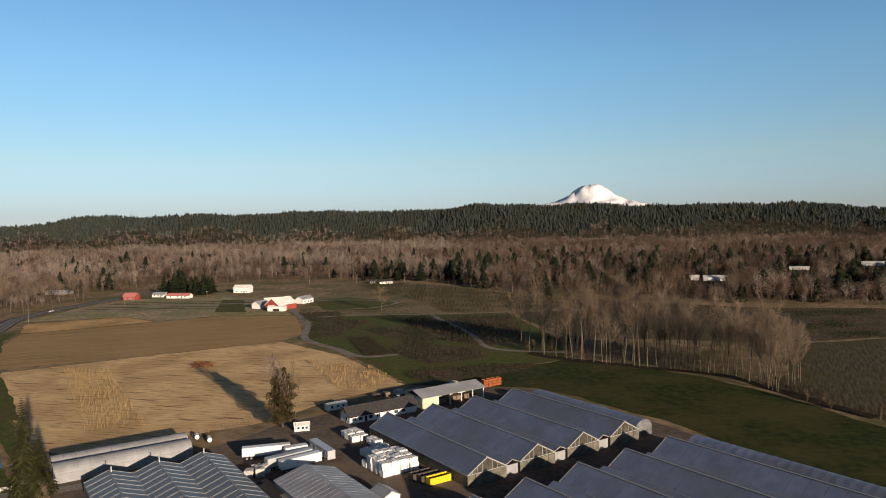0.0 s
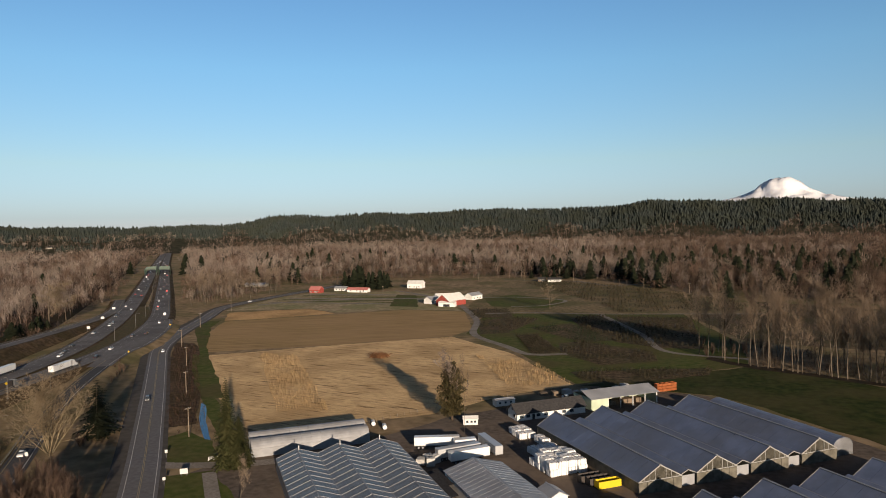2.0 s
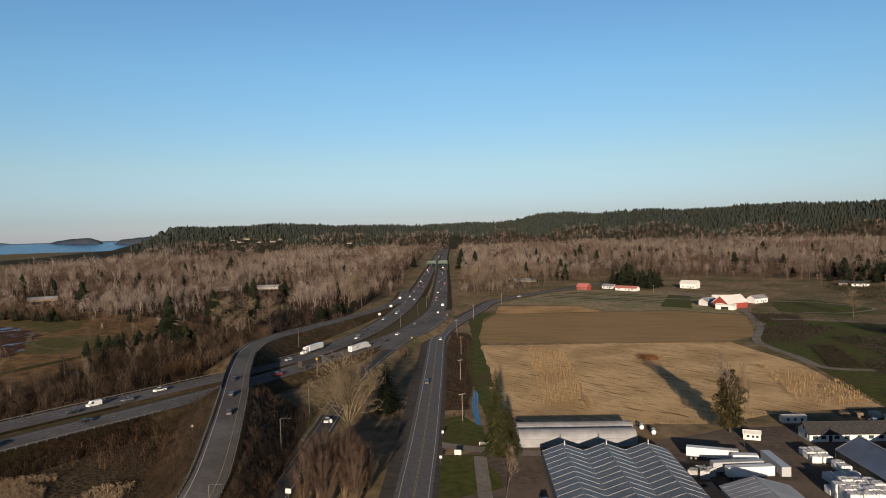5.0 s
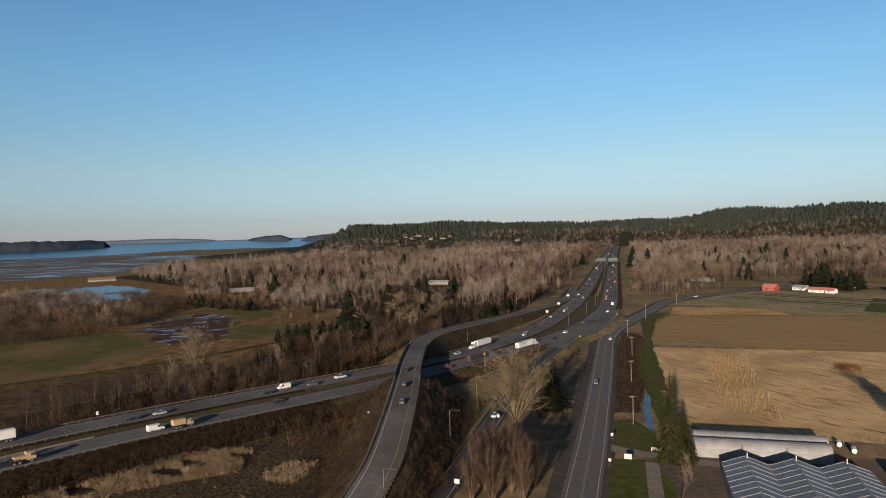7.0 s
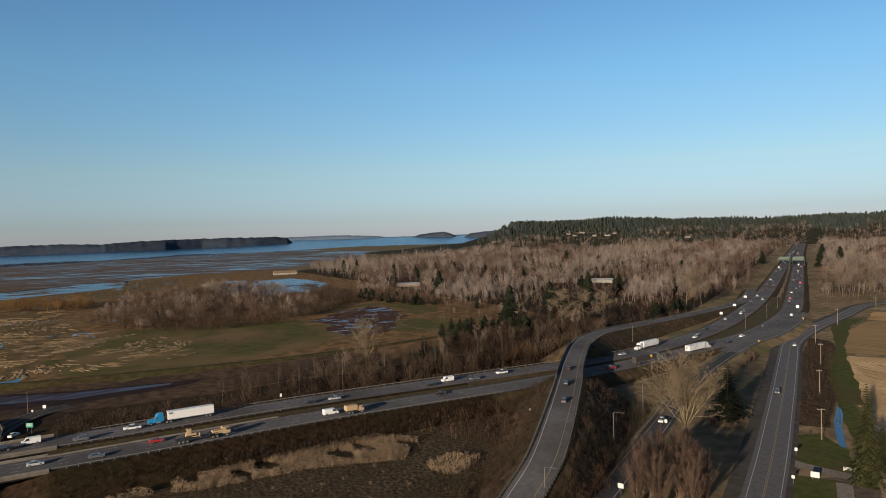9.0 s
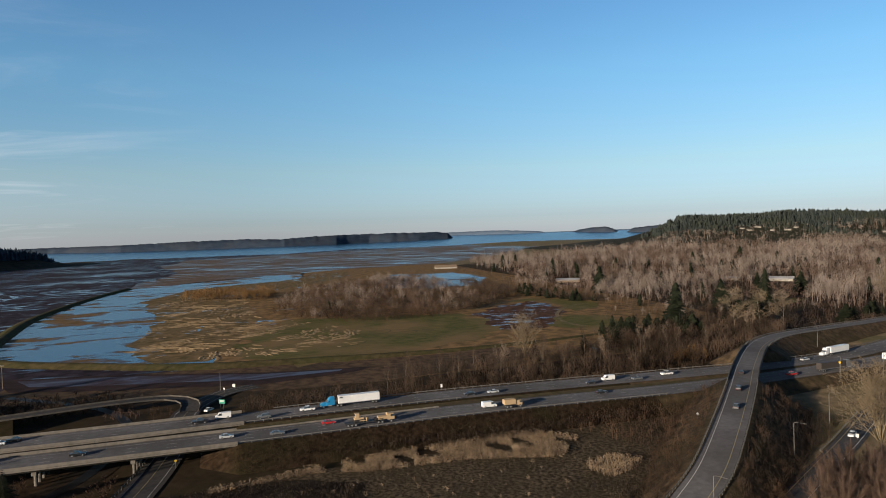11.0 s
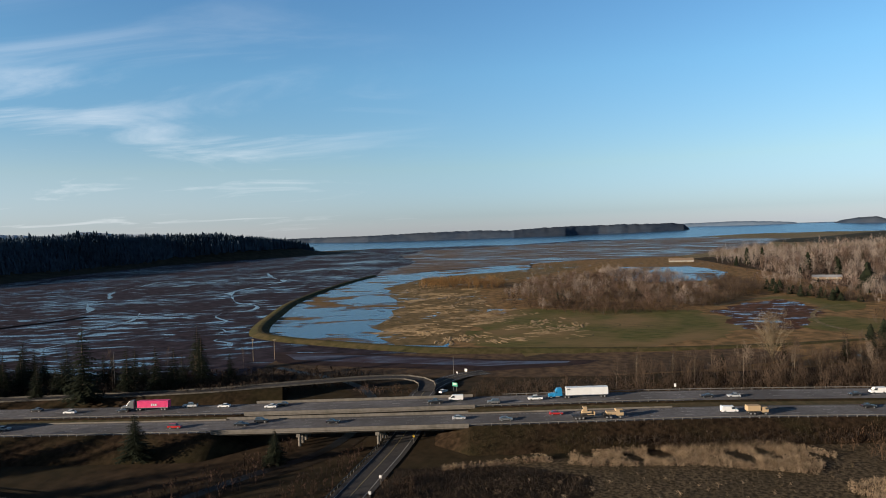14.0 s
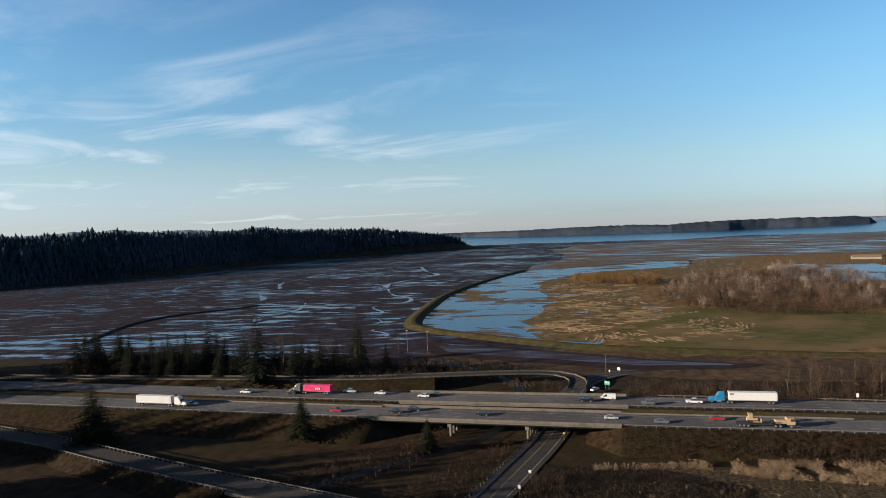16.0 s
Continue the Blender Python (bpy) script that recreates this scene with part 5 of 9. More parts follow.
# conifers on the ridge
p = scatter([(x, y) for x, y in (polar(a, d) for a, d in ((-50, 2350), (-35, 2350), (-15, 2350), (5, 2350), (25, 2350), (40, 2200), (60, 2150), (61, 2640), (47, 2790), (41, 2840), (30, 2950), (10, 3040), (-5, 3010), (-30, 3040), (-50, 3080)))], 9.0, 31)
zz = HILL_SE.z(p[:, 0], p[:, 1])
k = evergreen(p[:, 0], p[:, 1], zz) & round_houses(p)
p, zz = p[k], zz[k]
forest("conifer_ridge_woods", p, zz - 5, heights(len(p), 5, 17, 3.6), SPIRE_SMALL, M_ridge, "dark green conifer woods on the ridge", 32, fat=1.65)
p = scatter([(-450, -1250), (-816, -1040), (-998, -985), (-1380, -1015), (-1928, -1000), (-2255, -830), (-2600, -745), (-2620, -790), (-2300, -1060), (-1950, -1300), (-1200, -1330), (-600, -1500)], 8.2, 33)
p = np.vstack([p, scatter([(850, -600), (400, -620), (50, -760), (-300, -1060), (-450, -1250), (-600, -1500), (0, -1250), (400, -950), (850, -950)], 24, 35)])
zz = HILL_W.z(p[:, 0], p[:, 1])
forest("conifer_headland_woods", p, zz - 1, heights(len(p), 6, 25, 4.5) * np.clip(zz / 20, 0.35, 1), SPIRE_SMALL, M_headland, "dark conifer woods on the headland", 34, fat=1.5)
# bare trees round the houses on the far slope
p = scatter([polar(a, d) for a, d in ((55.5, 2330), (50, 2320), (44, 2330), (38.5, 2320), (38.5, 2430), (44, 2490), (50, 2500), (55.5, 2450))], 17, 36)
zz = HILL_SE.z(p[:, 0], p[:, 1])
forest("bare_woods", p, zz - 0.5, heights(len(p), 36, 11, 3), BROOM_DOT, M_twig_grey, "pale leafless trees round the houses on the slope", 37, fat=1.5)
# conifers scattered in the valley woods
for poly, gap, seed in (([(-20, 870), (60, 760), (130, 680), (340, 560), (600, 500), (900, 900), (500, 1300), (0, 1100)], 38, 41), ([(-130, 890), (-20, 870), (60, 800), (0, 1000), (-130, 1000)], 27, 42), ([(-310, 735), (-255, 735), (-250, 770), (-310, 775)], 12, 43),
                        ([(-745, 256), (-690, 250), (-640, 262), (-600, 286), (-606, 294), (-645, 274), (-690, 262), (-740, 266)], 5, 44), ([(-395, 205), (-420, 200), (-432, 226), (-400, 240)], 9, 48), ([(-470, 345), (-500, 340), (-505, 375), (-470, 380)], 9, 49)):
    p = scatter(poly, gap if seed != 44 else 10, seed)
    forest("conifer_clump", p, np.zeros(len(p)), opened(p, heights(len(p), seed, 10 if seed in (44, 48, 49) else 21, 2.5 if seed in (44, 48, 49) else 6)), SPIRE_MID, M_fir, "dark conifers among bare woods", seed, fat=1.9)
p = scatter([(-745, 256), (-690, 250), (-640, 262), (-600, 286), (-606, 300), (-645, 282), (-690, 270), (-740, 276)], 5, 45)
forest("hedge", p, np.zeros(len(p)) - 0.1, heights(len(p), 45, 9, 2.5), BROOM_LOW, M_twig_dark, "dark leafless hedge beyond the wet field", 45, "hedge", 1.2)
# groves on the marsh and brush by the freeway
for poly, gap, h, kinds, m, seed, label in (
        ([(-640, -18), (-552, 60), (-566, 140), (-600, 120), (-640, 60)], 6, 7, BUSH, M_rust, 52, "leafless shrubs at the edge of the grove"),
        ([(-836, -118), (-804, -24), (-840, -8), (-885, -30), (-900, -120)], 7.5, 13.5, BROOM_LOW, M_twig_orange, 53, "golden brown willow shrubs"),
        ([(-300, 50), (-292, 130), (-305, 205), (-330, 260), (-400, 340), (-440, 320), (-400, 210), (-345, 130), (-330, 50)], 5.5, 10, BROOM_LOW, M_twig_dark, 54, "leafless thicket along the freeway"),
        ([(-290, -20), (-286, 60), (-292, 140), (-300, 200), (-318, 200), (-312, 60), (-308, -20)], 3.4, 4.5, BUSH, M_twig_dark, 55, "brown roadside brush"),
        ([(-345, 215), (-375, 235), (-392, 215), (-365, 190)], 4.5, 9, BROOM_LOW, M_rust, 56, "rusty brown willow shrubs")):
    p = scatter(poly, gap, seed)
    p = off_roads(p, 9)
    forest("thicket", p, np.zeros(len(p)) - 0.1, heights(len(p), seed, h, h * 0.22), kinds, m, label, seed, "thicket", 1.15)
# the grove on the marsh, of mixed height and tone
GROVE = [(-640, -20), (-585, 20), (-560, 60), (-566, 110), (-590, 160), (-690, 215), (-820, 215), (-960, 200), (-1010, 110), (-930, 30), (-800, -10), (-720, -25)]
p = scatter(GROVE, 8.2, 57)
de = edge_distance(GROVE, p)
wave = np.sin(p[:, 0] * 0.06) * np.sin(p[:, 1] * 0.05 + 1) + 0.6 * np.sin(p[:, 0] * 0.15 + p[:, 1] * 0.11)
k = (wave > -0.95) & (de > 8 * (1 + np.sin(p[:, 0] * 0.21) * np.sin(p[:, 1] * 0.17)))
p, wave, de = p[k], wave[k], de[k]
hs = heights(len(p), 57, 13.0, 3.4) * (0.85 + 0.25 * wave) * np.clip(0.45 + de / 45, 0.45, 1)
tone = np.random.default_rng(58).random(len(p)) + 0.35 * wave
for m, sel, kinds in ((M_twig, tone > 0.92, BROOM_LOW), (M_twig_clay, (tone <= 0.92) & (tone > 0.55), BROOM_LOW), (M_twig_dark, (tone <= 0.55) & (tone > 0.12), BROOM_LOW), (M_rust, tone <= 0.12, BUSH)):
    forest("thicket", p[sel], np.zeros(sel.sum()) - 0.1, hs[sel] * (0.7 if kinds is BUSH else 1), kinds, m, "leafless grove on the marsh", 57, "thicket", 1.15)
forest("conifer_clump", np.array([(-668, 40), (-662, 46), (-700, 120), (-640, 130), (-745, 170)]), np.zeros(5), np.array([9.0, 7, 8, 7, 8]), SPIRE_MID, M_fir, "small dark conifers in the grove", 59, fat=1.9)
STRIP = [(-880, 225), (-860, 262), (-730, 252), (-632, 196), (-587, 160), (-600, 140), (-690, 205), (-790, 215)]
p = scatter(STRIP, 6, 60)
forest("thicket", p, np.zeros(len(p)) - 0.1, heights(len(p), 60, 9, 3), BROOM_LOW, M_twig_dark, "dark leafless brush beside the lagoon", 60, "thicket", 1.2)
p = scatter([(-760, 240), (-735, 225), (-690, 218), (-680, 232), (-720, 245)], 5, 61)
forest("thicket", p, np.zeros(len(p)) - 0.1, heights(len(p), 61, 4, 1), BUSH, M_twig_orange, "rusty willow shrubs beside the grove", 61, "thicket", 1.2)
p = scatter([(-880, 212), (-980, 122), (-1070, 122), (-1010, 150), (-930, 205)], 7, 62)
forest("thicket", p, np.zeros(len(p)) - 0.1, heights(len(p), 62, 13, 3), BROOM_LOW, M_twig, "leafless trees in front of the lagoon", 62, "thicket", 1.1)
# scattered shrubs on the marsh beyond the grove and round the lagoon
p = np.vstack([scatter([(-1320, 70), (-1180, 125), (-1000, 100), (-940, 20), (-830, -10), (-890, -60), (-1060, -60), (-1200, 20)], 21, 64), scatter([(-1230, 290), (-1160, 300), (-1000, 310), (-900, 300), (-900, 330), (-1180, 340)], 16, 65)])
p = p[np.random.default_rng(64).random(len(p)) < 0.75]
tone = np.random.default_rng(65).random(len(p))
for m, sel in ((M_rust, tone < 0.5), (M_twig_clay, (tone >= 0.5) & (tone < 0.85)), (M_twig_orange, tone >= 0.85)):
    forest("marsh_shrubs", p[sel], np.zeros(sel.sum()) - 0.1, heights(sel.sum(), 66, 6.5, 2), BUSH, m, "scattered leafless shrubs on the marsh", 67, "brush", 1.1)
# brush between the county road and the fields
tufts_at = scatter([(-160, 216), (-189, 256), (-226, 306), (-262, 362), (-276, 385), (-262, 384), (-246, 366), (-204, 302), (-174, 258), (-152, 222)], 1.9, 86)
forest("roadside_brush", tufts_at, np.zeros(len(tufts_at)), heights(len(tufts_at), 86, 1.3, 0.5), BUSH, M_brush_red, "low dark red brush beside the county road", 86, "brush")
# lone conifers spread through the bare woods
p = np.vstack([ring(scatter(WOOD_S, 80, 45), 560, 1500), ring(scatter(WOOD_N, 90, 46), 420, 1300)])
p = off_roads(p, 22)
forest("conifer_clump", p, np.zeros(len(p)), opened(p, heights(len(p), 47, 22, 6)), SPIRE_MID, M_fir, "lone dark conifers in bare woods", 47, fat=1.6)

# ---- single trees ----
def limb_mesh(segs, n=5):
    """Tapered tubes for segments of (p0, p1, r0, r1)."""
    v, f = [], []
    for p0, p1, r0, r1 in segs:
        d = (p1 - p0).normalized()
        a = d.orthogonal().normalized()
        b = d.cross(a)
        k = len(v)
        for p, r in ((p0, r0), (p1, r1)):
            for i in range(n):
                t = 2 * math.pi * i / n
                v.append(tuple(p + (a * math.cos(t) + b * math.sin(t)) * r))
        for i in range(n):
            j = (i + 1) % n
            f.append((k + i, k + j, k + n + j, k + n + i))
    return v, f


def grow(seed, h, r, forks=3, spread=0.5, lift=0.5, first=0.3, depth=4, twigs=5, twig_len=0.09):
    """Segments of trunk and limbs, and blades of twigs, of a bare tree."""
    g = random.Random(seed)
    segs, base, tip = [], [], []

    def branch(p, d, length, rad, level):
        n = 3 if level else 6
        q = p
        for i in range(n):
            d = (d + Vector((g.gauss(0, 0.09 if level else 0.04), g.gauss(0, 0.09 if level else 0.04), 0.03 + (0.1 * lift if level else 0)))).normalized()
            e = q + d * (length / n)
            r0, r1 = rad * (1 - 0.75 * i / n), rad * (1 - 0.75 * (i + 1) / n)
            segs.append((q, e, r0, r1))
            if level < depth and (level or i / n >= first - 0.05):
                for _ in range(forks if level == 0 else 2):
                    if g.random() < 0.86:
                        a = g.uniform(0, 2 * math.pi)
                        side = Vector((math.cos(a), math.sin(a), 0))
                        dd = (d * (1 - spread * 0.6) + side * spread + Vector((0, 0, lift * 0.35))).normalized()
                        k = (0.42 if level == 0 else 0.52) * (1 - 0.45 * i / n) * g.uniform(0.75, 1.2)
                        if level + 1 < depth - 1:
                            branch(e, dd, length * k, r1 * 0.55, level + 1)
                        else:
                            for _ in range(twigs):
                                t = (dd + Vector((g.gauss(0, 0.4), g.gauss(0, 0.4), g.gauss(0.2, 0.3)))).normalized()
                                b0 = e + dd * g.uniform(0, 0.02) * h
                                base.append(tuple(b0)), tip.append(tuple(b0 + t * h * twig_len * g.uniform(0.6, 1.4)))
            q = e
        for _ in range(twigs):
            t = (d + Vector((g.gauss(0, 0.35), g.gauss(0, 0.35), g.gauss(0.1, 0.25)))).normalized()
            base.append(tuple(q)), tip.append(tuple(q + t * h * twig_len * g.uniform(0.6, 1.4)))

    branch(Vector((0, 0, -0.3)), Vector((0, 0, 1)), h * 0.9, r, 0)
    return segs, np.array(base), np.array(tip)


def bare_tree(name, label, seed, h, r, bark, twig, twig_w=0.05, stems=1, **kw):
    ob = thing(name, label, "tree", None, "bare trees")
    g = random.Random(seed + 99)
    v, f, bl = [], [], []
    for s in range(stems):
        segs, b, t = grow(seed + 7 * s, h * (1 if s == 0 else g.uniform(0.7, 1.0)), r, **kw)
        if stems > 1:
            m = pose(g.uniform(-1, 1), g.uniform(-1, 1), 0, g.uniform(-9, 9), g.uniform(-9, 9), 0)
            segs = [(m @ p0, m @ p1, r0, r1) for p0, p1, r0, r1 in segs]
            mm = np.array(m)
            b, t = b @ mm[:3, :3].T + mm[:3, 3], t @ mm[:3, :3].T + mm[:3, 3]
        v1, f1 = limb_mesh([q for q in segs if q[2] > 0.02])
        k = len(v)
        v += v1
        f += [tuple(i + k for i in q) for q in f1]
        bl.append(blades(b, t, np.full(len(b), twig_w), np.random.default_rng(seed)))
    put("trunk", v, f, bark, ob, True)
    tris("crown", np.concatenate(bl), twig, ob)
    return ob


def dome_shrub(name, label, seed, h, reach, stems, bark, twig, twig_w=0.035, per=42):
    """A many-stemmed shrub: arched stems fanning from one base, fine twigs along their upper part."""
    ob = thing(name, label, "shrub", None, "leafless shrubs")
    g = np.random.default_rng(seed)
    segs, base, tip, out = [], [], [], []
    for k in range(stems):
        a, lean = g.uniform(0, 6.283), math.sqrt(g.random())
        tall = h * (1 - 0.42 * lean * lean) * g.uniform(0.85, 1.05)
        c, sway = np.array([math.cos(a), math.sin(a), 0]), g.normal(0, 0.03, 3) * h
        def at(u):
            return c * (0.25 + reach * lean * u ** 1.35) + np.array([0, 0, tall * u ** (0.9 - 0.15 * lean)]) + sway * math.sin(u * 2.4) * np.array([1, 1, 0])
        pts = [at(u) for u in (0, 0.28, 0.55, 0.8, 1.0)]
        rad = h * g.uniform(0.005, 0.0085)
        for i in range(4):
            segs.append((Vector(pts[i]), Vector(pts[i + 1]), rad * (1 - 0.22 * i), rad * (1 - 0.22 * (i + 1))))
        u = 0.1 + 0.9 * g.random(per) ** 0.9
        b = np.array([at(q) for q in u])
        d = unit(c * (0.25 + 0.5 * lean) + np.array([0, 0, 0.9]) + g.normal(0, 0.42, (per, 3)))
        base.append(b), tip.append(b + d * (h * 0.06 + h * 0.1 * g.random((per, 1)))), out.append(c * (0.4 + lean) + d * 0.6)
    v, f = limb_mesh(segs, 4)
    put("trunk", v, f, bark, ob, True)
    base, tip = np.concatenate(base), np.concatenate(tip)
    tris("crown", blades(base, tip, np.full(len(base), twig_w), g, np.concatenate(out)), twig, ob)
    return ob


def vase_tree(name, label, seed, h, r, bark, twig, limbs=18, twig_w=0.05):
    """A broad bare tree: a short trunk, heavy limbs that fan out and droop at their ends, three orders of branches."""
    ob = thing(name, label, "tree", None, "bare trees")
    g = random.Random(seed)
    segs, base, tip = [], [], []
    fork = Vector((0, 0, h * 0.2))
    segs += [(Vector((0, 0, -0.3)), fork * 0.5, r * 1.2, r), (fork * 0.5, fork, r, r * 0.85)]

    def branch(p, d, length, rad, level):
        n = (7, 5, 3)[level]
        for i in range(n):
            u = i / n
            bend = 0.16 * (0.6 - u) if level == 0 else 0.1 * (0.3 - u)
            d = (d + Vector((g.gauss(0, 0.09), g.gauss(0, 0.09), bend + g.gauss(0, 0.05)))).normalized()
            q = p + d * (length / n)
            segs.append((p, q, rad * (1 - 0.85 * u), rad * (1 - 0.85 * (i + 1) / n)))
            p = q
            if level < 2 and i > 0:
                for _ in range(2):
                    side = Vector((g.gauss(0, 1), g.gauss(0, 1), g.gauss(0.25, 0.6))).normalized()
                    branch(p, (d * 0.75 + side * 0.75).normalized(), length * g.uniform(0.28, 0.5) * (1.05 - 0.5 * u), rad * (1 - 0.85 * u) * 0.5, level + 1)
            elif level == 2:
                for _ in range(5):
                    t = (d + Vector((g.gauss(0, 0.5), g.gauss(0, 0.5), g.gauss(0.0, 0.4)))).normalized()
                    base.append(tuple(p)), tip.append(tuple(p + t * h * g.uniform(0.02, 0.05)))

    for k in range(limbs):
        a = 2 * math.pi * k / limbs + g.uniform(-0.3, 0.3)
        lean = g.uniform(0.08, 0.36) if k % 3 else g.uniform(0.45, 0.75)
        branch(fork * g.uniform(0.65, 1.0), Vector((math.cos(a) * lean, math.sin(a) * lean, 1 - lean * 0.45)).normalized(), h * g.uniform(0.62, 0.86), r * g.uniform(0.26, 0.42), 0)
    v, f = limb_mesh([q for q in segs if q[2] > 0.012], 4)
    put("trunk", v, f, bark, ob, True)
    tris("crown", blades(np.array(base), np.array(tip), np.full(len(base), twig_w), np.random.default_rng(seed)), twig, ob)
    return ob


def conifer(name, label, seed, h, radius, needles, low=0.06, levels=22, per=10, ragged=0.25):
    """A fir with drooping, layered boughs of needle sprays."""
    g = np.random.default_rng(seed)
    ob = thing(name, label, "tree", None, "conifers")
    v, f = limb_mesh([(Vector((0, 0, -0.3)), Vector((0, 0, h * 0.5)), h * 0.014, h * 0.009), (Vector((0, 0, h * 0.5)), Vector((0, 0, h)), h * 0.009, 0.02)], 7)
    put("trunk", v, f, M_darkbark, ob, True)
    out = []
    for k in range(levels):
        z = low + (0.985 - low) * k / (levels - 1)
        n = max(4, int(per * (1 - 0.5 * z)))
        for a in g.uniform(0, 6.3) + np.arange(n) * 6.283 / n + g.normal(0, 0.2, n):
            L = radius * ((1 - z) ** 0.75) * g.uniform(1 - ragged, 1 + ragged) + 0.25
            c, s = np.array([math.cos(a), math.sin(a), 0]), np.array([-math.sin(a), math.cos(a), 0])
            root = np.array([0, 0, z * h])
            drop = g.uniform(0.15, 0.45)
            m = 5
            for i in range(m):
                q0, q1 = (i + 0.1) / m, (i + 1.1) / m
                p0 = root + c * L * q0 + np.array([0, 0, 0.12 * L * q0 - drop * L * q0 * q0])
                p1 = root + c * L * q1 + np.array([0, 0, 0.12 * L * q1 - drop * L * q1 * q1])
                w = L * 0.44 * (1.15 - q0) * g.uniform(0.7, 1.3) + 0.1
                for sg in (-1, 1):
                    e = p1 + s * sg * w + np.array([0, 0, -w * g.uniform(0.1, 0.5)])
                    out.append((p0, p1, e))
    tris("bough_mass", np.array(out), needles, ob)
    return ob


def place(ob, x, y, scale=1.0, turn=0.0, z=0.0, wide=1.0):
    o = copy_thing(ob, pose(x, y, z, 0, 0, turn))
    o.scale = (scale * wide, scale * wide, scale)
    return o


R = random.Random(3)
M_twig_line = mat("alder_twigs", (0.174, 0.131, 0.0954), (0.336, 0.255, 0.185), 0.06, 0.9, through_light=0.42)
M_twig_clump = mat("shrub_twigs", (0.0961, 0.0646, 0.05), (0.193, 0.131, 0.0985), 0.25, 0.9, through_light=0.42)
M_bark_line = mat("alder_bark", (0.0675, 0.054, 0.0405), (0.149, 0.122, 0.0927), 0.8, 0.9)
M_bark_big = mat("tan_bark", (0.134, 0.104, 0.0636), (0.269, 0.213, 0.135), 0.6, 0.9)
M_bark_stem = mat("shrub_stems", (0.0998, 0.0713, 0.0463), (0.171, 0.124, 0.082), 0.5, 0.9)
ALDER = [bare_tree("bare_tree", "tall slender leafless alder with pale trunk", 20 + i, 27, 0.24, M_bark_line, M_twig_line, 0.05, forks=3, spread=0.5, lift=0.75, first=0.27, depth=4, twigs=4, twig_len=0.1) for i in range(5)]
ALDER_DARK = [bare_tree("bare_tree", "slender leafless tree with dark crown", 30 + i, 24, 0.15, M_bark, M_twig_dark, 0.04, forks=3, spread=0.42, lift=0.85, first=0.3, depth=4, twigs=2, twig_len=0.09) for i in range(3)]
COTTON = [bare_tree("bare_tree", "broad leafless cottonwood with pale limbs", 40 + i, 26, 0.32, M_bark, M_twig_pale, 0.038, forks=4, spread=0.95, lift=0.42, first=0.12, depth=4, twigs=11, twig_len=0.11) for i in range(3)]
CLUMP = [dome_shrub("leafless_shrub", "many-stemmed reddish leafless shrub", 60 + i, 11, 2.5, 24, M_bark_stem, M_twig_clump, 0.05, 105) for i in range(4)]
FIR = [conifer("fir", "dark green fir with drooping boughs", 80 + i, 24, 4.6, M_fir, low=0.05 + 0.04 * i) for i in range(3)]
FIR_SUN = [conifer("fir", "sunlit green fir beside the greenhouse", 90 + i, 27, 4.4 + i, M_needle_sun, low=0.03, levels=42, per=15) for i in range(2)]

# the line of trees along the pasture ditch
line = [(42, 385), (62.7, 358), (76.6, 347.5), (89.4, 340), (103.6, 331), (116.9, 324), (129.2, 313), (134.8, 290), (137.2, 281)]
for i in range(96):
    q = (i % 42 + R.uniform(-0.4, 0.4)) / 41 * (len(line) - 1.001) if i < 42 else R.random() * (len(line) - 1.001)
    q = max(0.0, q)
    k = min(int(q), len(line) - 2)
    x, y = (line[k][j] + (line[k + 1][j] - line[k][j]) * (q - k) for j in (0, 1))
    d = abs(R.gauss(0, 2.0)) if i < 42 else R.uniform(4, 34)
    big = 1.32 - 0.3 * q / len(line)
    place(R.choice(ALDER), x + d * 0.75, y + d * 0.65, big * R.uniform(0.62, 1.12) if i < 42 else R.uniform(0.5, 0.9), R.uniform(0, 360), wide=1.1)
for i in range(12):
    place(R.choice(CLUMP), R.uniform(42, 80), R.uniform(372, 420), R.uniform(0.4, 0.7), R.uniform(0, 360))
for i in range(18):
    q = R.random()
    place(R.choice(CLUMP), 140 + 60 * q + R.uniform(-3, 3), 262 - 75 * q + R.uniform(-4, 4), R.uniform(0.35, 0.6), R.uniform(0, 360))
p = scatter([(62, 358), (90, 340), (117, 324), (130, 313), (137, 283), (150, 262), (156, 270), (146, 300), (126, 330), (96, 352), (66, 368)], 3.2, 63)
forest("ditch_thicket", p, np.zeros(len(p)) - 0.1, heights(len(p), 63, 3.4, 1.4), BUSH, M_thicket, "dark brown brush below the line of trees", 63, "brush")
p = scatter([(66, 368), (96, 352), (126, 330), (146, 300), (176, 330), (150, 372), (104, 396), (70, 404)], 4.6, 62)
forest("ditch_thicket", p, np.zeros(len(p)) - 0.1, heights(len(p), 62, 4.6, 1.8), BUSH, M_twig_dark, "dark leafless brush beyond the ditch", 62, "brush")
place(COTTON[1], -53, 575, 0.7, 40)
# beside the county road and the ramp
BIG = vase_tree("bare_tree", "large spreading leafless tree with many pale limbs", 47, 27, 0.55, M_bark_big, M_twig_pale)
BIG.matrix_world = pose(-167, 170, 0, 0, 0, 20)
for x, y, s in ((-143, 135, 1.45), (-137, 127, 1.5), (-131, 131, 1.5), (-138, 141, 1.4), (-146, 144, 1.25), (-129, 122, 1.5), (-151, 151, 1.0), (-124, 128, 1.4), (-134, 119, 1.45), (-129, 138, 1.35), (-141, 128, 1.3), (-133, 135, 1.5), (-147, 138, 1.2), (-154, 158, 0.9)):
    place(R.choice(CLUMP), x, y, s, R.uniform(0, 360), wide=1.15)
place(FIR[0], -181, 206, 0.85, 10, wide=1.7)
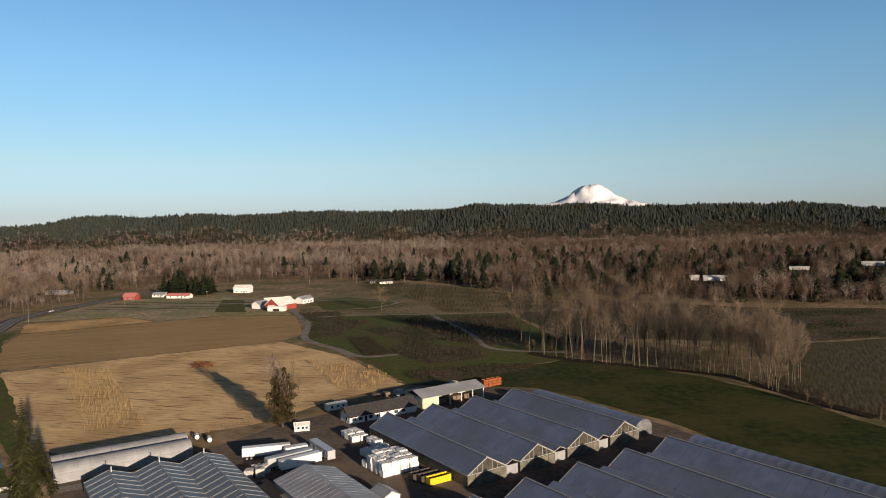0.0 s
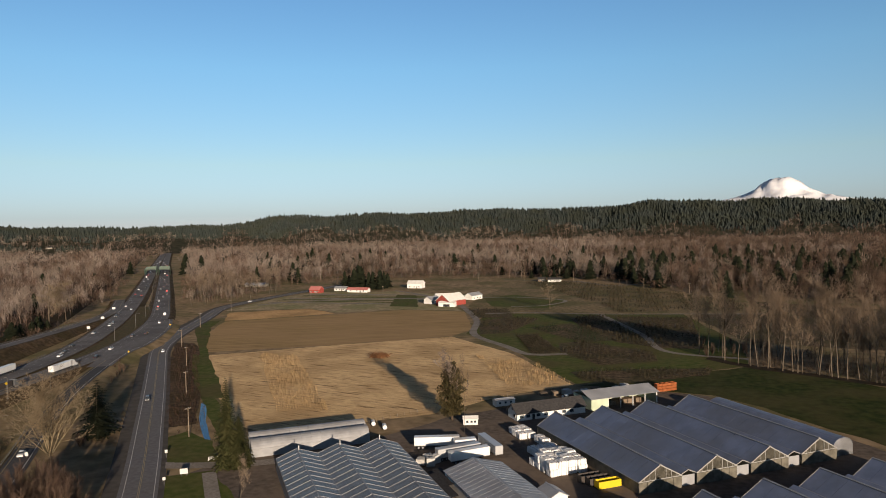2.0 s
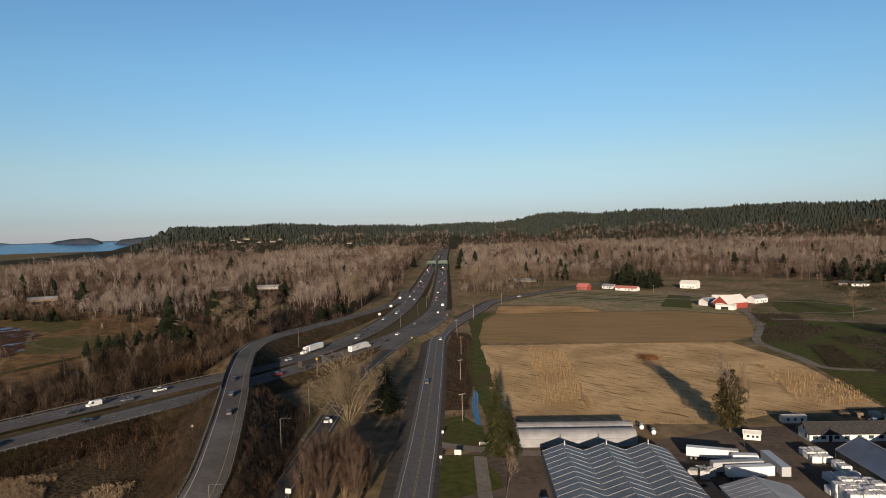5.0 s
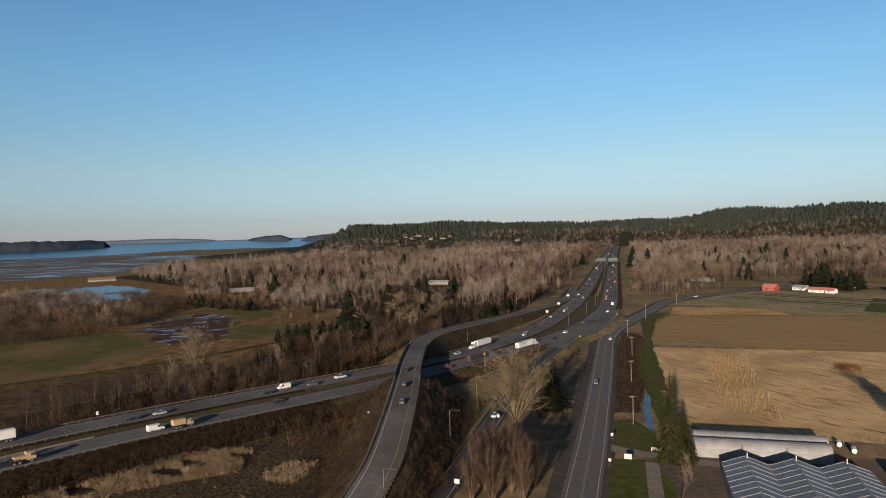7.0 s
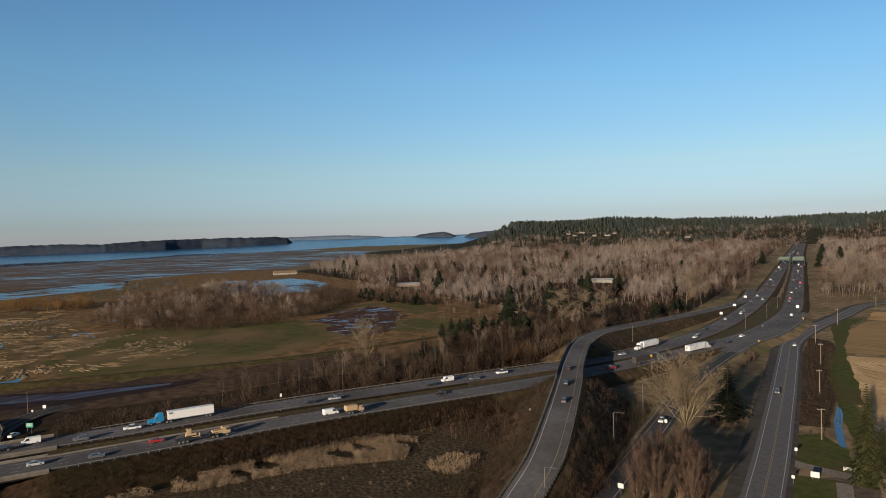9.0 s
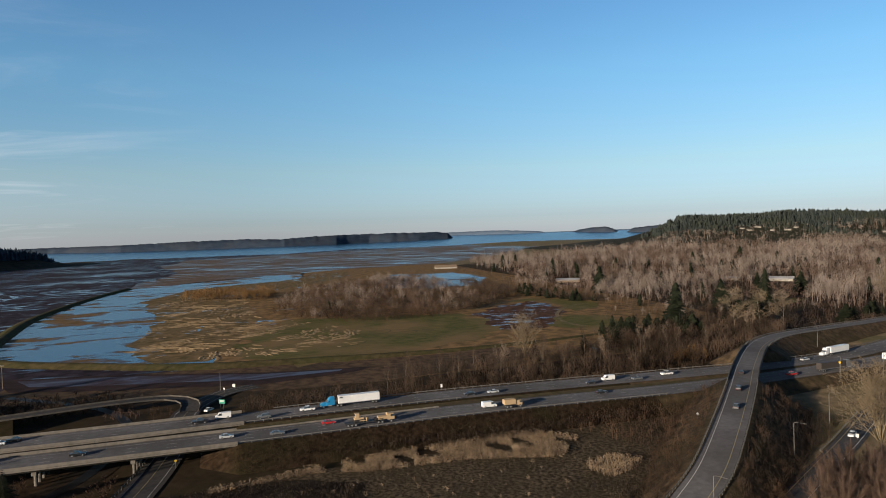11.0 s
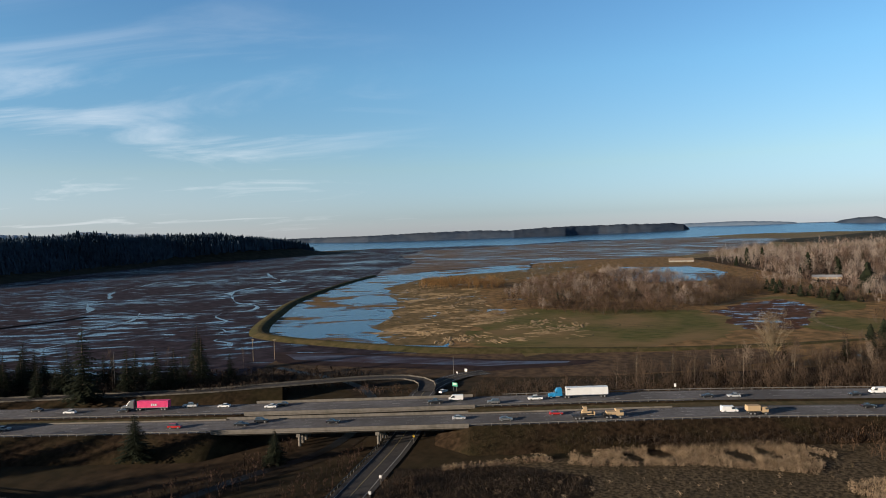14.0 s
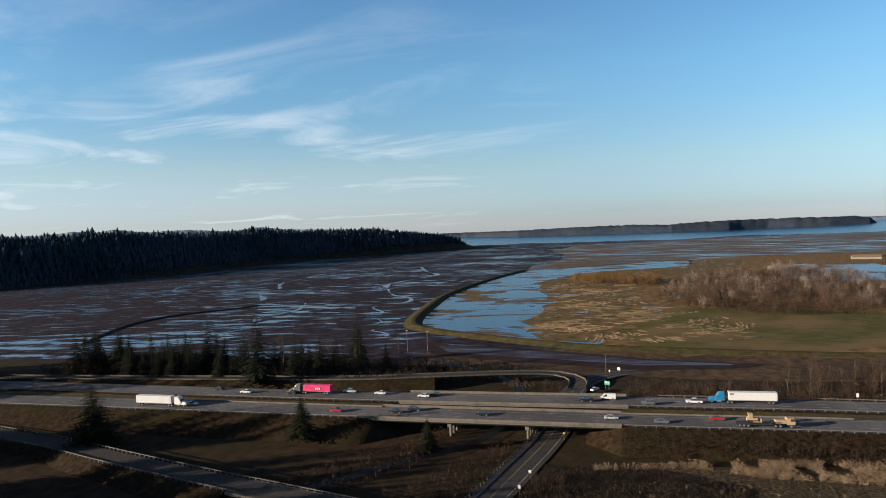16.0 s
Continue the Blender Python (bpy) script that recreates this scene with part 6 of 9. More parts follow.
place(FIR[1], -176, 200, 0.7, 70, wide=1.6)
for i in range(14):
    q = R.random()
    place(R.choice(CLUMP), -168 - 95 * q + R.uniform(-3, 3), 178 + 140 * q + R.uniform(-4, 4), R.uniform(0.3, 0.55), R.uniform(0, 360))
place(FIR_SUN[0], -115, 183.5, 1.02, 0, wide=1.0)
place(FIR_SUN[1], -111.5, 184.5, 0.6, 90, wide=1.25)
place(ALDER[2], -93, 152.5, 0.46, 0, wide=1.2)
# tall ivy-clad tree with a bare snag
ivy = thing("ivy_tree", "tall tree with dark ivy leaves and bare brown top", "tree")
segs, tb, tt = grow(5, 22, 0.5, 3, 0.4, 0.8, 0.1, 4, 4, 0.06)
v, f = limb_mesh([q for q in segs if q[2] > 0.02], 7)
put("trunk", v, f, M_darkbark, ivy, True)
tris("crown", blades(tb, tt, np.full(len(tb), 0.1), G), M_twig, ivy)
n = 11000
z = G.uniform(0.1, 0.93, n)
a = G.uniform(0, 6.283, n)
lobes = 0.72 + 0.28 * np.sin(a * 3 + z * 11) + 0.2 * np.sin(z * 41 + a * 2)
rad = (0.7 + 5.0 * np.sin(np.clip((z + 0.12) / 1.1, 0, 1) * np.pi) ** 0.8) * lobes * G.random(n) ** 0.4
c = np.stack([np.cos(a) * rad, np.sin(a) * rad, z * 23], 1)
tris("leaves", c[:, None, :] + G.normal(0, 0.27, (n, 3, 3)), M_ivy, ivy)
ivy.matrix_world = pose(-59, 243.7, 0)
place(ALDER[0], -49.6, 222, 0.86, 0, wide=0.35)
# along the far side of the freeway
place(BIG, -345, 123, 0.92, 60, wide=0.78)
place(COTTON[0], -386, 281, 1.05, 80)
place(COTTON[1], -389, 302, 0.95, 150)
place(COTTON[2], -392, 322, 0.9, 30)
place(COTTON[2], -424, 436, 1.15, 200)
place(COTTON[0], -440, 470, 1.15, 10)
for i in range(38):
    q = R.random()
    x, y = -300 - 75 * q ** 2 + R.uniform(-26, 0), 45 + 250 * q + R.uniform(-8, 8)
    place(R.choice(ALDER_DARK if i % 4 else ALDER), x, y, R.uniform(0.4, 0.72), R.uniform(0, 360), wide=1.1)
for x, y, s in ((-392, 245, 0.5), (-400, 255, 0.6), (-372, 205, 0.45), (-384, 210, 0.55), (-405, 262, 0.55), (-352, 160, 0.45), (-362, 178, 0.42), (-350, 130, 0.4), (-330, 95, 0.35), (-372, 190, 0.5), (-410, 290, 0.5), (-420, 330, 0.55), (-396, 232, 0.5), (-340, 200, 0.3), (-334, 180, 0.3)):
    place(R.choice(FIR), x, y, s * 1.35, R.uniform(0, 360), wide=1.5)
# bare trees in the wedge between freeway and county road
for x, y in scatter([(-395, 574), (-374, 580), (-364, 610), (-364, 690), (-400, 760), (-500, 760), (-462, 684), (-424, 620)], 15, 87):
    place(R.choice(ALDER if R.random() < 0.6 else ALDER_DARK), x, y, R.uniform(0.6, 0.9), R.uniform(0, 360), wide=1.2)
# firs by the western interchange
for x, y, s, w in ((-275, -186, 1.2, 0.9), (-293, -177, 0.78, 0.9), (-296, -165, 0.76, 0.9), (-298, -157, 0.72, 0.9), (-344, -168, 0.85, 0.9), (-186, -194, 0.72, 1.5), (-208, -124, 0.52, 1.35), (-207, -77, 0.36, 1.3), (-292, -208, 0.65, 1.0), (-301, -235, 0.6, 1.1), (-285, -215, 0.6, 1), (-304, -262, 0.7, 1), (-290, -275, 0.6, 1.1),
                   (-310, -300, 0.7, 1), (-306, -215, 0.75, 0.9), (-330, -250, 0.6, 1), (-282, -250, 0.6, 1)):
    place(R.choice(FIR), x, y, s * 1.3, R.uniform(0, 360), wide=w * 1.45)
for x, y, s in ((-302, -190, 0.6), (-318, -200, 0.65), (-310, -172, 0.55), (-326, -160, 0.5), (-325, -175, 0.6), (-360, -150, 0.45), (-298, -225, 0.55)):
    place(R.choice(ALDER_DARK), x, y, s, R.uniform(0, 360))
for i in range(34):
    place(R.choice(FIR), R.uniform(-325, -288), R.uniform(-335, -140), R.uniform(0.6, 1.1), R.uniform(0, 360), wide=1.2)
# unseen firs added beyond the creek to throw shade over it
for i in range(22):
    q = R.random()
    place(R.choice(FIR), -120 + 50 * R.random() - 10 * q, -150 - 95 * q, R.uniform(1.0, 1.4), R.uniform(0, 360), wide=1.3)
# tall unseen firs south-west, behind the interchange, added for their long shadows
for i in range(60):
    q = R.random()
    y = -400 + 265 * q
    x = 0.73 * y + R.uniform(0, 46) + (18 if -300 < y < -200 else 0)
    if not -204 < x < -176:
        place(R.choice(FIR), x, y, R.uniform(1.0, 1.5), R.uniform(0, 360), wide=1.25)
for o in ALDER + ALDER_DARK + COTTON + CLUMP + FIR + FIR_SUN:
    for q in list(o.children):
        bpy.data.objects.remove(q)
    bpy.data.objects.remove(o)

# ---- buildings ----
YARD = pose(0, 0, 0, 0, 0, 34)
M_white = mat("white_siding", (0.7, 0.69, 0.66), (0.78, 0.77, 0.74), 0.5, 0.7, 0.0, (0.6, 0.58, 0.54), 0.3, 0.4)
M_barnwall = mat("dull_cream_siding", (0.27, 0.244, 0.203), (0.345, 0.315, 0.27), 0.4, 0.8)
M_trim = plain("white_trim", (0.74, 0.73, 0.7), 0.6)
M_shingle = mat("dark_shingles", (0.035, 0.034, 0.036), (0.06, 0.058, 0.058), 1.5, 0.9, 0.2)
M_metal = mat("weathered_metal_roof", (0.33, 0.341, 0.363), (0.44, 0.451, 0.473), 0.3, 0.45, 0.0, (0.24, 0.24, 0.25), 0.15, 0.5, metal=0.3)
M_metal_green = mat("pale_green_metal", (0.45, 0.52, 0.38), (0.52, 0.58, 0.44), 0.4, 0.6, 0.0, (0.36, 0.42, 0.32), 0.3, 0.4)
M_film = mat("greenhouse_plastic", (0.111, 0.142, 0.22), (0.151, 0.189, 0.287), 0.25, 0.4, 0.0, (0.105, 0.116, 0.142), 0.06, 0.6, stretch=(1, 1, 1), spec=0.5)
M_film_pale = mat("pale_greenhouse_film", (0.27, 0.275, 0.29), (0.34, 0.345, 0.355), 0.4, 0.5, 0.0, (0.215, 0.215, 0.22), 0.12, 0.5)
M_gableclear = mat("clear_gable_sheet", (0.1, 0.093, 0.076), (0.17, 0.157, 0.128), 0.6, 0.3, 0.0)
M_glass_roof = mat("greenhouse_glass", (0.12, 0.138, 0.16), (0.165, 0.183, 0.205), 0.5, 0.4, 0.0, (0.14, 0.155, 0.175), 0.12, 0.4, spec=0.3)
M_frame = plain("grey_white_frame", (0.33, 0.325, 0.31), 0.6)
M_bar = plain("grey_aluminium", (0.27, 0.275, 0.285), 0.55, 0.2)
M_dark = plain("dark_opening", (0.02, 0.02, 0.022), 0.8)
M_window = mat("window_glass", (0.03, 0.04, 0.05), (0.05, 0.06, 0.07), 1.0, 0.08, spec=0.6)
M_wood = mat("weathered_wood", (0.16, 0.12, 0.085), (0.24, 0.18, 0.13), 1.2, 0.9)
M_red = mat("red_barn_paint", (0.26, 0.055, 0.045), (0.34, 0.075, 0.06), 0.5, 0.75)
M_orange_crate = mat("orange_crates", (0.23, 0.07, 0.026), (0.3, 0.1, 0.04), 0.8, 0.8)
M_pink_roof = plain("pale_red_roof", (0.5, 0.18, 0.16), 0.6)
M_wrap = mat("white_plastic_wrap", (0.72, 0.71, 0.69), (0.82, 0.81, 0.8), 0.9, 0.45, 0.3, (0.6, 0.6, 0.62), 0.6, 0.4)
M_tyre = plain("black_rubber", (0.02, 0.02, 0.02), 0.9)
M_chassis = plain("dark_steel", (0.05, 0.05, 0.052), 0.6, 0.4)


def slab_bm(pts, t, bm=None):
    """A plate over the given corners, t thick, downwards along its normal."""
    bm = bm or bmesh.new()
    p = [Vector(q) for q in pts]
    n = (p[1] - p[0]).cross(p[2] - p[0]).normalized()
    if n.z < 0:
        n = -n
    a, b = [bm.verts.new(q) for q in p], [bm.verts.new(q - n * t) for q in p]
    bm.faces.new(a), bm.faces.new(b[::-1])
    for i in range(len(p)):
        j = (i + 1) % len(p)
        bm.faces.new((a[i], b[i], b[j], a[j]))
    bmesh.ops.recalc_face_normals(bm, faces=bm.faces[:])
    return bm


def gable_bm(L, W, eave, ridge, t=0.2):
    """Closed gabled body: length L along x, W across y."""
    bm = bmesh.new()
    sec = [(-W / 2, -0.1), (W / 2, -0.1), (W / 2, eave), (0, ridge), (-W / 2, eave)]
    ends = [[bm.verts.new((x, y, z)) for y, z in sec] for x in (-L / 2, L / 2)]
    bm.faces.new(ends[0][::-1]), bm.faces.new(ends[1])
    for i in range(5):
        j = (i + 1) % 5
        bm.faces.new((ends[0][i], ends[0][j], ends[1][j], ends[1][i]))
    bmesh.ops.recalc_face_normals(bm, faces=bm.faces[:])
    return bm


def gabled(name, label, category, m, L, W, eave, ridge, wall, roof, over=0.5, windows=(), doors=(), roof_t=0.18, ribs=0.0, group=""):
    """A building with a gabled roof. windows, doors: (side, place, sill, width, height); sides: s, n along the length, e, w the gable ends."""
    ob = thing(name, label, category, m, group)
    part("wall", gable_bm(L, W, eave, ridge - 0.05), wall, ob)
    k = (ridge - eave) / (W / 2)
    for sy in (-1, 1):
        y1, z1 = sy * (W / 2 + over), eave - k * over + 0.12
        bm = slab_bm([(-L / 2 - over, 0, ridge + 0.12), (L / 2 + over, 0, ridge + 0.12), (L / 2 + over, y1, z1), (-L / 2 - over, y1, z1)], roof_t)
        rib_list = []
        if ribs:
            x = -L / 2 - over + ribs
            while x < L / 2 + over:
                rib_bm = bmesh.new()
                a, b = Vector((x, 0, ridge + 0.16)), Vector((x, y1, z1 + 0.04))
                slab_bm([a - Vector((0.05, 0, 0)), a + Vector((0.05, 0, 0)), b + Vector((0.05, 0, 0)), b - Vector((0.05, 0, 0))], 0.06, rib_bm)
                rib_list.append(rib_bm)
                x += ribs
        part("roof", bm, roof, ob)
        for rib in rib_list:
            part("roof_rib", rib, roof, ob)
    part("ridge_cap", box_bm(L + 2 * over, 0.4, 0.12, 0, 0, ridge + 0.07), roof, ob)
    for kind, rows in (("window", windows), ("door", doors)):
        for side, q, sill, w, h in rows:
            if side in "sn":
                y = (-1 if side == "s" else 1) * (W / 2 + 0.02)
                fr = part(kind, box_bm(w + 0.24, 0.12, h + 0.24, q, y, sill - 0.12), M_trim, ob)
                part("pane" if kind == "window" else "leaf", box_bm(w, 0.16, h, q, y, sill), M_window if kind == "window" else M_dark, fr)
            else:
                x = (-1 if side == "w" else 1) * (L / 2 + 0.02)
                fr = part(kind, box_bm(0.12, w + 0.24, h + 0.24, x, q, sill - 0.12), M_trim, ob)
                part("pane" if kind == "window" else "leaf", box_bm(0.16, w, h, x, q, sill), M_window if kind == "window" else M_dark, fr)
    return ob


def greenhouse_bay(a, b0, b1, half, eave, ridge, label, far_gable, off=0.0):
    """One bay of a plastic-roofed greenhouse, its ridge along the yard's depth at a."""
    ob = thing("greenhouse", label, "greenhouse", YARD @ Matrix.Translation((a, 0, 0)), "greenhouse bays")
    n = max(2, int((b1 - b0) / 4.2))
    for s in (-1, 1):
        w = (b1 - b0) / n
        first = part("roof_panel", slab_bm([(0, 0.03, ridge), (0, w - 0.03, ridge), (s * half, w - 0.03, eave), (s * half, 0.03, eave)], 0.08), M_film, ob)
        first.location = (0, b0, 0)
        for i in range(1, n):
            o = new("roof_panel", first.data)
            o.parent, o.location = ob, (0, b0 + w * i, 0)
        part("gutter", box_bm(0.35, b1 - b0, 0.22, s * half, (b0 + b1) / 2, eave - 0.2), M_bar, ob)
        part("side_wall", box_bm(0.08, b1 - b0 - 0.4, eave - 0.3, s * (half - 0.15), (b0 + b1) / 2, 0), M_gableclear, ob)
    part("ridge_cap", box_bm(0.7, b1 - b0, 0.16, 0, (b0 + b1) / 2, ridge - 0.03), M_bar, ob)
    for y, show in ((b0, True), (b1, far_gable)):
        bm = bmesh.new()
        f = bm.faces.new([bm.verts.new(p) for p in ((-half + 0.1, y, eave), (half - 0.1, y, eave), (0, y, ridge - 0.12))])
        bmesh.ops.solidify(bm, geom=[f], thickness=0.05)
        part("gable_sheet", bm, M_gableclear, ob)
        k = int(half * 2 / 2.6)
        for i in range(k):
            w = 2 * half / k
            part("end_panel", box_bm(w - 0.12, 0.08, eave - 0.35, -half + w * (i + 0.5), y, 0.05), M_gableclear, ob)
        bm = bmesh.new()
        for s in (-1, 1):
            slab_bm([(0, y - 0.1, ridge + 0.05), (0, y + 0.1, ridge + 0.05), (s * half, y + 0.1, eave + 0.05), (s * half, y - 0.1, eave + 0.05)], 0.28, bm)
            for q in (0.25, 0.5, 0.75):
                box_bm(0.12, 0.12, (ridge - eave) * (1 - q) + 0.05, s * half * q, y - 0.06, eave, 0, bm)
        box_bm(2 * half, 0.16, 0.2, 0, y - 0.06, eave - 0.15, 0, bm)
        part("gable_frame", bm, M_frame, ob)
    return ob


for k in range(4):
    greenhouse_bay(114.2 + 18.7 * k, 149.5, 206.0, 6.9, 3.5, 7.3, "large grey plastic-roofed greenhouse bay with a glazed gable", True)
for k in range(4):
    greenhouse_bay(112.4 + 18.7 * k, 62.0, 131.5, 6.9, 3.5, 7.3, "large grey plastic-roofed greenhouse bay beside the yard lane", True)
greenhouse_bay(95.5, 62.0, 131.0, 6.9, 3.5, 7.0, "large grey plastic-roofed greenhouse bay beside the yard lane", True)


def low_bay(a, b0, b1, half):
    ob = thing("greenhouse_link", "low narrow plastic roof between greenhouse bays", "greenhouse", YARD @ Matrix.Translation((a, 0, 0)), "low links")
    for s in (-1, 1):
        part("roof", slab_bm([(0, b0, 4.5), (0, b1, 4.5), (s * half, b1, 3.45), (s * half, b0, 3.45)], 0.08), M_film, ob)
    part("end_wall", box_bm(half * 2 - 0.3, 0.1, 3.0, 0, b0 + 0.2, 0), M_film_pale, ob)
    part("end_wall", box_bm(half * 2 - 0.3, 0.1, 3.0, 0, b1 - 0.2, 0), M_film_pale, ob)
    bm = bmesh.new()
    for s in (-1, 1):
        slab_bm([(0, b0 - 0.1, 4.56), (0, b0 + 0.1, 4.56), (s * half, b0 + 0.1, 3.5), (s * half, b0 - 0.1, 3.5)], 0.2, bm)
    part("gable_frame", bm, M_frame, ob)


for k in range(3):
    low_bay(123.55 + 18.7 * k, 150.0, 205.5, 2.4)
    low_bay(121.75 + 18.7 * k, 62.5, 131.0, 2.4)


def hoop_house(a, half, b0, b1, eave, top, label, material, along="b", name="hoop_house", segs=10):
    """A rounded film house. along: which way its length runs in the yard."""
    m = YARD @ Matrix.Translation((a, 0, 0)) if along == "b" else YARD @ Matrix.Translation((0, a, 0)) @ pose(0, 0, 0, 0, 0, -90)
    ob = thing(name, label, "greenhouse", m, "hoop houses")
    arc = [(half * math.cos(t), eave + (top - eave) * math.sin(t)) for t in np.linspace(0, math.pi, segs + 1)]
    n = max(2, int((b1 - b0) / 3.0))
    w = (b1 - b0) / n
    bm = bmesh.new()
    rows = [[bm.verts.new((x, y, z + sag)) for x, z in arc] for y, sag in ((0.02, 0), (w / 2, -0.05), (w - 0.02, 0))]
    for r0, r1 in zip(rows, rows[1:]):
        for k in range(segs):
            bm.faces.new((r0[k], r0[k + 1], r1[k + 1], r1[k]))
    bmesh.ops.recalc_face_normals(bm, faces=bm.faces[:])
    bmesh.ops.solidify(bm, geom=bm.faces[:], thickness=0.05)
    first = part("film_panel", bm, material, ob)
    first.location = (0, b0, 0)
    for i in range(1, n):
        o = new("film_panel", first.data)
        o.parent, o.location = ob, (0, b0 + w * i, 0)
    for s in (-1, 1):
        part("side_wall", box_bm(0.1, b1 - b0, eave, s * half, (b0 + b1) / 2, 0), M_film_pale, ob)
        part("gutter", box_bm(0.3, b1 - b0, 0.2, s * half, (b0 + b1) / 2, eave - 0.1), M_bar, ob)
    for y in (b0 + 0.1, b1 - 0.1):
        bm = bmesh.new()
        f = bm.faces.new([bm.verts.new((x, y, z)) for x, z in [(half, 0.0)] + arc + [(-half, 0.0)]])
        bmesh.ops.solidify(bm, geom=[f], thickness=0.05)
        part("end_wall", bm, M_film_pale, ob)
    return ob


hoop_house(181.5, 3.9, 151.0, 204.0, 3.2, 5.6, "narrow grey hoop greenhouse at the edge of the pasture", M_film)
hoop_house(179.5, 3.9, 62.0, 130.0, 3.2, 6.0, "narrow grey hoop greenhouse with a sunlit flank", M_film)
hoop_house(225.4, 3.8, 14.5, 52.8, 2.6, 5.0, "long white film greenhouse", M_film_pale, "a")
hoop_house(233.2, 3.8, 14.7, 53.5, 2.6, 5.0, "long white film greenhouse", M_film_pale, "a")


# glasshouse with three saw-tooth roofs
def glasshouse_bay(a0, w, b0, b1, eave, ridge):
    ob = thing("glasshouse", "glass-roofed greenhouse bay with pale bars", "greenhouse", YARD @ Matrix.Translation((a0 + w / 2, 0, 0)), "glasshouse bays")
    h = w / 2
    rows, cols = 5, int((b1 - b0) / 1.3)
    g = random.Random(int(a0 * 10))
    for s in (-1, 1):
        bm = bmesh.new()
        for i in range(cols):
            for j in range(rows):
                y0, y1 = b0 + (b1 - b0) * i / cols + 0.04, b0 + (b1 - b0) * (i + 1) / cols - 0.04
                q0, q1 = j / rows + 0.008, (j + 1) / rows - 0.008
                e = g.uniform(-0.012, 0.012)
                v = [bm.verts.new((s * h * q, y, ridge - (ridge - eave) * q + d)) for q, y, d in ((q0, y0, e), (q0, y1, -e), (q1, y1, 0), (q1, y0, 0))]
                bm.faces.new(v if s > 0 else v[::-1])
        bmesh.ops.recalc_face_normals(bm, faces=bm.faces[:])
        tagged(part("glass_panes", bm, M_glass_roof, ob), kind="stuff")
        for j in range(1, rows + 1):
            q = j / rows
            part("purlin", box_bm(0.1, b1 - b0, 0.06, s * h * q, (b0 + b1) / 2, ridge - (ridge - eave) * q - 0.07), M_bar, ob)
    y = b0
    while y <= b1 + 0.1:
        for s in (-1, 1):
            bm = slab_bm([(0, y - 0.06, ridge + 0.1), (0, y + 0.06, ridge + 0.1), (s * h, y + 0.06, eave + 0.1), (s * h, y - 0.06, eave + 0.1)], 0.12)
            part("roof_bar", bm, M_bar, ob)
        y += 3.9
    part("ridge_cap", box_bm(0.3, b1 - b0, 0.14, 0, (b0 + b1) / 2, ridge), M_bar, ob)
    part("gutter", box_bm(0.45, b1 - b0, 0.2, h, (b0 + b1) / 2, eave - 0.14), M_bar, ob)
    for y in (b0, b1):
        bm = bmesh.new()
        f = bm.faces.new([bm.verts.new(p) for p in ((-h, y, 0), (h, y, 0), (h, y, eave), (0, y, ridge - 0.08), (-h, y, eave))])
        bmesh.ops.solidify(bm, geom=[f], thickness=0.06)
        part("gable_wall", bm, M_glass_roof, ob)
    part("side_wall", box_bm(0.08, b1 - b0, eave, -h + 0.06, (b0 + b1) / 2, 0), M_glass_roof, ob)
    part("vent_pipe", cyl_bm(0.12, 0.12, 1.6, 0.4, b1 - 1.2, ridge - 0.3, 8), M_trim, ob)


for k in range(3):
    glasshouse_bay(20.5 + 12.4 * k, 12.4, 128.0, 206.0, 4.0, 6.2)

# sheds and offices of the yard
gabled("office_building", "long white office with a dark shingle roof", "building", YARD @ pose(122.5, 227.2, 0), 28.5, 7.6, 2.9, 5.6, M_white, M_shingle, 0.6,
       [("s", x, 1.0, 1.6, 1.1) for x in (-12.4, -9.8, -5.6, -2.4, 5.2, 8.4)] + [("w", 0.0, 3.4, 0.9, 1.2), ("w", -1.6, 1.0, 1.2, 1.2)], [("s", 1.6, 0.1, 1.2, 2.1), ("s", -7.6, 0.1, 1.1, 2.1)])
barn = thing("open_barn", "pale green open-fronted packing barn", "building", YARD @ pose(155, 230.5, 0))
part("end_wall", box_bm(7.2, 0.25, 4.6, -11.4, -6.4, 0), M_metal_green, barn)
part("end_wall", box_bm(0.25, 12.6, 4.6, 15, 0, 0), M_metal_green, barn)
part("end_wall", box_bm(0.25, 12.6, 4.6, -15, 0, 0), M_metal_green, barn)
part("back_wall", box_bm(30, 0.25, 4.6, 0, 6.3, 0), M_metal_green, barn)
for x in (-7.6, -2.0, 3.6, 9.2, 14.7):
    part("post", box_bm(0.3, 0.3, 4.6, x, -6.4, 0), M_trim, barn)
for s in (-1, 1):
    part("roof", slab_bm([(-15.6, 0, 6.6), (15.6, 0, 6.6), (15.6, s * 7.2, 4.55), (-15.6, s * 7.2, 4.55)], 0.16), M_metal, barn)
for x, w in ((-3, 3), (4, 4), (9, 2.4)):
    tagged(part("stacked_crate", box_bm(w, 3.2, 1.8, x, -1, 0, 0.08), M_wood, barn), "stacked wooden pallets in the barn")
gabled("metal_shed", "low metal-roofed shed with ribbed grey roof", "building", YARD @ pose(71.2, 152, 0, 0, 0, 90), 47, 17.0, 4.4, 6.8, M_white, M_metal, 0.4, ribs=2.2)
lean = thing("lean_to", "dark-roofed open lean-to on posts", "building", YARD @ pose(57.4, 168, 0))
part("roof", slab_bm([(-3.2, -9, 3.0), (-3.2, 8.6, 3.0), (3.0, 8.6, 4.0), (3.0, -9, 4.0)], 0.15), M_shingle, lean)
for y in (-8.6, -4.3, 0, 4.3, 8.2):
    part("post", box_bm(0.2, 0.2, 2.95, -3.0, y, 0), M_wood, lean)
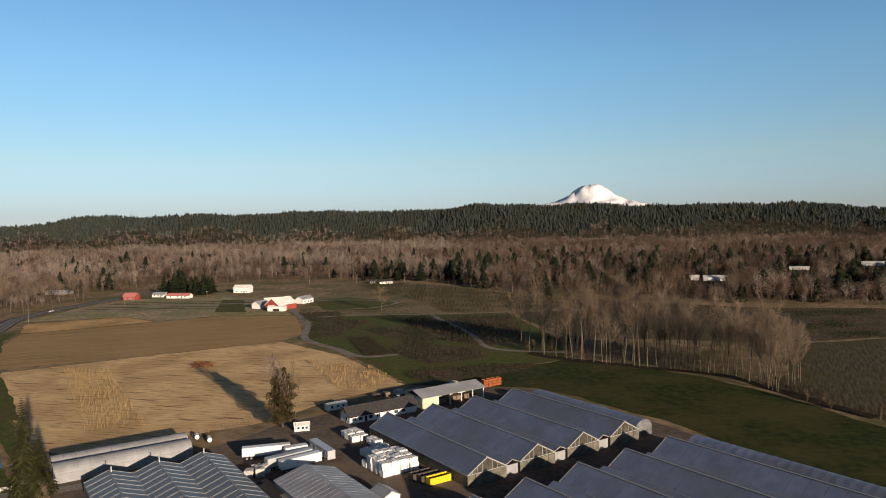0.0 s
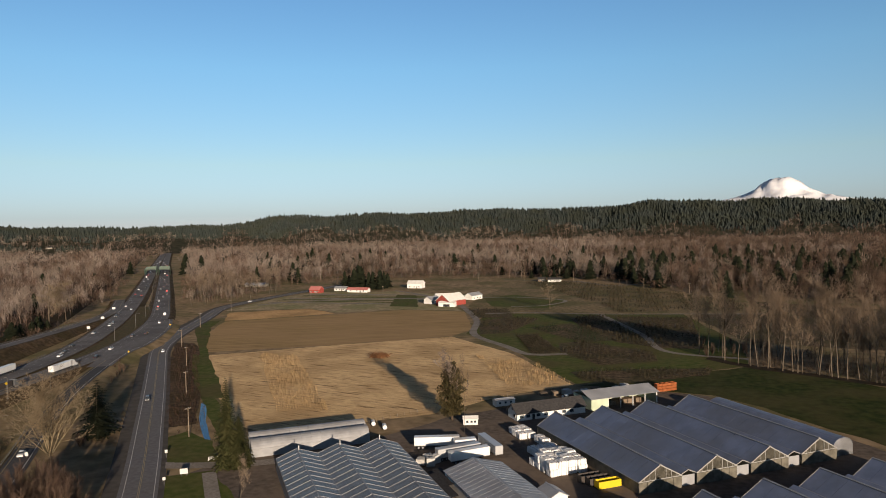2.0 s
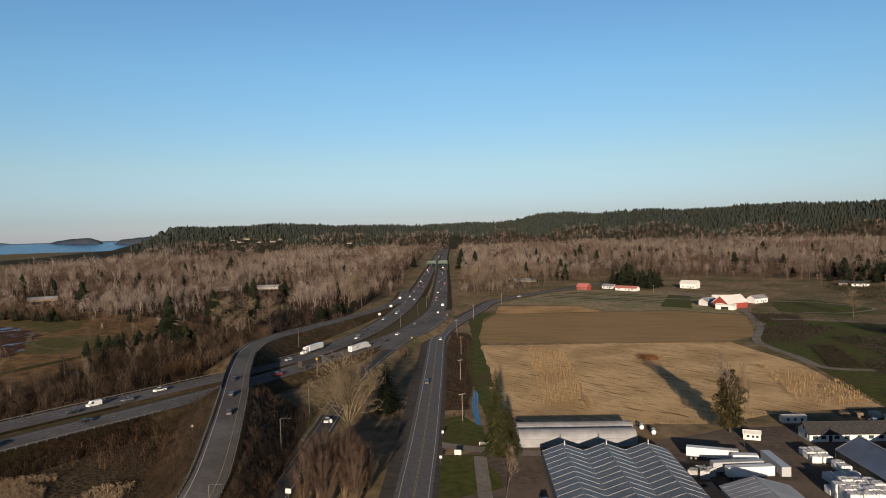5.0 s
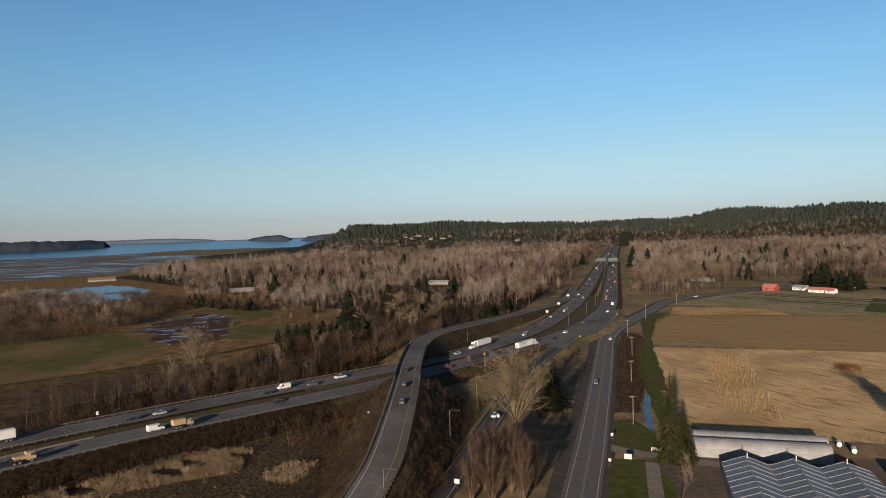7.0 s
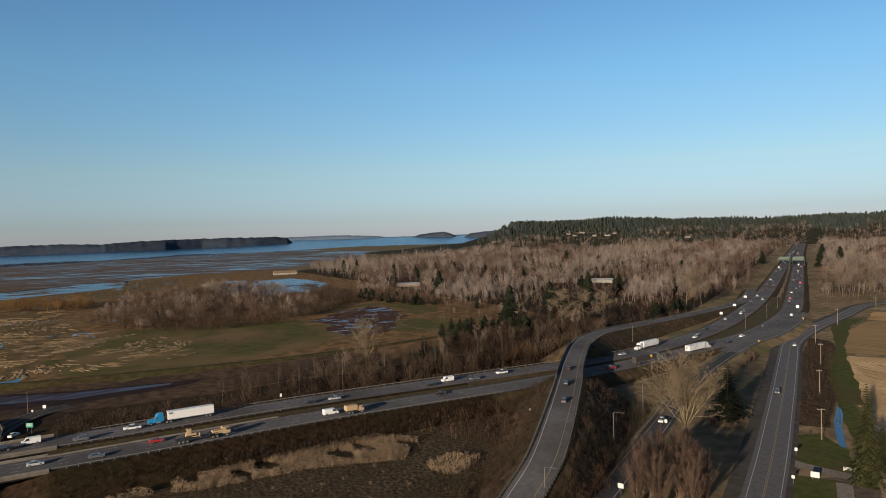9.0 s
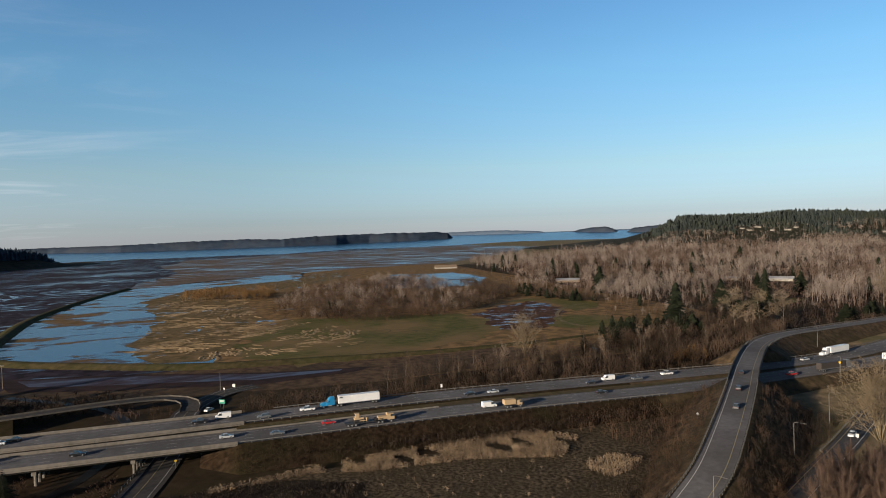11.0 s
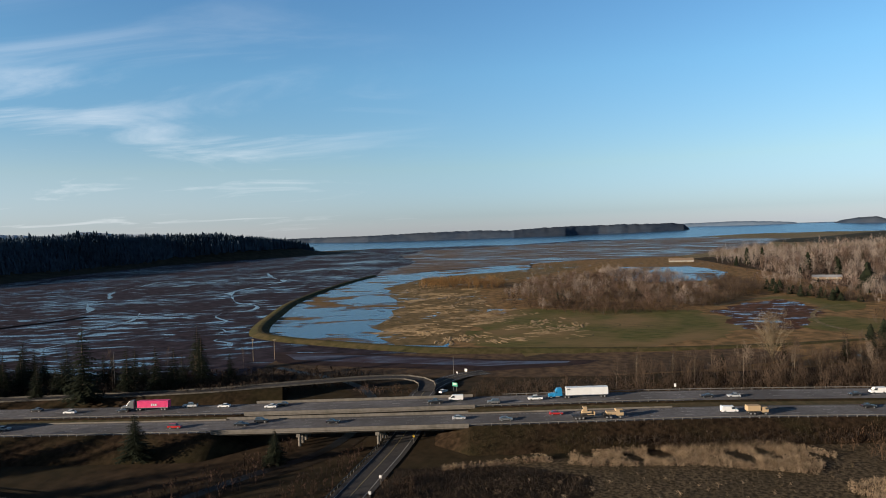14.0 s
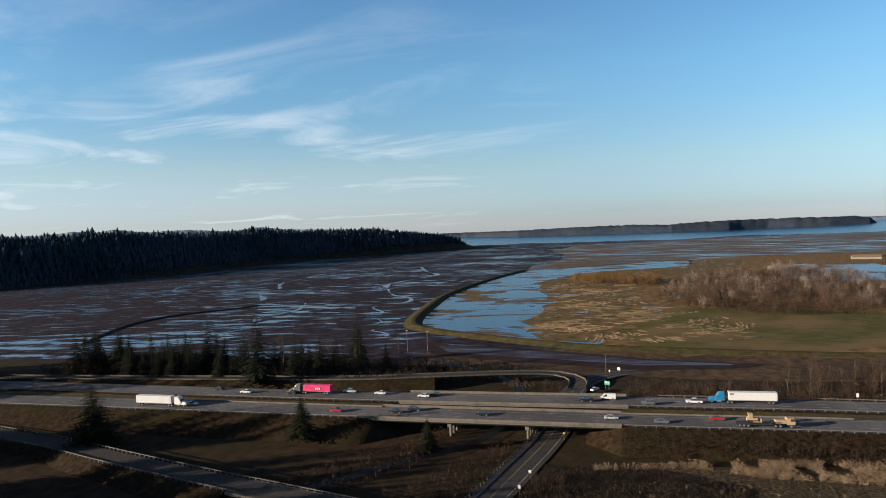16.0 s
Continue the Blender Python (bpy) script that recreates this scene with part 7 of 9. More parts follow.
gabled("porch_roof", "small grey metal canopy", "canopy", YARD @ pose(83.5, 152.6, 0, 0, 0, 90), 6.5, 5.0, 3.6, 4.8, M_white, M_metal, 0.3)
gabled("utility_shed", "small white shed under the tall tree", "shed", YARD @ pose(91.6, 227.6, 0, 0, 0, -20), 5.2, 3.0, 2.2, 2.9, M_white, M_trim, 0.25, [("s", -1.2, 0.9, 0.8, 0.8), ("s", 0.3, 0.9, 0.8, 0.8), ("s", 1.6, 0.9, 0.8, 0.8)])
gabled("site_hut", "small white hut with a flat grey roof", "shed", YARD @ pose(113.6, 246.4, 0), 8.2, 3.4, 2.4, 2.7, M_white, M_metal, 0.2, [("s", -2.4, 1.0, 0.9, 0.8), ("s", 0.0, 1.0, 0.9, 0.8), ("s", 2.4, 1.0, 0.9, 0.8)])

# far farm and houses
gabled("barn", "red and white farm barn with a pale roof", "barn", pose(-144, 600, 0, 0, 0, 64), 24, 15, 5.2, 10.5, M_red, M_white, 0.8, [], [("w", 0, 0.1, 5.5, 3.6)])
gabled("barn_annex", "white annex in front of the red barn", "barn", pose(-144.5, 588, 0, 0, 0, -6), 15, 5.5, 3.6, 4.6, M_white, M_white, 0.4, [], [("s", 0, 0.1, 6, 2.2)])
for x, y, L, W, e, r, turn, wall, roof, label in (
        (-165, 612, 13, 9, 4, 6.6, 64, M_white, M_metal, "grey-roofed white farm shed"), (-156, 634, 22, 10, 4.5, 7, 20, M_white, M_white, "white metal farm shed"), (-133, 648, 16, 9, 4.2, 6.6, 64, M_white, M_metal, "plain white farm shed with grey roof"),
        (-225, 764, 18, 11, 5.5, 8.5, -6, M_white, M_white, "white metal barn beside the woods"), (-324, 706, 13, 9, 4, 7, -8, M_red, M_pink_roof, "small red barn with a red roof"), (-304, 730, 14, 8, 3, 5, -8, M_white, M_metal, "low white house with grey roof"),
        (-277, 714, 25, 8, 3, 5, -8, M_white, M_pink_roof, "long white house with a reddish roof"), (-297, 772, 13, 9, 6, 9.5, 10, M_white, M_shingle, "two-storey white farmhouse with dark roof"), (-441, 782, 28, 9, 3, 4.6, -4, M_barnwall, M_metal, "long white house in a clearing"),
        (-72, 846, 16, 9, 3, 5, 10, M_white, M_shingle, "white house by the woods"), (-88, 850, 9, 7, 3, 5, 10, M_wood, M_shingle, "small brown house by the woods"), (-701, 575, 26, 11, 3.2, 5.2, 40, M_barnwall, M_metal, "grey-roofed house among bare trees"),
        (320, 806, 26, 12, 4, 6, -20, M_white, M_white, "white-roofed house among bare trees"), (296, 818, 18, 10, 4, 6, -20, M_white, M_white, "white-roofed shed among bare trees"), (492, 945, 24, 9, 3.5, 5, -30, M_white, M_white, "white-roofed house among bare trees"), (632, 1006, 30, 10, 4, 6, -30, M_white, M_white, "white-roofed house among bare trees"),
        (-1286, 302, 42, 12, 3.4, 7, 85, M_barnwall, M_wood, "long white barn beyond the lagoon"), (-840, 362, 30, 12, 3, 5, 70, M_wood, M_metal, "grey-roofed building in the grove"), (-744, 538, 16, 9, 3, 4.6, 60, M_wood, M_metal, "grey-roofed house in the grove")):
    big = "barn" if "barn" in label or "shed" in label else "house"
    gabled(big, label, big, pose(x, y, 0, 0, 0, turn), L, W, e, r, wall, roof, 0.6, [("s", q * L, 1.1, 1.5, 1.2) for q in (-0.32, 0.0, 0.32)], [("s", 0.17 * L, 0.1, 1.2, 2.1)])

# houses on the slope above the woods
for a, d, L, turn in HOUSE_SITES:
    x, y = polar(a, d)
    z = float(HILL_SE.z([x], [y])[0])
    gabled("house", "pale house among trees on the far slope", "house", pose(x, y, z - 1.5, 0, 0, turn), L * 0.8, 9, 4.5, 7.5, M_barnwall, M_shingle, 0.6, [("s", q * L, 1.6, 2.0, 1.5) for q in (-0.3, 0.0, 0.3)], group="houses on the slope")

# ---- vehicles ----
def paint(name, c, rough=0.3):
    return plain(name, c, rough, 0.0, 0.05, 1.0, 0.5)


PAINT = {"white": paint("white_car_paint", (0.75, 0.75, 0.74)), "black": paint("black_car_paint", (0.015, 0.015, 0.017)), "grey": paint("grey_car_paint", (0.12, 0.125, 0.13)), "silver": paint("silver_car_paint", (0.42, 0.43, 0.44)),
         "red": paint("red_car_paint", (0.4, 0.02, 0.02)), "blue": paint("blue_truck_paint", (0.02, 0.2, 0.42)), "tan": paint("desert_tan_paint", (0.42, 0.3, 0.17), 0.8), "pink": paint("pink_container_paint", (0.7, 0.03, 0.16), 0.5),
         "yellow": paint("yellow_steel_paint", (0.7, 0.48, 0.01), 0.5), "brown": paint("dark_trailer_paint", (0.045, 0.035, 0.03), 0.6)}
M_lampred = plain("red_lamp_lens", (0.3, 0.01, 0.01), 0.2)
M_lampwhite = plain("clear_lamp_lens", (0.7, 0.7, 0.68), 0.15)


def wheel(parent, x, y, r=0.34, w=0.24):
    m = pose(x, y, r, 90, 0, 0)
    ty = part("tyre", cyl_bm(r, r, w, 0, 0, -w / 2, 12, None, m), M_tyre, parent)
    part("rim", cyl_bm(r * 0.55, r * 0.55, w + 0.03, 0, 0, -w / 2 - 0.015, 10, None, m), M_bar, ty)


def shell_bm(side, half, tuck=0.86):
    """A body from a side outline (x, z): swept across y, its upper part drawn in."""
    bm = bmesh.new()
    top = max(z for x, z in side)
    low = min(z for x, z in side)
    rows = []
    for y in (-1, -0.92, 0.92, 1):
        row = []
        for x, z in side:
            k = 1 - (1 - tuck) * max(0, (z - low) / (top - low) - 0.45) / 0.55
            e = 0.06 if abs(y) == 1 else 0.0
            row.append(bm.verts.new((x * (1 - e * 0.4), y * half * k, z - (e if z > low + 0.1 else -e * 0.3))))
        rows.append(row)
    n = len(side)
    for a, b in zip(rows, rows[1:]):
        for i in range(n):
            j = (i + 1) % n
            bm.faces.new((a[i], a[j], b[j], b[i]))
    bm.faces.new(rows[0][::-1]), bm.faces.new(rows[-1])
    bmesh.ops.recalc_face_normals(bm, faces=bm.faces[:])
    return bm


OUTLINE = {"sedan": ([(-2.3, 0.3), (2.3, 0.3), (2.35, 0.62), (2.2, 0.8), (1.1, 0.92), (-1.75, 0.98), (-2.3, 0.92)], [(1.05, 0.9), (0.25, 1.42), (-1.0, 1.44), (-1.8, 0.95)]),
           "suv": ([(-2.3, 0.35), (2.3, 0.35), (2.35, 0.75), (2.2, 0.98), (1.15, 1.08), (-2.25, 1.12), (-2.32, 0.8)], [(1.1, 1.05), (0.45, 1.68), (-1.9, 1.7), (-2.25, 1.08)]),
           "pickup": ([(-2.9, 0.45), (2.7, 0.45), (2.75, 0.9), (2.6, 1.1), (1.3, 1.15), (-2.9, 1.15)], [(1.3, 1.12), (0.6, 1.85), (-0.9, 1.87), (-1.15, 1.12)]),
           "van": ([(-2.8, 0.4), (2.8, 0.4), (2.85, 0.9), (2.7, 1.15), (2.0, 1.3), (1.3, 2.25), (-2.75, 2.3), (-2.85, 1.9)], [(2.02, 1.28), (1.36, 2.12), (0.5, 2.14), (0.5, 1.3)])}


def car(shape, colour, label):
    ob = thing(shape if shape != "sedan" else "car", label, "car" if shape in ("sedan", "suv") else shape, None, "cars on the roads")
    body, cabin = OUTLINE[shape]
    w = 0.9 if shape in ("sedan", "suv") else 1.0
    b = part("body", shell_bm(body, w, 0.96), PAINT[colour], ob)
    part("window_band", shell_bm(cabin, w * (0.93 if shape != "van" else 1.01), 0.84 if shape != "van" else 1.0), M_window, ob)
    if shape != "van":
        xs = [x for x, z in cabin]
        part("roof_panel", box_bm((xs[1] - xs[2]) * 1.02, w * 1.52, 0.06, (xs[1] + xs[2]) / 2, 0, max(z for x, z in cabin) - 0.01, 0.02), PAINT[colour], ob)
    L = max(x for x, z in body)
    for s in (-1, 1):
        part("headlamp", box_bm(0.1, 0.34, 0.16, L - 0.04, s * w * 0.7, 0.66, 0.02), M_lampwhite, ob)
        part("tail_lamp", box_bm(0.08, 0.24, 0.2, min(x for x, z in body) - 0.01, s * w * 0.75, 0.72, 0.02), M_lampred, ob)
        for x in (-0.6 * L, 0.62 * L):
            wheel(ob, x, s * (w - 0.1), 0.34 if shape == "sedan" else 0.4)
    if shape == "pickup":
        part("cargo_bed", box_bm(1.5, 1.6, 0.06, -2.0, 0, 1.13), M_chassis, ob)
    return ob


def trailer_parts(ob, x0, L, colour, lift=1.1, h=2.9, ribs=False, skirt=True):
    box = part("cargo_box", box_bm(L, 2.55, h, x0 + L / 2, 0, lift, 0.05), PAINT[colour], ob)
    n = 13 if not ribs else 26
    for s in (-1, 1):
        bm = bmesh.new()
        for i in range(n):
            box_bm(0.05 if not ribs else 0.2, 0.04, h - 0.2, x0 + L * (i + 0.5) / n, s * 1.285, lift + 0.1, 0, bm)
        tagged(part("side_rib", bm, PAINT[colour], box), kind="stuff")
        part("bottom_rail", box_bm(L, 0.06, 0.16, x0 + L / 2, s * 1.27, lift - 0.05), M_bar, ob)
        for x in (x0 + 1.4, x0 + 2.7):
            wheel(ob, x, s * 1.0, 0.5, 0.5)
        part("landing_leg", box_bm(0.14, 0.14, lift, x0 + L - 3.0, s * 0.8, 0), M_chassis, ob)
    part("rear_door", box_bm(0.06, 2.35, h - 0.25, x0 - 0.02, 0, lift + 0.1), PAINT[colour], ob)
    part("chassis", box_bm(L * 0.9, 1.0, 0.3, x0 + L / 2, 0, lift - 0.32), M_chassis, ob)
    return box


def tractor_parts(ob, x0, colour, sleeper=True):
    """A long-nosed tractor unit; x0: the back of its cab."""
    part("cab", shell_bm([(x0, 1.0), (x0 + 2.9, 1.0), (x0 + 2.9, 2.1), (x0 + 2.3, 3.0), (x0 + 1.6, 3.85), (x0 + 0.1, 3.95)], 1.22, 0.92), PAINT[colour], ob)
    part("hood", shell_bm([(x0 + 2.85, 0.75), (x0 + 5.0, 0.75), (x0 + 5.1, 1.4), (x0 + 4.7, 1.8), (x0 + 2.85, 2.1)], 1.1, 0.8), PAINT[colour], ob)
    part("windscreen", shell_bm([(x0 + 2.92, 2.12), (x0 + 2.42, 2.9), (x0 + 1.9, 2.92), (x0 + 1.9, 2.12)], 1.2, 0.97), M_window, ob)
    part("frame", box_bm(8.2, 0.9, 0.3, x0 + 0.9, 0, 0.62), M_chassis, ob)
    part("bumper", box_bm(0.25, 2.3, 0.45, x0 + 5.1, 0, 0.45, 0.05), M_bar, ob)
    for s in (-1, 1):
        wheel(ob, x0 + 4.1, s * 1.02, 0.5, 0.32)
        for x in (x0 - 1.3, x0 - 2.6):
            wheel(ob, x, s * 0.98, 0.5, 0.55)
        part("exhaust_pipe", cyl_bm(0.09, 0.09, 2.6, x0 - 0.15, s * 1.0, 1.4, 8), M_bar, ob)
        part("fuel_tank", cyl_bm(0.32, 0.32, 1.5, 0, 0, -0.75, 10, None, pose(x0 + 1.6, s * 0.95, 0.8, 0, 90, 0)), M_bar, ob)


def semi(cab, box, label, L=16.15, ribs=False, h=2.9):
    ob = thing("semi_truck", label, "truck", None, "trucks on the freeway")
    b = trailer_parts(ob, -L / 2 - 2, L, box, 1.15, h, ribs)
    tractor_parts(ob, L / 2 - 0.4, cab)
    return ob, b


def nearest(c, y, off):
    k = int(np.abs(c[:, 1] - y).argmin())
    k = min(max(k, 1), len(c) - 2)
    q = (y - c[k, 1]) / (c[k + 1, 1] - c[k, 1] + 1e-9)
    p = c[k] + (c[k + 1] - c[k]) * np.clip(q, -1, 1)
    d = c[k + 1] - c[k - 1]
    d /= np.linalg.norm(d)
    return Vector((p[0] + d[1] * off, p[1] - d[0] * off, p[2] + 0.02)), d


def drive(ob, c, y, off, back=False):
    """The pose of a vehicle on a road, heading along it or back."""
    p, d = nearest(c, y, off)
    a = math.degrees(math.atan2(d[1], d[0])) + (180 if back else 0)
    tilt = -math.degrees(math.asin(d[2])) * (-1 if back else 1)
    return pose(p.x, p.y, p.z, 0, tilt, a)


KIND = {}


def kind_of(shape, colour):
    if (shape, colour) not in KIND:
        KIND[shape, colour] = car(shape, colour, {"sedan": "%s sedan car on the road", "suv": "%s sport utility car on the road", "pickup": "%s pickup truck on the road", "van": "%s high-roofed delivery van on the road"}[shape] % colour)
        KIND[shape, colour].matrix_world = pose(0, -900, 0)
        return KIND[shape, colour], True
    return KIND[shape, colour], False


def park(shape, colour, m):
    ob, first = kind_of(shape, colour)
    if first:
        ob.matrix_world = m
        return ob
    return copy_thing(ob, m)


TRAFFIC = [(I5_N, False, [("sedan", "black", -189, 3.6), ("sedan", "white", -173, -0.6), ("sedan", "black", -152, 0), ("pickup", "silver", -128, 5), ("sedan", "white", -114, 3.5), ("sedan", "white", -95, 0.7), ("sedan", "black", -91, 3.4),
                          ("pickup", "black", -32, -0.8), ("van", "white", -24, 2.6), ("suv", "grey", -10, -3.8), ("pickup", "white", 6, -0.6), ("sedan", "black", 70, -3.6), ("sedan", "silver", 80, -3.6), ("sedan", "black", 124, -3.6), ("van", "white", 134, -0.4),
                          ("sedan", "grey", 146, -3.8), ("pickup", "white", 163, -0.4), ("sedan", "silver", 244, 0.2), ("suv", "white", 318, -3), ("sedan", "grey", 331, 0), ("sedan", "black", 352, 3)]),
           (I5_S, True, [("sedan", "silver", -183, 0.9), ("suv", "red", -120, -1.2), ("sedan", "black", -97, 0), ("suv", "black", -91, 3.6), ("sedan", "black", -65, 0.2), ("sedan", "silver", -21, 0.6), ("sedan", "grey", -5, -2.4), ("sedan", "red", 13, 3), ("van", "white", 72, -0.5),
                         ("sedan", "black", 121, 3.4), ("pickup", "red", 214, -2.8), ("suv", "black", 319, -3.4), ("sedan", "white", 345, 0.4), ("sedan", "grey", 392, 3)]),
           (FLY, False, [("sedan", "black", 179, -1.0), ("suv", "black", 161, -0.5), ("sedan", "grey", 145, 0.4)]), (RAMP, True, [("sedan", "white", 178, -0.4)]), (COUNTY, True, [("suv", "grey", 251, -2.2), ("sedan", "white", 352, 2), ("sedan", "black", 430, -2), ("sedan", "white", 610, 2)])]
for c, back, rows in TRAFFIC:
    for shape, colour, y, off in rows:
        park(shape, colour, drive(None, c, y, off, back))
far = random.Random(12)
for c, back in ((I5_N, False), (I5_S, True)):
    y = 400.0
    while y < 1380:
        park(far.choice(("sedan", "sedan", "suv", "pickup", "van")), far.choice(("white", "white", "silver", "grey", "black", "black", "red")), drive(None, c, y, far.choice((-3.9, -0.4, 3.2)), back))
        y += far.uniform(12, 52) + (y - 400) * 0.01
park("sedan", "white", pose(-297, -33, 0.85, 0, 0, 150))

pink, box = semi("grey", "pink", "grey semi truck with a pink shipping container", 12.2, True, 2.6)
pink.matrix_world = drive(None, I5_N, -143, 2.2, False)
for x, w in ((-3.3, 0.5), (-2.5, 0.5), (-1.7, 0.5)):
    part("marking_bar", box_bm(w, 0.03, 0.8, x, -1.31 - 0.08, 1.9), M_trim, pink, "white marking on the container")
    part("marking_bar", box_bm(w, 0.03, 0.8, x, 1.31 + 0.08, 1.9), M_trim, pink, "white marking on the container")
blue, box = semi("blue", "white", "blue semi truck with a white box trailer")
blue.matrix_world = drive(None, I5_N, 24, 1.4, False)
part("marking_bar", box_bm(1.2, 0.03, 0.5, 5.0, -1.33, 3.2), PAINT["grey"], blue)
part("marking_bar", box_bm(1.2, 0.03, 0.5, 5.0, 1.33, 3.2), PAINT["grey"], blue)
wsemi, box = semi("white", "white", "white semi truck with a white box trailer")
wsemi.matrix_world = drive(None, I5_N, 272, 3.6, False)
w2 = copy_thing(wsemi, drive(None, I5_S, -196, -1.5, True))
w2["label"] = "white semi truck heading along the near carriageway"
dk, box = semi("grey", "brown", "semi truck with a dark open trailer")
dk.matrix_world = drive(None, I5_S, 240, -3.4, True)
copy_thing(wsemi, drive(None, I5_S, 286, -3.4, True))

tanbox = thing("box_truck", "sand-coloured military cargo truck", "truck", drive(None, I5_S, 80, -3.6, True))
part("cargo_cover", box_bm(4.6, 2.4, 1.9, -1.2, 0, 1.3, 0.15), PAINT["tan"], tanbox)
part("cab", shell_bm([(1.5, 0.9), (3.6, 0.9), (3.7, 1.8), (3.3, 2.7), (1.5, 2.75)], 1.15, 0.9), PAINT["tan"], tanbox)
part("windscreen", shell_bm([(3.72, 1.85), (3.4, 2.55), (2.6, 2.55), (2.6, 1.85)], 1.13, 0.96), M_window, tanbox)
part("frame", box_bm(7.0, 1.0, 0.4, 0.2, 0, 0.8), M_chassis, tanbox)
for s in (-1, 1):
    for x in (-2.4, -1.1, 2.7):
        wheel(tanbox, x, s * 1.0, 0.55, 0.4)
low = thing("heavy_hauler", "sand-coloured tractor with a low flatbed trailer", "truck", drive(None, I5_S, 27, -3.4, True))
part("flatbed", box_bm(11.0, 2.9, 0.35, -4.2, 0, 0.9, 0.05), M_chassis, low)
part("gooseneck", box_bm(3.0, 2.2, 0.4, 2.4, 0, 1.4, 0.05), M_chassis, low)
part("cab", shell_bm([(5.4, 1.0), (7.9, 1.0), (8.0, 2.0), (7.6, 3.0), (5.4, 3.1)], 1.25, 0.9), PAINT["tan"], low)
part("windscreen", shell_bm([(8.02, 2.05), (7.7, 2.85), (6.6, 2.85), (6.6, 2.05)], 1.23, 0.96), M_window, low)
part("engine_deck", box_bm(3.4, 2.2, 1.0, 3.7, 0, 1.3, 0.1), PAINT["tan"], low)
for s in (-1, 1):
    for x in (-8.6, -7.3, -6.0, 2.0, 3.4, 6.6):
        wheel(low, x, s * 1.1, 0.55, 0.5)
m = low.matrix_world
dozer = thing("bulldozer", "sand-coloured bulldozer on a flatbed trailer", "bulldozer", m @ pose(-4.6, 0, 1.26))
part("hull", box_bm(3.4, 1.6, 1.0, 0, 0, 0.5, 0.12), PAINT["tan"], dozer)
part("cab", box_bm(1.5, 1.5, 1.5, -0.6, 0, 1.45, 0.1), PAINT["tan"], dozer)
part("window", box_bm(1.54, 1.3, 0.7, -0.6, 0, 2.0), M_window, dozer)
part("blade", box_bm(0.25, 3.0, 1.2, 2.5, 0, 0.2, 0.05), PAINT["tan"], dozer)
for s in (-1, 1):
    part("track", box_bm(4.0, 0.55, 0.95, 0, s * 1.1, 0, 0.3), M_tyre, dozer)
    part("push_arm", box_bm(2.6, 0.2, 0.25, 1.3, s * 1.4, 0.45), PAINT["tan"], dozer)


# parked trailers, bales and other goods in the nursery yard
def parked_trailer(a, b, turn, colour, label, L=14.6):
    ob = thing("box_trailer", label, "trailer", YARD @ pose(a, b, 0.1, 0, 0, turn), "parked trailers")
    trailer_parts(ob, -L / 2, L, colour, 1.1, 2.7)
    return ob


parked_trailer(71.6, 207.4, -19, "white", "white box trailer parked in the yard")
parked_trailer(86.0, 197.5, -91, "silver", "pale box trailer with a dark roof edge")
parked_trailer(74.6, 196.0, 4, "silver", "grey box trailer parked beside another")
parked_trailer(76.5, 191.8, 4, "white", "white box trailer parked beside another", 13)
parked_trailer(79.0, 201.5, -8, "white", "short white trailer behind the others", 7)
bg = random.Random(4)


def bale(a, b, z, w, d, h, turn):
    ob = thing("wrapped_bale", "white plastic-wrapped bale of nursery goods", "bale", YARD @ pose(a, b, z + 0.1, 0, 0, turn), "wrapped bales")
    bm = bmesh.new()
    r = bmesh.ops.create_grid(bm, x_segments=5, y_segments=4, size=0.5)
    bm.free()
    bm = box_bm(w, d, h, 0, 0, 0, 0.22)
    bmesh.ops.subdivide_edges(bm, edges=bm.edges[:], cuts=2, use_grid_fill=True)
    for v in bm.verts:
        q = noise.noise_vector(v.co * 0.9 + Vector((a, b, z))) * 0.16
        v.co += Vector((q.x, q.y, q.z if v.co.z > 0.3 else 0))
    part("wrap", bm, M_wrap, ob)
    for x in (-w * 0.25, w * 0.25):
        part("strap", box_bm(0.06, d + 0.12, h + 0.05, x, 0, 0.02), M_bar, ob)


for a0, b0, na, nb, layers in ((101.0, 205.0, 2, 3, 1), (93.5, 171, 4, 4, 2), (97.5, 184, 3, 3, 1), (104.5, 196, 1, 2, 1)):
    for i in range(na):
        for j in range(nb):
            for k in range(layers if not (layers == 2 and i == 0 and j == 3) else 1):
                bale(a0 + i * 3.1 + bg.uniform(-0.2, 0.2), b0 + j * 3.2 + bg.uniform(-0.2, 0.2), k * 2.0, 2.9, 2.9, bg.uniform(1.9, 2.3), bg.uniform(-5, 5))
for k, (c, y) in enumerate((("yellow", 0.0), ("brown", 2.9), ("brown", 5.6))):
    ob = thing("skip_container", "%s open-topped steel skip in the yard" % ("yellow" if k == 0 else "dark"), "skip", YARD @ pose(103.2 - k, 157.6 + y, 0.1, 0, 0, 0))
    for s in (-1, 1):
        part("side_panel", box_bm(7.0, 0.12, 1.9, 0, s * 1.15, 0.2), PAINT[c], ob)
        part("end_panel", box_bm(0.12, 2.3, 1.9, s * 3.45, 0, 0.2), PAINT[c], ob)
    part("floor_plate", box_bm(7.0, 2.3, 0.2, 0, 0, 0.0), M_chassis, ob)
    for x in (-2, 0, 2):
        part("side_post", box_bm(0.15, 2.55, 1.8, x, 0, 0.15), PAINT[c] if k == 0 else M_chassis, ob) if k else None
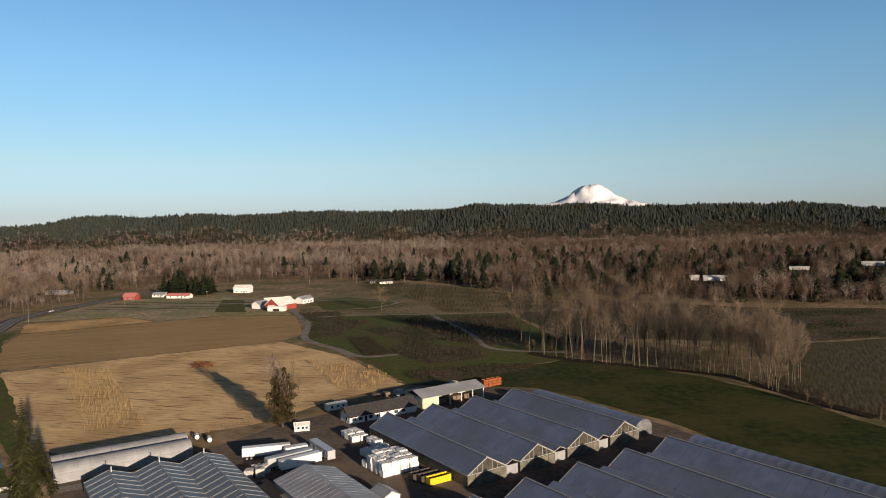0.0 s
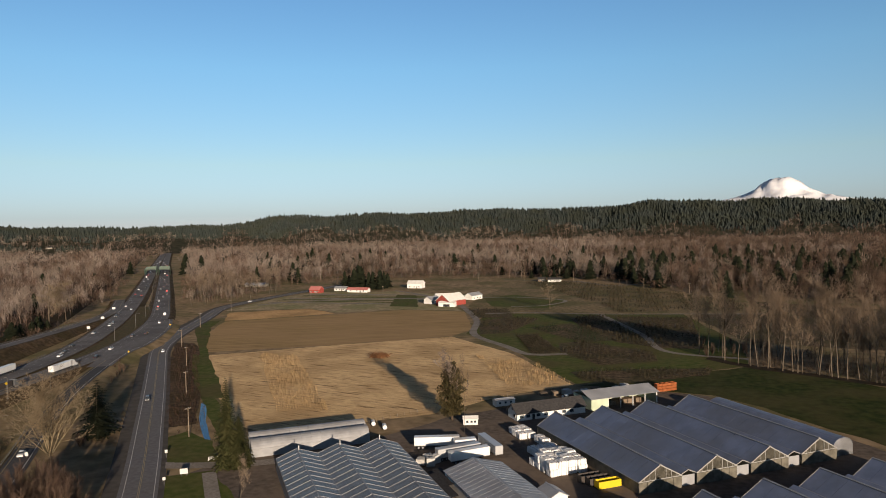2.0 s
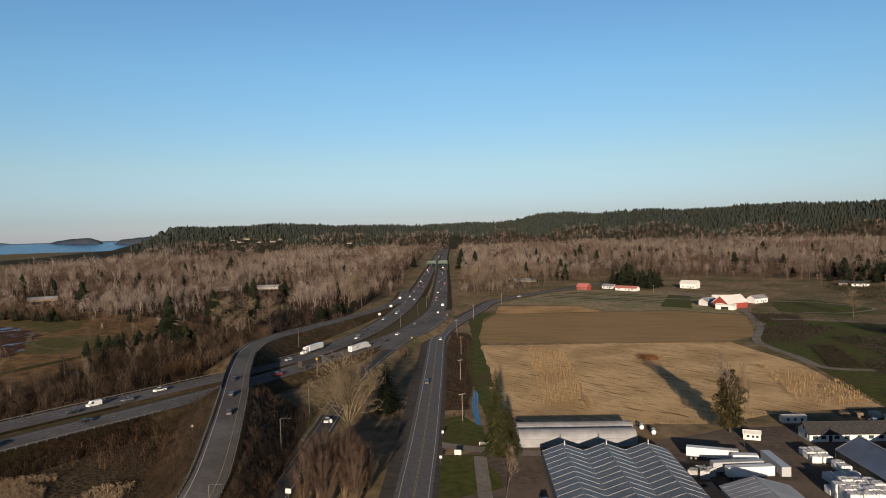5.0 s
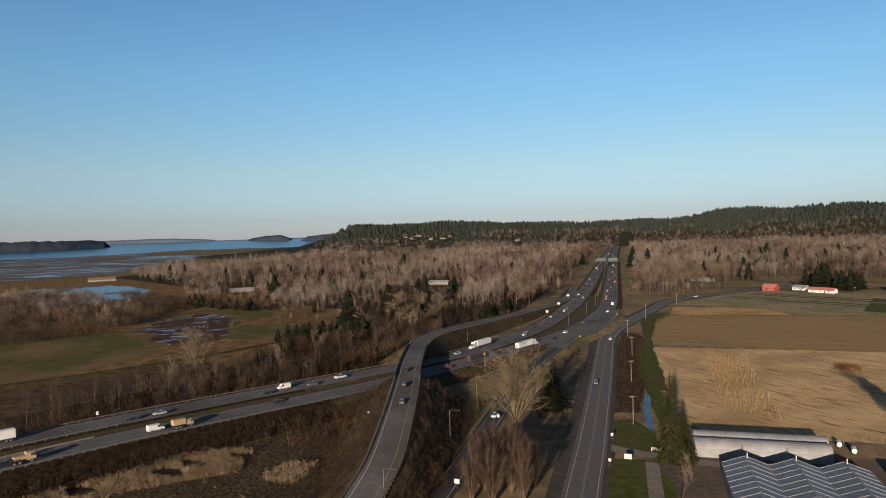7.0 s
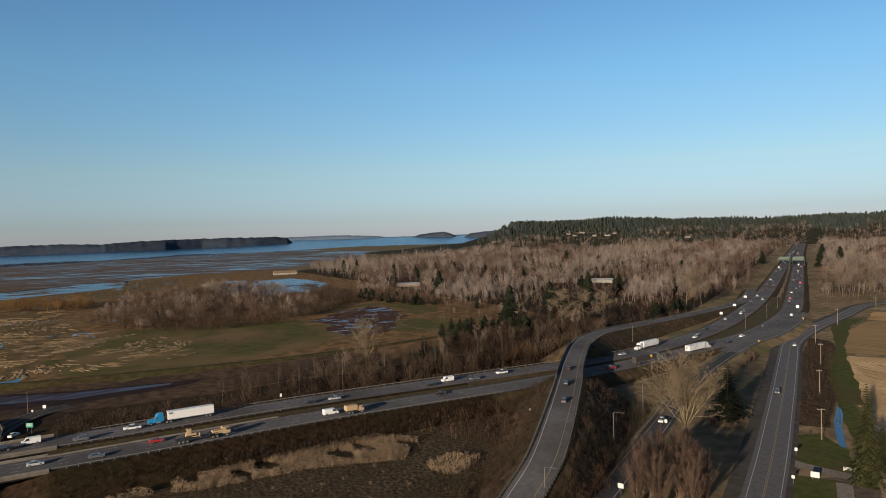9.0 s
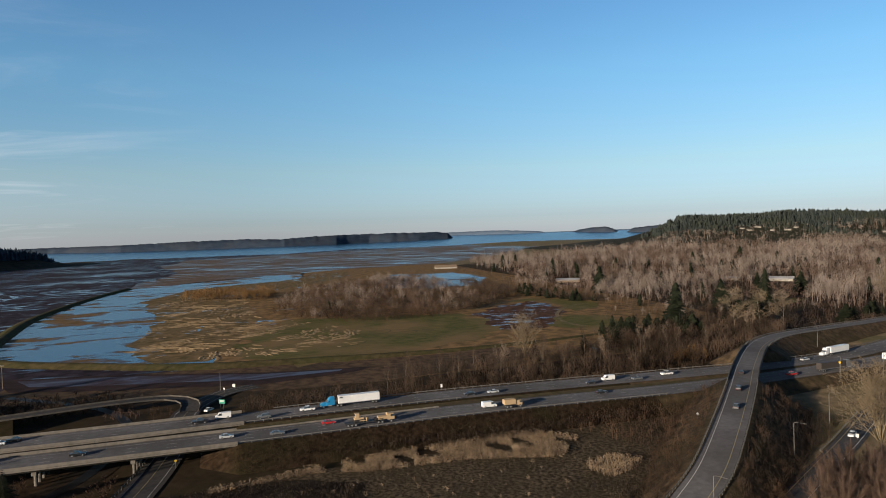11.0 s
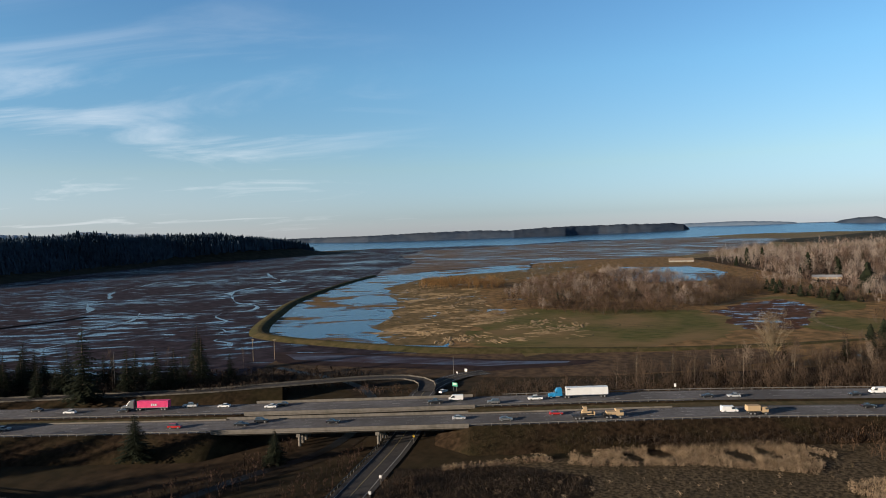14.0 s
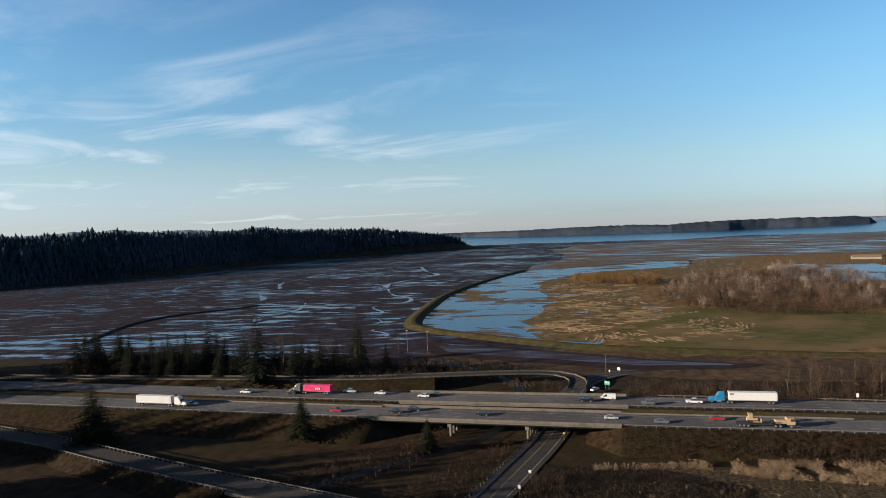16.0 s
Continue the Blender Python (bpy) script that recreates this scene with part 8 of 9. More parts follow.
for i in range(4):
    for j in range(3):
        ob = thing("crate", "orange plastic harvest crate in a stack", "crate", YARD @ pose(181.5 + i * 2.5, 238.6, 0.05 + j * 1.15), "orange crates")
        part("side", box_bm(2.3, 0.1, 1.0, 0, -1.0, 0), M_orange_crate, ob)
        part("side", box_bm(2.3, 0.1, 1.0, 0, 1.0, 0), M_orange_crate, ob)
        part("side", box_bm(0.1, 1.9, 1.0, -1.1, 0, 0), M_orange_crate, ob)
        part("side", box_bm(0.1, 1.9, 1.0, 1.1, 0, 0), M_orange_crate, ob)
        part("base", box_bm(2.2, 1.9, 0.12, 0, 0, 0), M_orange_crate, ob)
for i, (shape, colour) in enumerate((("pickup", "white"), ("sedan", "silver"), ("van", "white"), ("suv", "grey"), ("pickup", "silver"), ("sedan", "white"), ("suv", "white"), ("pickup", "red"), ("van", "silver"))):
    park(shape, colour, YARD @ pose(140 + i * 4.4, 243 + bg.uniform(-1.5, 1.5), 0.1, 0, 0, 84 + bg.uniform(-6, 6)))
park("pickup", "grey", YARD @ pose(18, 175, 0.1, 0, 0, 95))
M_brush = mat("dead_brush", (0.12, 0.06, 0.03), (0.2, 0.1, 0.05), 0.5, 0.9)
pile = thing("brush_pile", "rusty heap of dead brush in the stubble", "brush pile", pose(-127, 356, 0.05))
tris("tangled_wood", np.concatenate([blades(G.normal(0, 1, (260, 3)) * (2.4, 2.0, 0.0) + (0, 0, 0.1), G.normal(0, 1, (260, 3)) * (3.2, 2.6, 0.5) + (0, 0, 2.3), np.full(260, 0.45), G)]), M_brush, pile)
for i in range(2):
    tank = thing("fuel_tank", "white cylindrical tank lying on cradles", "tank", YARD @ pose(58.6 + 2.6 * i, 240.0 - 6 * i, 0.1, 0, 0, 80))
    part("cylinder", cyl_bm(0.75, 0.75, 3.2, 0, 0, -1.6, 14, None, pose(0, 0, 1.1, 0, 90, 0)), M_trim, tank)
    for x in (-1, 1):
        part("cradle", box_bm(0.2, 1.2, 0.5, x, 0, 0), M_chassis, tank)

# ---- roadside furniture ----
M_galv = mat("galvanised_steel", (0.1, 0.097, 0.09), (0.16, 0.153, 0.142), 2.0, 0.7, 0.0, metal=0.0, spec=0.2)
M_pole = mat("pole_timber", (0.16, 0.125, 0.095), (0.24, 0.2, 0.15), 1.0, 0.9)
M_sign_green = plain("green_sign_face", (0.01, 0.22, 0.14), 0.5)
M_sign_white = plain("white_sign_face", (0.6, 0.6, 0.58), 0.5)
M_sign_yellow = plain("yellow_sign_face", (0.75, 0.5, 0.02), 0.5)


def guard_rail(c, off, label="steel guard rail on posts along the road", every=2.0, post=None, h=0.75):
    """A rail beside a road: one steel band and its posts."""
    s = sides(c)
    line = np.column_stack([c[:, :2] + s * off, c[:, 2]])
    rail = tagged(sweep("guard_rail", line, [(-0.05, h - 0.3), (0.04, h - 0.22), (-0.04, h - 0.14), (0.04, h - 0.06), (-0.05, h), (-0.1, h - 0.15)], M_galv, None, True), label, "guard rail", kind="structure")
    d = np.r_[0, np.cumsum(np.linalg.norm(np.diff(line, axis=0), axis=1))]
    me = None
    for k in range(int(d[-1] / every)):
        p = [np.interp((k + 0.5) * every, d, line[:, j]) for j in range(3)]
        if me is None:
            o = part("post", box_bm(0.2, 0.2, h + 0.25, 0, 0, -0.15), M_galv, rail)
            me = o.data
        else:
            o = new("post", me)
            o.parent = rail
        o.location = (p[0], p[1], p[2])
    return rail


def between(c, axis, lo, hi):
    return c[(c[:, axis] >= lo) & (c[:, axis] <= hi)]


guard_rail(between(I5_S, 1, -330, -100), -7.9, every=3.2)
guard_rail(between(I5_S, 1, -20, 150), -7.9, every=3.2)
guard_rail(between(I5_N, 1, -190, -100), -7.9, every=3.2)
guard_rail(between(I5_N, 1, -20, 70), -7.9, every=3.2)
guard_rail(between(I5_N, 1, -10, 330), 7.9, every=4.0)
guard_rail(between(FLY, 0, -236, -126), -5.4, every=2.2)
guard_rail(between(FLY, 0, -236, -126), 5.4, every=2.2)
guard_rail(between(FLY, 0, -352, -296), 5.4, every=3.0)
guard_rail(between(FLY, 0, -440, -296), -5.4, every=3.0)
guard_rail(between(SW, 1, -300, -60), -4.8, every=2.4)
guard_rail(between(SW, 1, -290, -110), 4.8, every=2.4)
guard_rail(between(UNDER, 0, -285, -150), -5.8, every=2.6)
guard_rail(between(RAMP, 0, -204, -172), -4.4, every=2.2)
for c, lo, hi in ((I5_S, -190, -100), (I5_S, -20, 60)):
    s = between(c, 1, lo, hi)
    tagged(sweep("barrier", s, [(7.3, 0.0), (7.4, 0.5), (7.6, 0.5), (7.7, 0.0)], M_concrete, None, True), "low pale concrete median barrier", "barrier", kind="structure")


def utility_pole(x, y, h, turn, arms=1, z=0.0):
    ob = thing("utility_pole", "weathered wooden utility pole with a crossarm", "utility pole", pose(x, y, z, 0, 0, turn), "utility poles")
    part("pole", cyl_bm(0.2, 0.13, h + 0.3, 0, 0, -0.3, 8), M_pole, ob)
    for k in range(arms):
        arm = part("crossarm", box_bm(2.4, 0.14, 0.16, 0, 0.1, h - 0.6 - 0.9 * k), M_pole, ob)
        for q in (-1.0, -0.4, 0.4, 1.0):
            part("insulator", cyl_bm(0.06, 0.04, 0.2, q, 0.1, h - 0.44 - 0.9 * k, 6), M_trim, arm)


for x, y, h in ((-145.3, 208, 10.5), (-185, 264, 10), (-222, 318, 10.5), (-262, 371, 11), (-300, 448, 11), (-330, 540, 10), (-240, 690, 9), (-385, -141, 12), (-380, -152, 13)):
    utility_pole(x, y, h, 60)
for x, y, h in ((-110, 858, 11), (-50, 862, 11), (30, 760, 11), (70, 700, 11), (-170, 862, 11), (-405, 690, 12), (-300, 640, 9)):
    utility_pole(x, y, h, 10)


def street_lamp(x, y, h, turn, arm=3.0, z=0.0):
    ob = thing("street_lamp", "tall grey steel street lamp with one arm", "street lamp", pose(x, y, z, 0, 0, turn), "street lamps")
    part("pole", cyl_bm(0.13, 0.08, h, 0, 0, 0, 8), M_galv, ob)
    part("base", cyl_bm(0.25, 0.22, 0.4, 0, 0, 0, 8), M_concrete, ob)
    bm = bmesh.new()
    pts = [Vector((0, 0, h)), Vector((arm * 0.25, 0, h + 0.35)), Vector((arm, 0, h + 0.5))]
    for a, b in zip(pts, pts[1:]):
        m = Matrix.Translation((a + b) / 2) @ (b - a).to_track_quat("Z", "Y").to_matrix().to_4x4()
        bmesh.ops.create_cone(bm, cap_ends=True, segments=6, radius1=0.06, radius2=0.05, depth=(b - a).length, matrix=m)
    part("arm", bm, M_galv, ob)
    part("lantern", box_bm(0.8, 0.3, 0.16, arm + 0.3, 0, h + 0.42, 0.04), M_galv, ob)


for x, y, h, turn, arm, z in ((-173.2, 145.1, 11.0, 20, 3.2, 0.8), (-145.5, 99, 8.6, 20, 3.0, 2.0), (-200, 182, 10.5, 30, 3.0, 1), (-239, 245, 11.5, 20, 3.0, 3), (-247, 231, 8.6, 200, 0.6, 3.5), (-314, 279, 10.5, 200, 0.5, 3.0), (-212, 213, 10, 20, 3, 1.5), (-312, -195, 15, 200, 1.0, 2.5), (-338, -32, 8, 0, 0.5, 0.2)):
    street_lamp(x, y, h, turn, arm, z)
far = random.Random(21)
for i in range(11):
    q = i / 10
    p, d = nearest(I5_S, 380 + 560 * q, 10.5)
    street_lamp(p.x, p.y, 10.5, math.degrees(math.atan2(d[1], d[0])) + 90, 2.5, 1.2)


def road_sign(x, y, z, turn, w, h, face, label, legs=1, rise=2.0, diamond=False, bars=0):
    ob = thing("road_sign", label, "sign", pose(x, y, z, 0, 0, turn))
    for k in range(legs):
        q = 0 if legs == 1 else (k - 0.5) * w * 0.6
        part("leg", box_bm(0.1, 0.1, rise + h * 0.6, q, 0.06, -0.3), M_galv, ob)
    if diamond:
        bm = bmesh.new()
        slab = [(0, 0, rise + h), (w / 2, 0, rise + h / 2), (0, 0, rise), (-w / 2, 0, rise + h / 2)]
        f = bm.faces.new([bm.verts.new(p) for p in slab])
        bmesh.ops.solidify(bm, geom=[f], thickness=0.05)
        part("face", bm, face, ob)
    else:
        f = part("face", box_bm(w, 0.06, h, 0, 0, rise, 0.015), face, ob)
        for k in range(bars):
            part("text_bar", box_bm(w * 0.62, 0.03, h * 0.12, 0, -0.04, rise + h * (0.7 - 0.25 * k)), M_sign_white, f)


road_sign(-299, -28, 1.0, 60, 2.8, 1.7, M_sign_green, "green freeway guide sign on two legs", 2, 2.0, False, 2)
road_sign(-339, -26, 0, 60, 1.5, 1.4, M_sign_white, "white information board on two legs", 2, 1.2)
road_sign(-334, -30, 0, 60, 0.8, 0.8, M_sign_white, "small white information board", 1, 1.4)
road_sign(-228, -36, 0.2, 75, 1.0, 1.0, M_sign_yellow, "yellow diamond warning sign", 1, 1.8, True)
road_sign(-203.5, 133, 6.0, 30, 1.1, 1.1, M_sign_white, "pale diamond warning sign beside the ramp", 1, 1.4, True)
road_sign(-141, 120, 1.0, 25, 1.6, 1.3, M_sign_white, "white square road sign", 1, 1.6)
road_sign(-123.7, 174, 0.1, 30, 2.2, 1.6, M_sign_white, "white signboard on the lawn", 2, 0.6)
road_sign(-124.5, 166, 0.1, 30, 0.8, 0.9, M_sign_white, "small white sign on a thin post", 1, 1.6)
road_sign(-139.1, 187, 0.1, 30, 0.8, 1.0, M_sign_white, "small white sign on a thin post", 1, 1.6)
road_sign(-247, 230.5, 3.2, 20, 1.4, 1.4, M_sign_yellow, "yellow diamond warning sign", 1, 6.2, True)
road_sign(-182, 176, 1.2, 25, 1.0, 1.2, M_sign_white, "small white cabinet sign", 1, 0.6)
road_sign(-190, -40, 0.2, 80, 0.8, 0.9, M_sign_white, "small white sign beside the underpass", 1, 1.8)
road_sign(-178, -40.5, 0.2, 80, 0.8, 0.9, M_sign_white, "small white sign beside the underpass", 1, 1.8)
road_sign(-279, 62, 5.0, 75, 0.8, 1.3, M_sign_white, "small white sign beside the freeway", 1, 1.6)
for y, off, w in ((420, 11, 2.0), (470, 11, 2.4), (530, 11, 2.6)):
    p, d = nearest(I5_N, y, off)
    road_sign(p.x, p.y, 1.0, 40, w, 1.8, M_sign_white, "pale freeway sign at the roadside", 2, 2.2)
for y, off in ((330, -16), (430, -14)):
    p, d = nearest(I5_S, y, off)
    road_sign(p.x, p.y, 1.0, 40, 1.3, 1.3, M_sign_yellow, "yellow diamond warning sign", 1, 2.0, True)


def truss_bridge(c, y0, y1, label):
    """Green steel through-trusses on both sides of a carriageway, tied overhead."""
    k = c[(c[:, 1] >= y0) & (c[:, 1] <= y1)]
    a, b = Vector(k[0]), Vector(k[-1])
    L = (b - a).length
    ob = thing("truss_bridge", label, "bridge", pose(a.x, a.y, a.z, 0, 0, math.degrees(math.atan2(b.y - a.y, b.x - a.x))))
    n = int(L / 9)

    def bar(p, q, w=0.5):
        p, q = Vector(p), Vector(q)
        m = Matrix.Translation((p + q) / 2) @ (q - p).to_track_quat("Z", "Y").to_matrix().to_4x4()
        bm = bmesh.new()
        bmesh.ops.create_cube(bm, size=1, matrix=m @ Matrix.Diagonal((w, w, (q - p).length, 1)))
        return bm
    for s in (-8.6, 8.6):
        part("bottom_chord", bar((0, s, 0.3), (L, s, 0.3), 0.7), M_truss, ob)
        part("top_chord", bar((9, s, 9.5), (L - 9, s, 9.5), 0.7), M_truss, ob)
        for i in range(n):
            x0, x1 = L * i / n, L * (i + 1) / n
            up = i % 2 == 0
            part("diagonal", bar((x0, s, 0.3 if up else 9.5), (x1, s, 9.5 if up else 0.3)), M_truss, ob)
    for i in range(1, n):
        part("top_tie", bar((L * i / n, -8.6, 9.4), (L * i / n, 8.6, 9.4), 0.6), M_truss, ob)
        part("sway_frame", bar((L * i / n, -8.6, 7.9), (L * i / n, 8.6, 7.9), 0.4), M_truss, ob)


M_truss = plain("dark_green_steel", (0.05, 0.085, 0.06), 0.6)
truss_bridge(I5_N, 955, 1045, "dark green steel truss bridge of the freeway")
truss_bridge(I5_S, 965, 1055, "dark green steel truss bridge of the freeway")

# fences, rows, reeds and other small growth
fence = thing("field_fence", "thin wooden post fence along the stubble", "fence")
for i in range(24):
    q = i / 23
    part("post", box_bm(0.12, 0.12, 1.3, -88 + 44 * q, 234 + 46 * q + 4 * math.sin(q * 3), 0), M_pole, fence)
gate = thing("drive_gate", "pale rail gate beside the driveway", "gate", pose(-124, 187, 0, 0, 0, 20))
for x in (0, 3, 6, 9):
    part("post", box_bm(0.14, 0.14, 1.3, x, 0, 0), M_trim, gate)
for z in (0.5, 0.85, 1.2):
    part("rail", box_bm(9.2, 0.06, 0.1, 4.5, 0, z), M_trim, gate)
drive_way = spline([(-143, 181, 0.16), (-133, 181, 0.16), (-120, 184, 0.16), (-104, 190, 0.16), (-84, 206, 0.16)], 3)
tagged(sweep("driveway", drive_way, [(-2.6, 0), (2.6, 0)], M_gravel), "pale gravel driveway into the nursery", "driveway", kind="structure")
path2 = spline([(-118, 178, 0.15), (-108, 164, 0.15), (-98, 150, 0.15), (-90, 138, 0.15)], 3)
tagged(sweep("driveway", path2, [(-2.0, 0), (2.0, 0)], M_gravel), "pale gravel path beside the lawn", "driveway", kind="structure")


def tufts(name, poly, gap, h, sd, material, label, seed, n=18, spread=0.4, w=0.035, z=0.0, category="reeds", clumpy=0.0):
    kinds = [broom(n, G, spread, 0.0, 0.02, w) for _ in range(4)]
    p = scatter(poly, gap, seed)
    if clumpy:
        k = np.sin(p[:, 0] * 0.31 + seed) + np.sin(p[:, 1] * 0.23 + p[:, 0] * 0.11) + np.sin(p[:, 1] * 0.57 - p[:, 0] * 0.2) > -clumpy
        k &= np.random.default_rng(seed).random(len(p)) > 0.3
        p = p[k]
    forest(name, p, np.zeros(len(p)) + z, heights(len(p), seed, h, sd), kinds, material, label, seed, category)


tufts("reed_bed", [(-203, -24), (-209, -4), (-214, 8), (-219, 28), (-224, 56), (-228, 82), (-215, 95), (-199, 82), (-206, 54), (-205, 22), (-209, 6), (-206, -6), (-201, -23)], 0.52, 1.35, 0.6, M_reed, "pale dry reeds below the freeway bank", 71, 18, 0.85, 0.06, clumpy=1.0)
tufts("reed_bed", [(-196, 95), (-188, 104), (-182, 98), (-178, 88), (-190, 84)], 0.7, 1.6, 0.6, M_reed, "pale dry reeds beside the ramp", 72, 18, 0.5, 0.05, clumpy=1.1)
tufts("reed_tussock", [(-180, -20), (-198, -10), (-200, 40), (-198, 78), (-180, 80), (-150, 60), (-150, 0)], 7.5, 1.1, 0.4, M_reed, "scattered pale reed tussocks in the dead marsh", 70, 22, 0.9, 0.06)
tufts("marsh_brush", [(-140, -44), (-176, -40), (-202, -34), (-206, -14), (-201, 4), (-197, 16), (-184, 18), (-166, -2), (-140, -22)], 1.35, 1.4, 0.5, M_thicket, "low dark brush in the dead marsh", 85, 18, 0.6, 0.05, category="brush")
p = scatter([(-226, 92), (-240, 120), (-238, 146), (-222, 146), (-200, 122), (-194, 106), (-212, 104)], 3.6, 73)
forest("marsh_brush", p, np.zeros(len(p)) - 0.1, heights(len(p), 73, 5.2, 1.6), BUSH, M_rust, "rusty brown brush between freeway and ramp", 73, "brush", 0.9)
p = scatter([(-176, -42), (-190, -40), (-192, -30), (-178, -28)], 3.0, 69)
forest("marsh_brush", p, np.zeros(len(p)) - 0.1, heights(len(p), 69, 3.2, 0.8), BUSH, M_rust, "reddish brush beside the underpass road", 69, "brush", 1.0)
tufts("dry_marsh", [(-100, -40), (-185, -30), (-203, 15), (-204, 52), (-210, 98), (-190, 84), (-176, 88), (-140, 60), (-110, 30)], 1.6, 0.75, 0.25, M_tussock, "low tan marsh tussocks", 74, 9, 0.9, 0.1, category="marsh")
tufts("dry_grass", [(-108, 12), (-135, 54), (-170, 84), (-190, 104), (-184, 112), (-160, 96), (-124, 60), (-100, 22)], 1.3, 0.9, 0.35, M_tussock, "rough dead grass at the edge of the marsh", 66, 9, 0.8, 0.09, category="grass")
tufts("bank_brush", [(-218, 70), (-222, -10), (-226, -10), (-230, 60), (-236, 130), (-228, 130)], 1.7, 2.0, 0.7, M_thicket, "dark brush on the freeway bank", 75, 18, 0.5, 0.05, 1.6, "brush")
# the bank's shade is put into this brush by its dark material
tufts("ramp_brush", [(-152, 110), (-172, 132), (-205, 160), (-222, 182), (-204, 192), (-186, 166), (-160, 134), (-146, 116)], 1.9, 2.4, 1.0, M_thicket, "brush on the ramp bank in a dark shade tone", 76, 30, 0.5, 0.028, category="brush")
tufts("ditch_brush", [(-150, 205), (-172, 236), (-205, 284), (-240, 332), (-262, 365), (-250, 368), (-205, 302), (-172, 258), (-152, 228), (-143, 212)], 2.2, 1.3, 0.5, M_rust, "brown brush along the roadside ditch", 77, 18, 0.5, 0.05, category="brush")
tufts("creek_brush", [(-120, -122), (-150, -128), (-176, -108), (-200, -92), (-228, -82), (-228, -74), (-196, -74), (-170, -86), (-140, -104), (-118, -112)], 3.0, 3.0, 1.0, M_brush_red, "reddish brush along the creek", 78, 22, 0.5, 0.045, category="brush")
tufts("creek_brush", [(-150, -88), (-176, -72), (-222, -54), (-222, -49), (-180, -53), (-140, -64)], 2.6, 2.4, 0.8, M_brush_red, "reddish brush beside the underpass road", 79, 22, 0.5, 0.045, category="brush")
for poly, seed in (([(-199, 353), (-180, 359), (-109, 247), (-130, 243)], 80), ([(-75, 366), (-37, 346), (-19, 304), (-47, 299)], 81)):
    tufts("corn_stalks", poly, 0.9, 1.6, 0.6, M_stalk, "standing dry corn stalks", seed, 8, 0.35, 0.04, category="crop", clumpy=0.9)
for poly, m, seed in (([(-292, -56), (-300, -58), (-301, -46), (-293, -44)], M_rust, 82), ([(-293, -72), (-302, -74), (-303, -60), (-294, -60)], M_twig_clay, 83)):
    p = scatter(poly, 3.4, seed)
    forest("willow_clump", p, np.zeros(len(p)) + 0.2, heights(len(p), seed, 4.8, 0.9), BUSH, m, "round brown willow clump inside the ramp loop", seed, "shrub", 0.95)
p = off_roads(scatter([(-284, -18), (-282, 60), (-288, 150), (-312, 205), (-336, 215), (-322, 120), (-316, 20), (-312, -18)], 6.5, 68), 10)
forest("roadside_shrubs", p, np.zeros(len(p)) - 0.1, heights(len(p), 68, 5.0, 1.5), BUSH, M_rust, "rusty brown shrubs along the freeway", 68, "brush", 0.85)
p = scatter([(-308, 188), (-322, 196), (-326, 214), (-312, 212)], 3.5, 67)
forest("roadside_shrubs", p, np.zeros(len(p)) - 0.1, heights(len(p), 67, 8.0, 1.2), BROOM_LOW, M_twig_orange, "orange brown willow beside the freeway", 67, "brush", 1.0)
tufts("slough_brush", [(-285, -130), (-300, -105), (-326, -62), (-331, -80), (-334, -140), (-340, -330), (-282, -330), (-288, -230)], 2.6, 5.0, 1.8, M_thicket, "dark brush behind the frontage ramp", 84, 24, 0.5, 0.04, category="brush")
# low tan hummocks of dead grass between the pond and the pasture
HUMMOCKY = [(-425, -44), (-432, -78), (-480, -98), (-560, -108), (-680, -110), (-800, -140), (-900, -130), (-900, -50), (-760, -40), (-640, -25), (-560, 30), (-500, 60), (-440, 40)]
hr = np.random.default_rng(95)
p = np.stack([hr.uniform(-900, -425, 6400), hr.uniform(-140, 60, 6400)], 1)
p = p[inside(HUMMOCKY, p[:, 0], p[:, 1])]
wave = np.sin(p[:, 0] * 0.05 + 1) * np.sin(p[:, 1] * 0.062) + 0.7 * np.sin(p[:, 0] * 0.11 + p[:, 1] * 0.15) + 0.4 * np.sin(p[:, 0] * 0.31 - p[:, 1] * 0.2)
p = p[wave + hr.normal(0, 0.35, len(p)) > 0.32]
v, f = [], []
for x, y in p:
    long, wide, high = 1.2 + 8 * hr.random() ** 2.2, hr.uniform(0.7, 1.9), hr.uniform(0.1, 0.36)
    turn = 1.1 * math.sin(x * 0.021 + 0.5) + 0.8 * math.sin(y * 0.033) + hr.normal(0, 0.18)
    bend = hr.normal(0, 0.12)
    k, n = len(v), 7
    for q in range(n):
        u = q / (n - 1) * 2 - 1
        w = wide * math.sqrt(max(0.04, 1 - u * u)) * hr.uniform(0.75, 1.25)
        side, along = bend * (u * u - 0.4) * long, u * long
        for o, z in ((-w, 0.02), (-0.35 * w, high * (1 - 0.5 * u * u)), (0.4 * w, high * 0.9 * (1 - 0.5 * u * u)), (w, 0.02)):
            a, b = side + o, along
            v.append((x + a * math.cos(turn) - b * math.sin(turn), y + a * math.sin(turn) + b * math.cos(turn), 0.1 + z))
    for q in range(n - 1):
        for o in range(3):
            f.append((k + q * 4 + o, k + q * 4 + o + 1, k + q * 4 + o + 5, k + q * 4 + o + 4))
M_hump = mat("dead_grass", (0.271, 0.188, 0.0988), (0.461, 0.326, 0.184), 0.4, 0.95, 0.5, (0.16, 0.11, 0.06), 0.05, 0.5)
tagged(put("hummocks", v, f, M_hump, smooth=True), "low tan hummocks of dead marsh grass", "hummocks", kind="stuff")
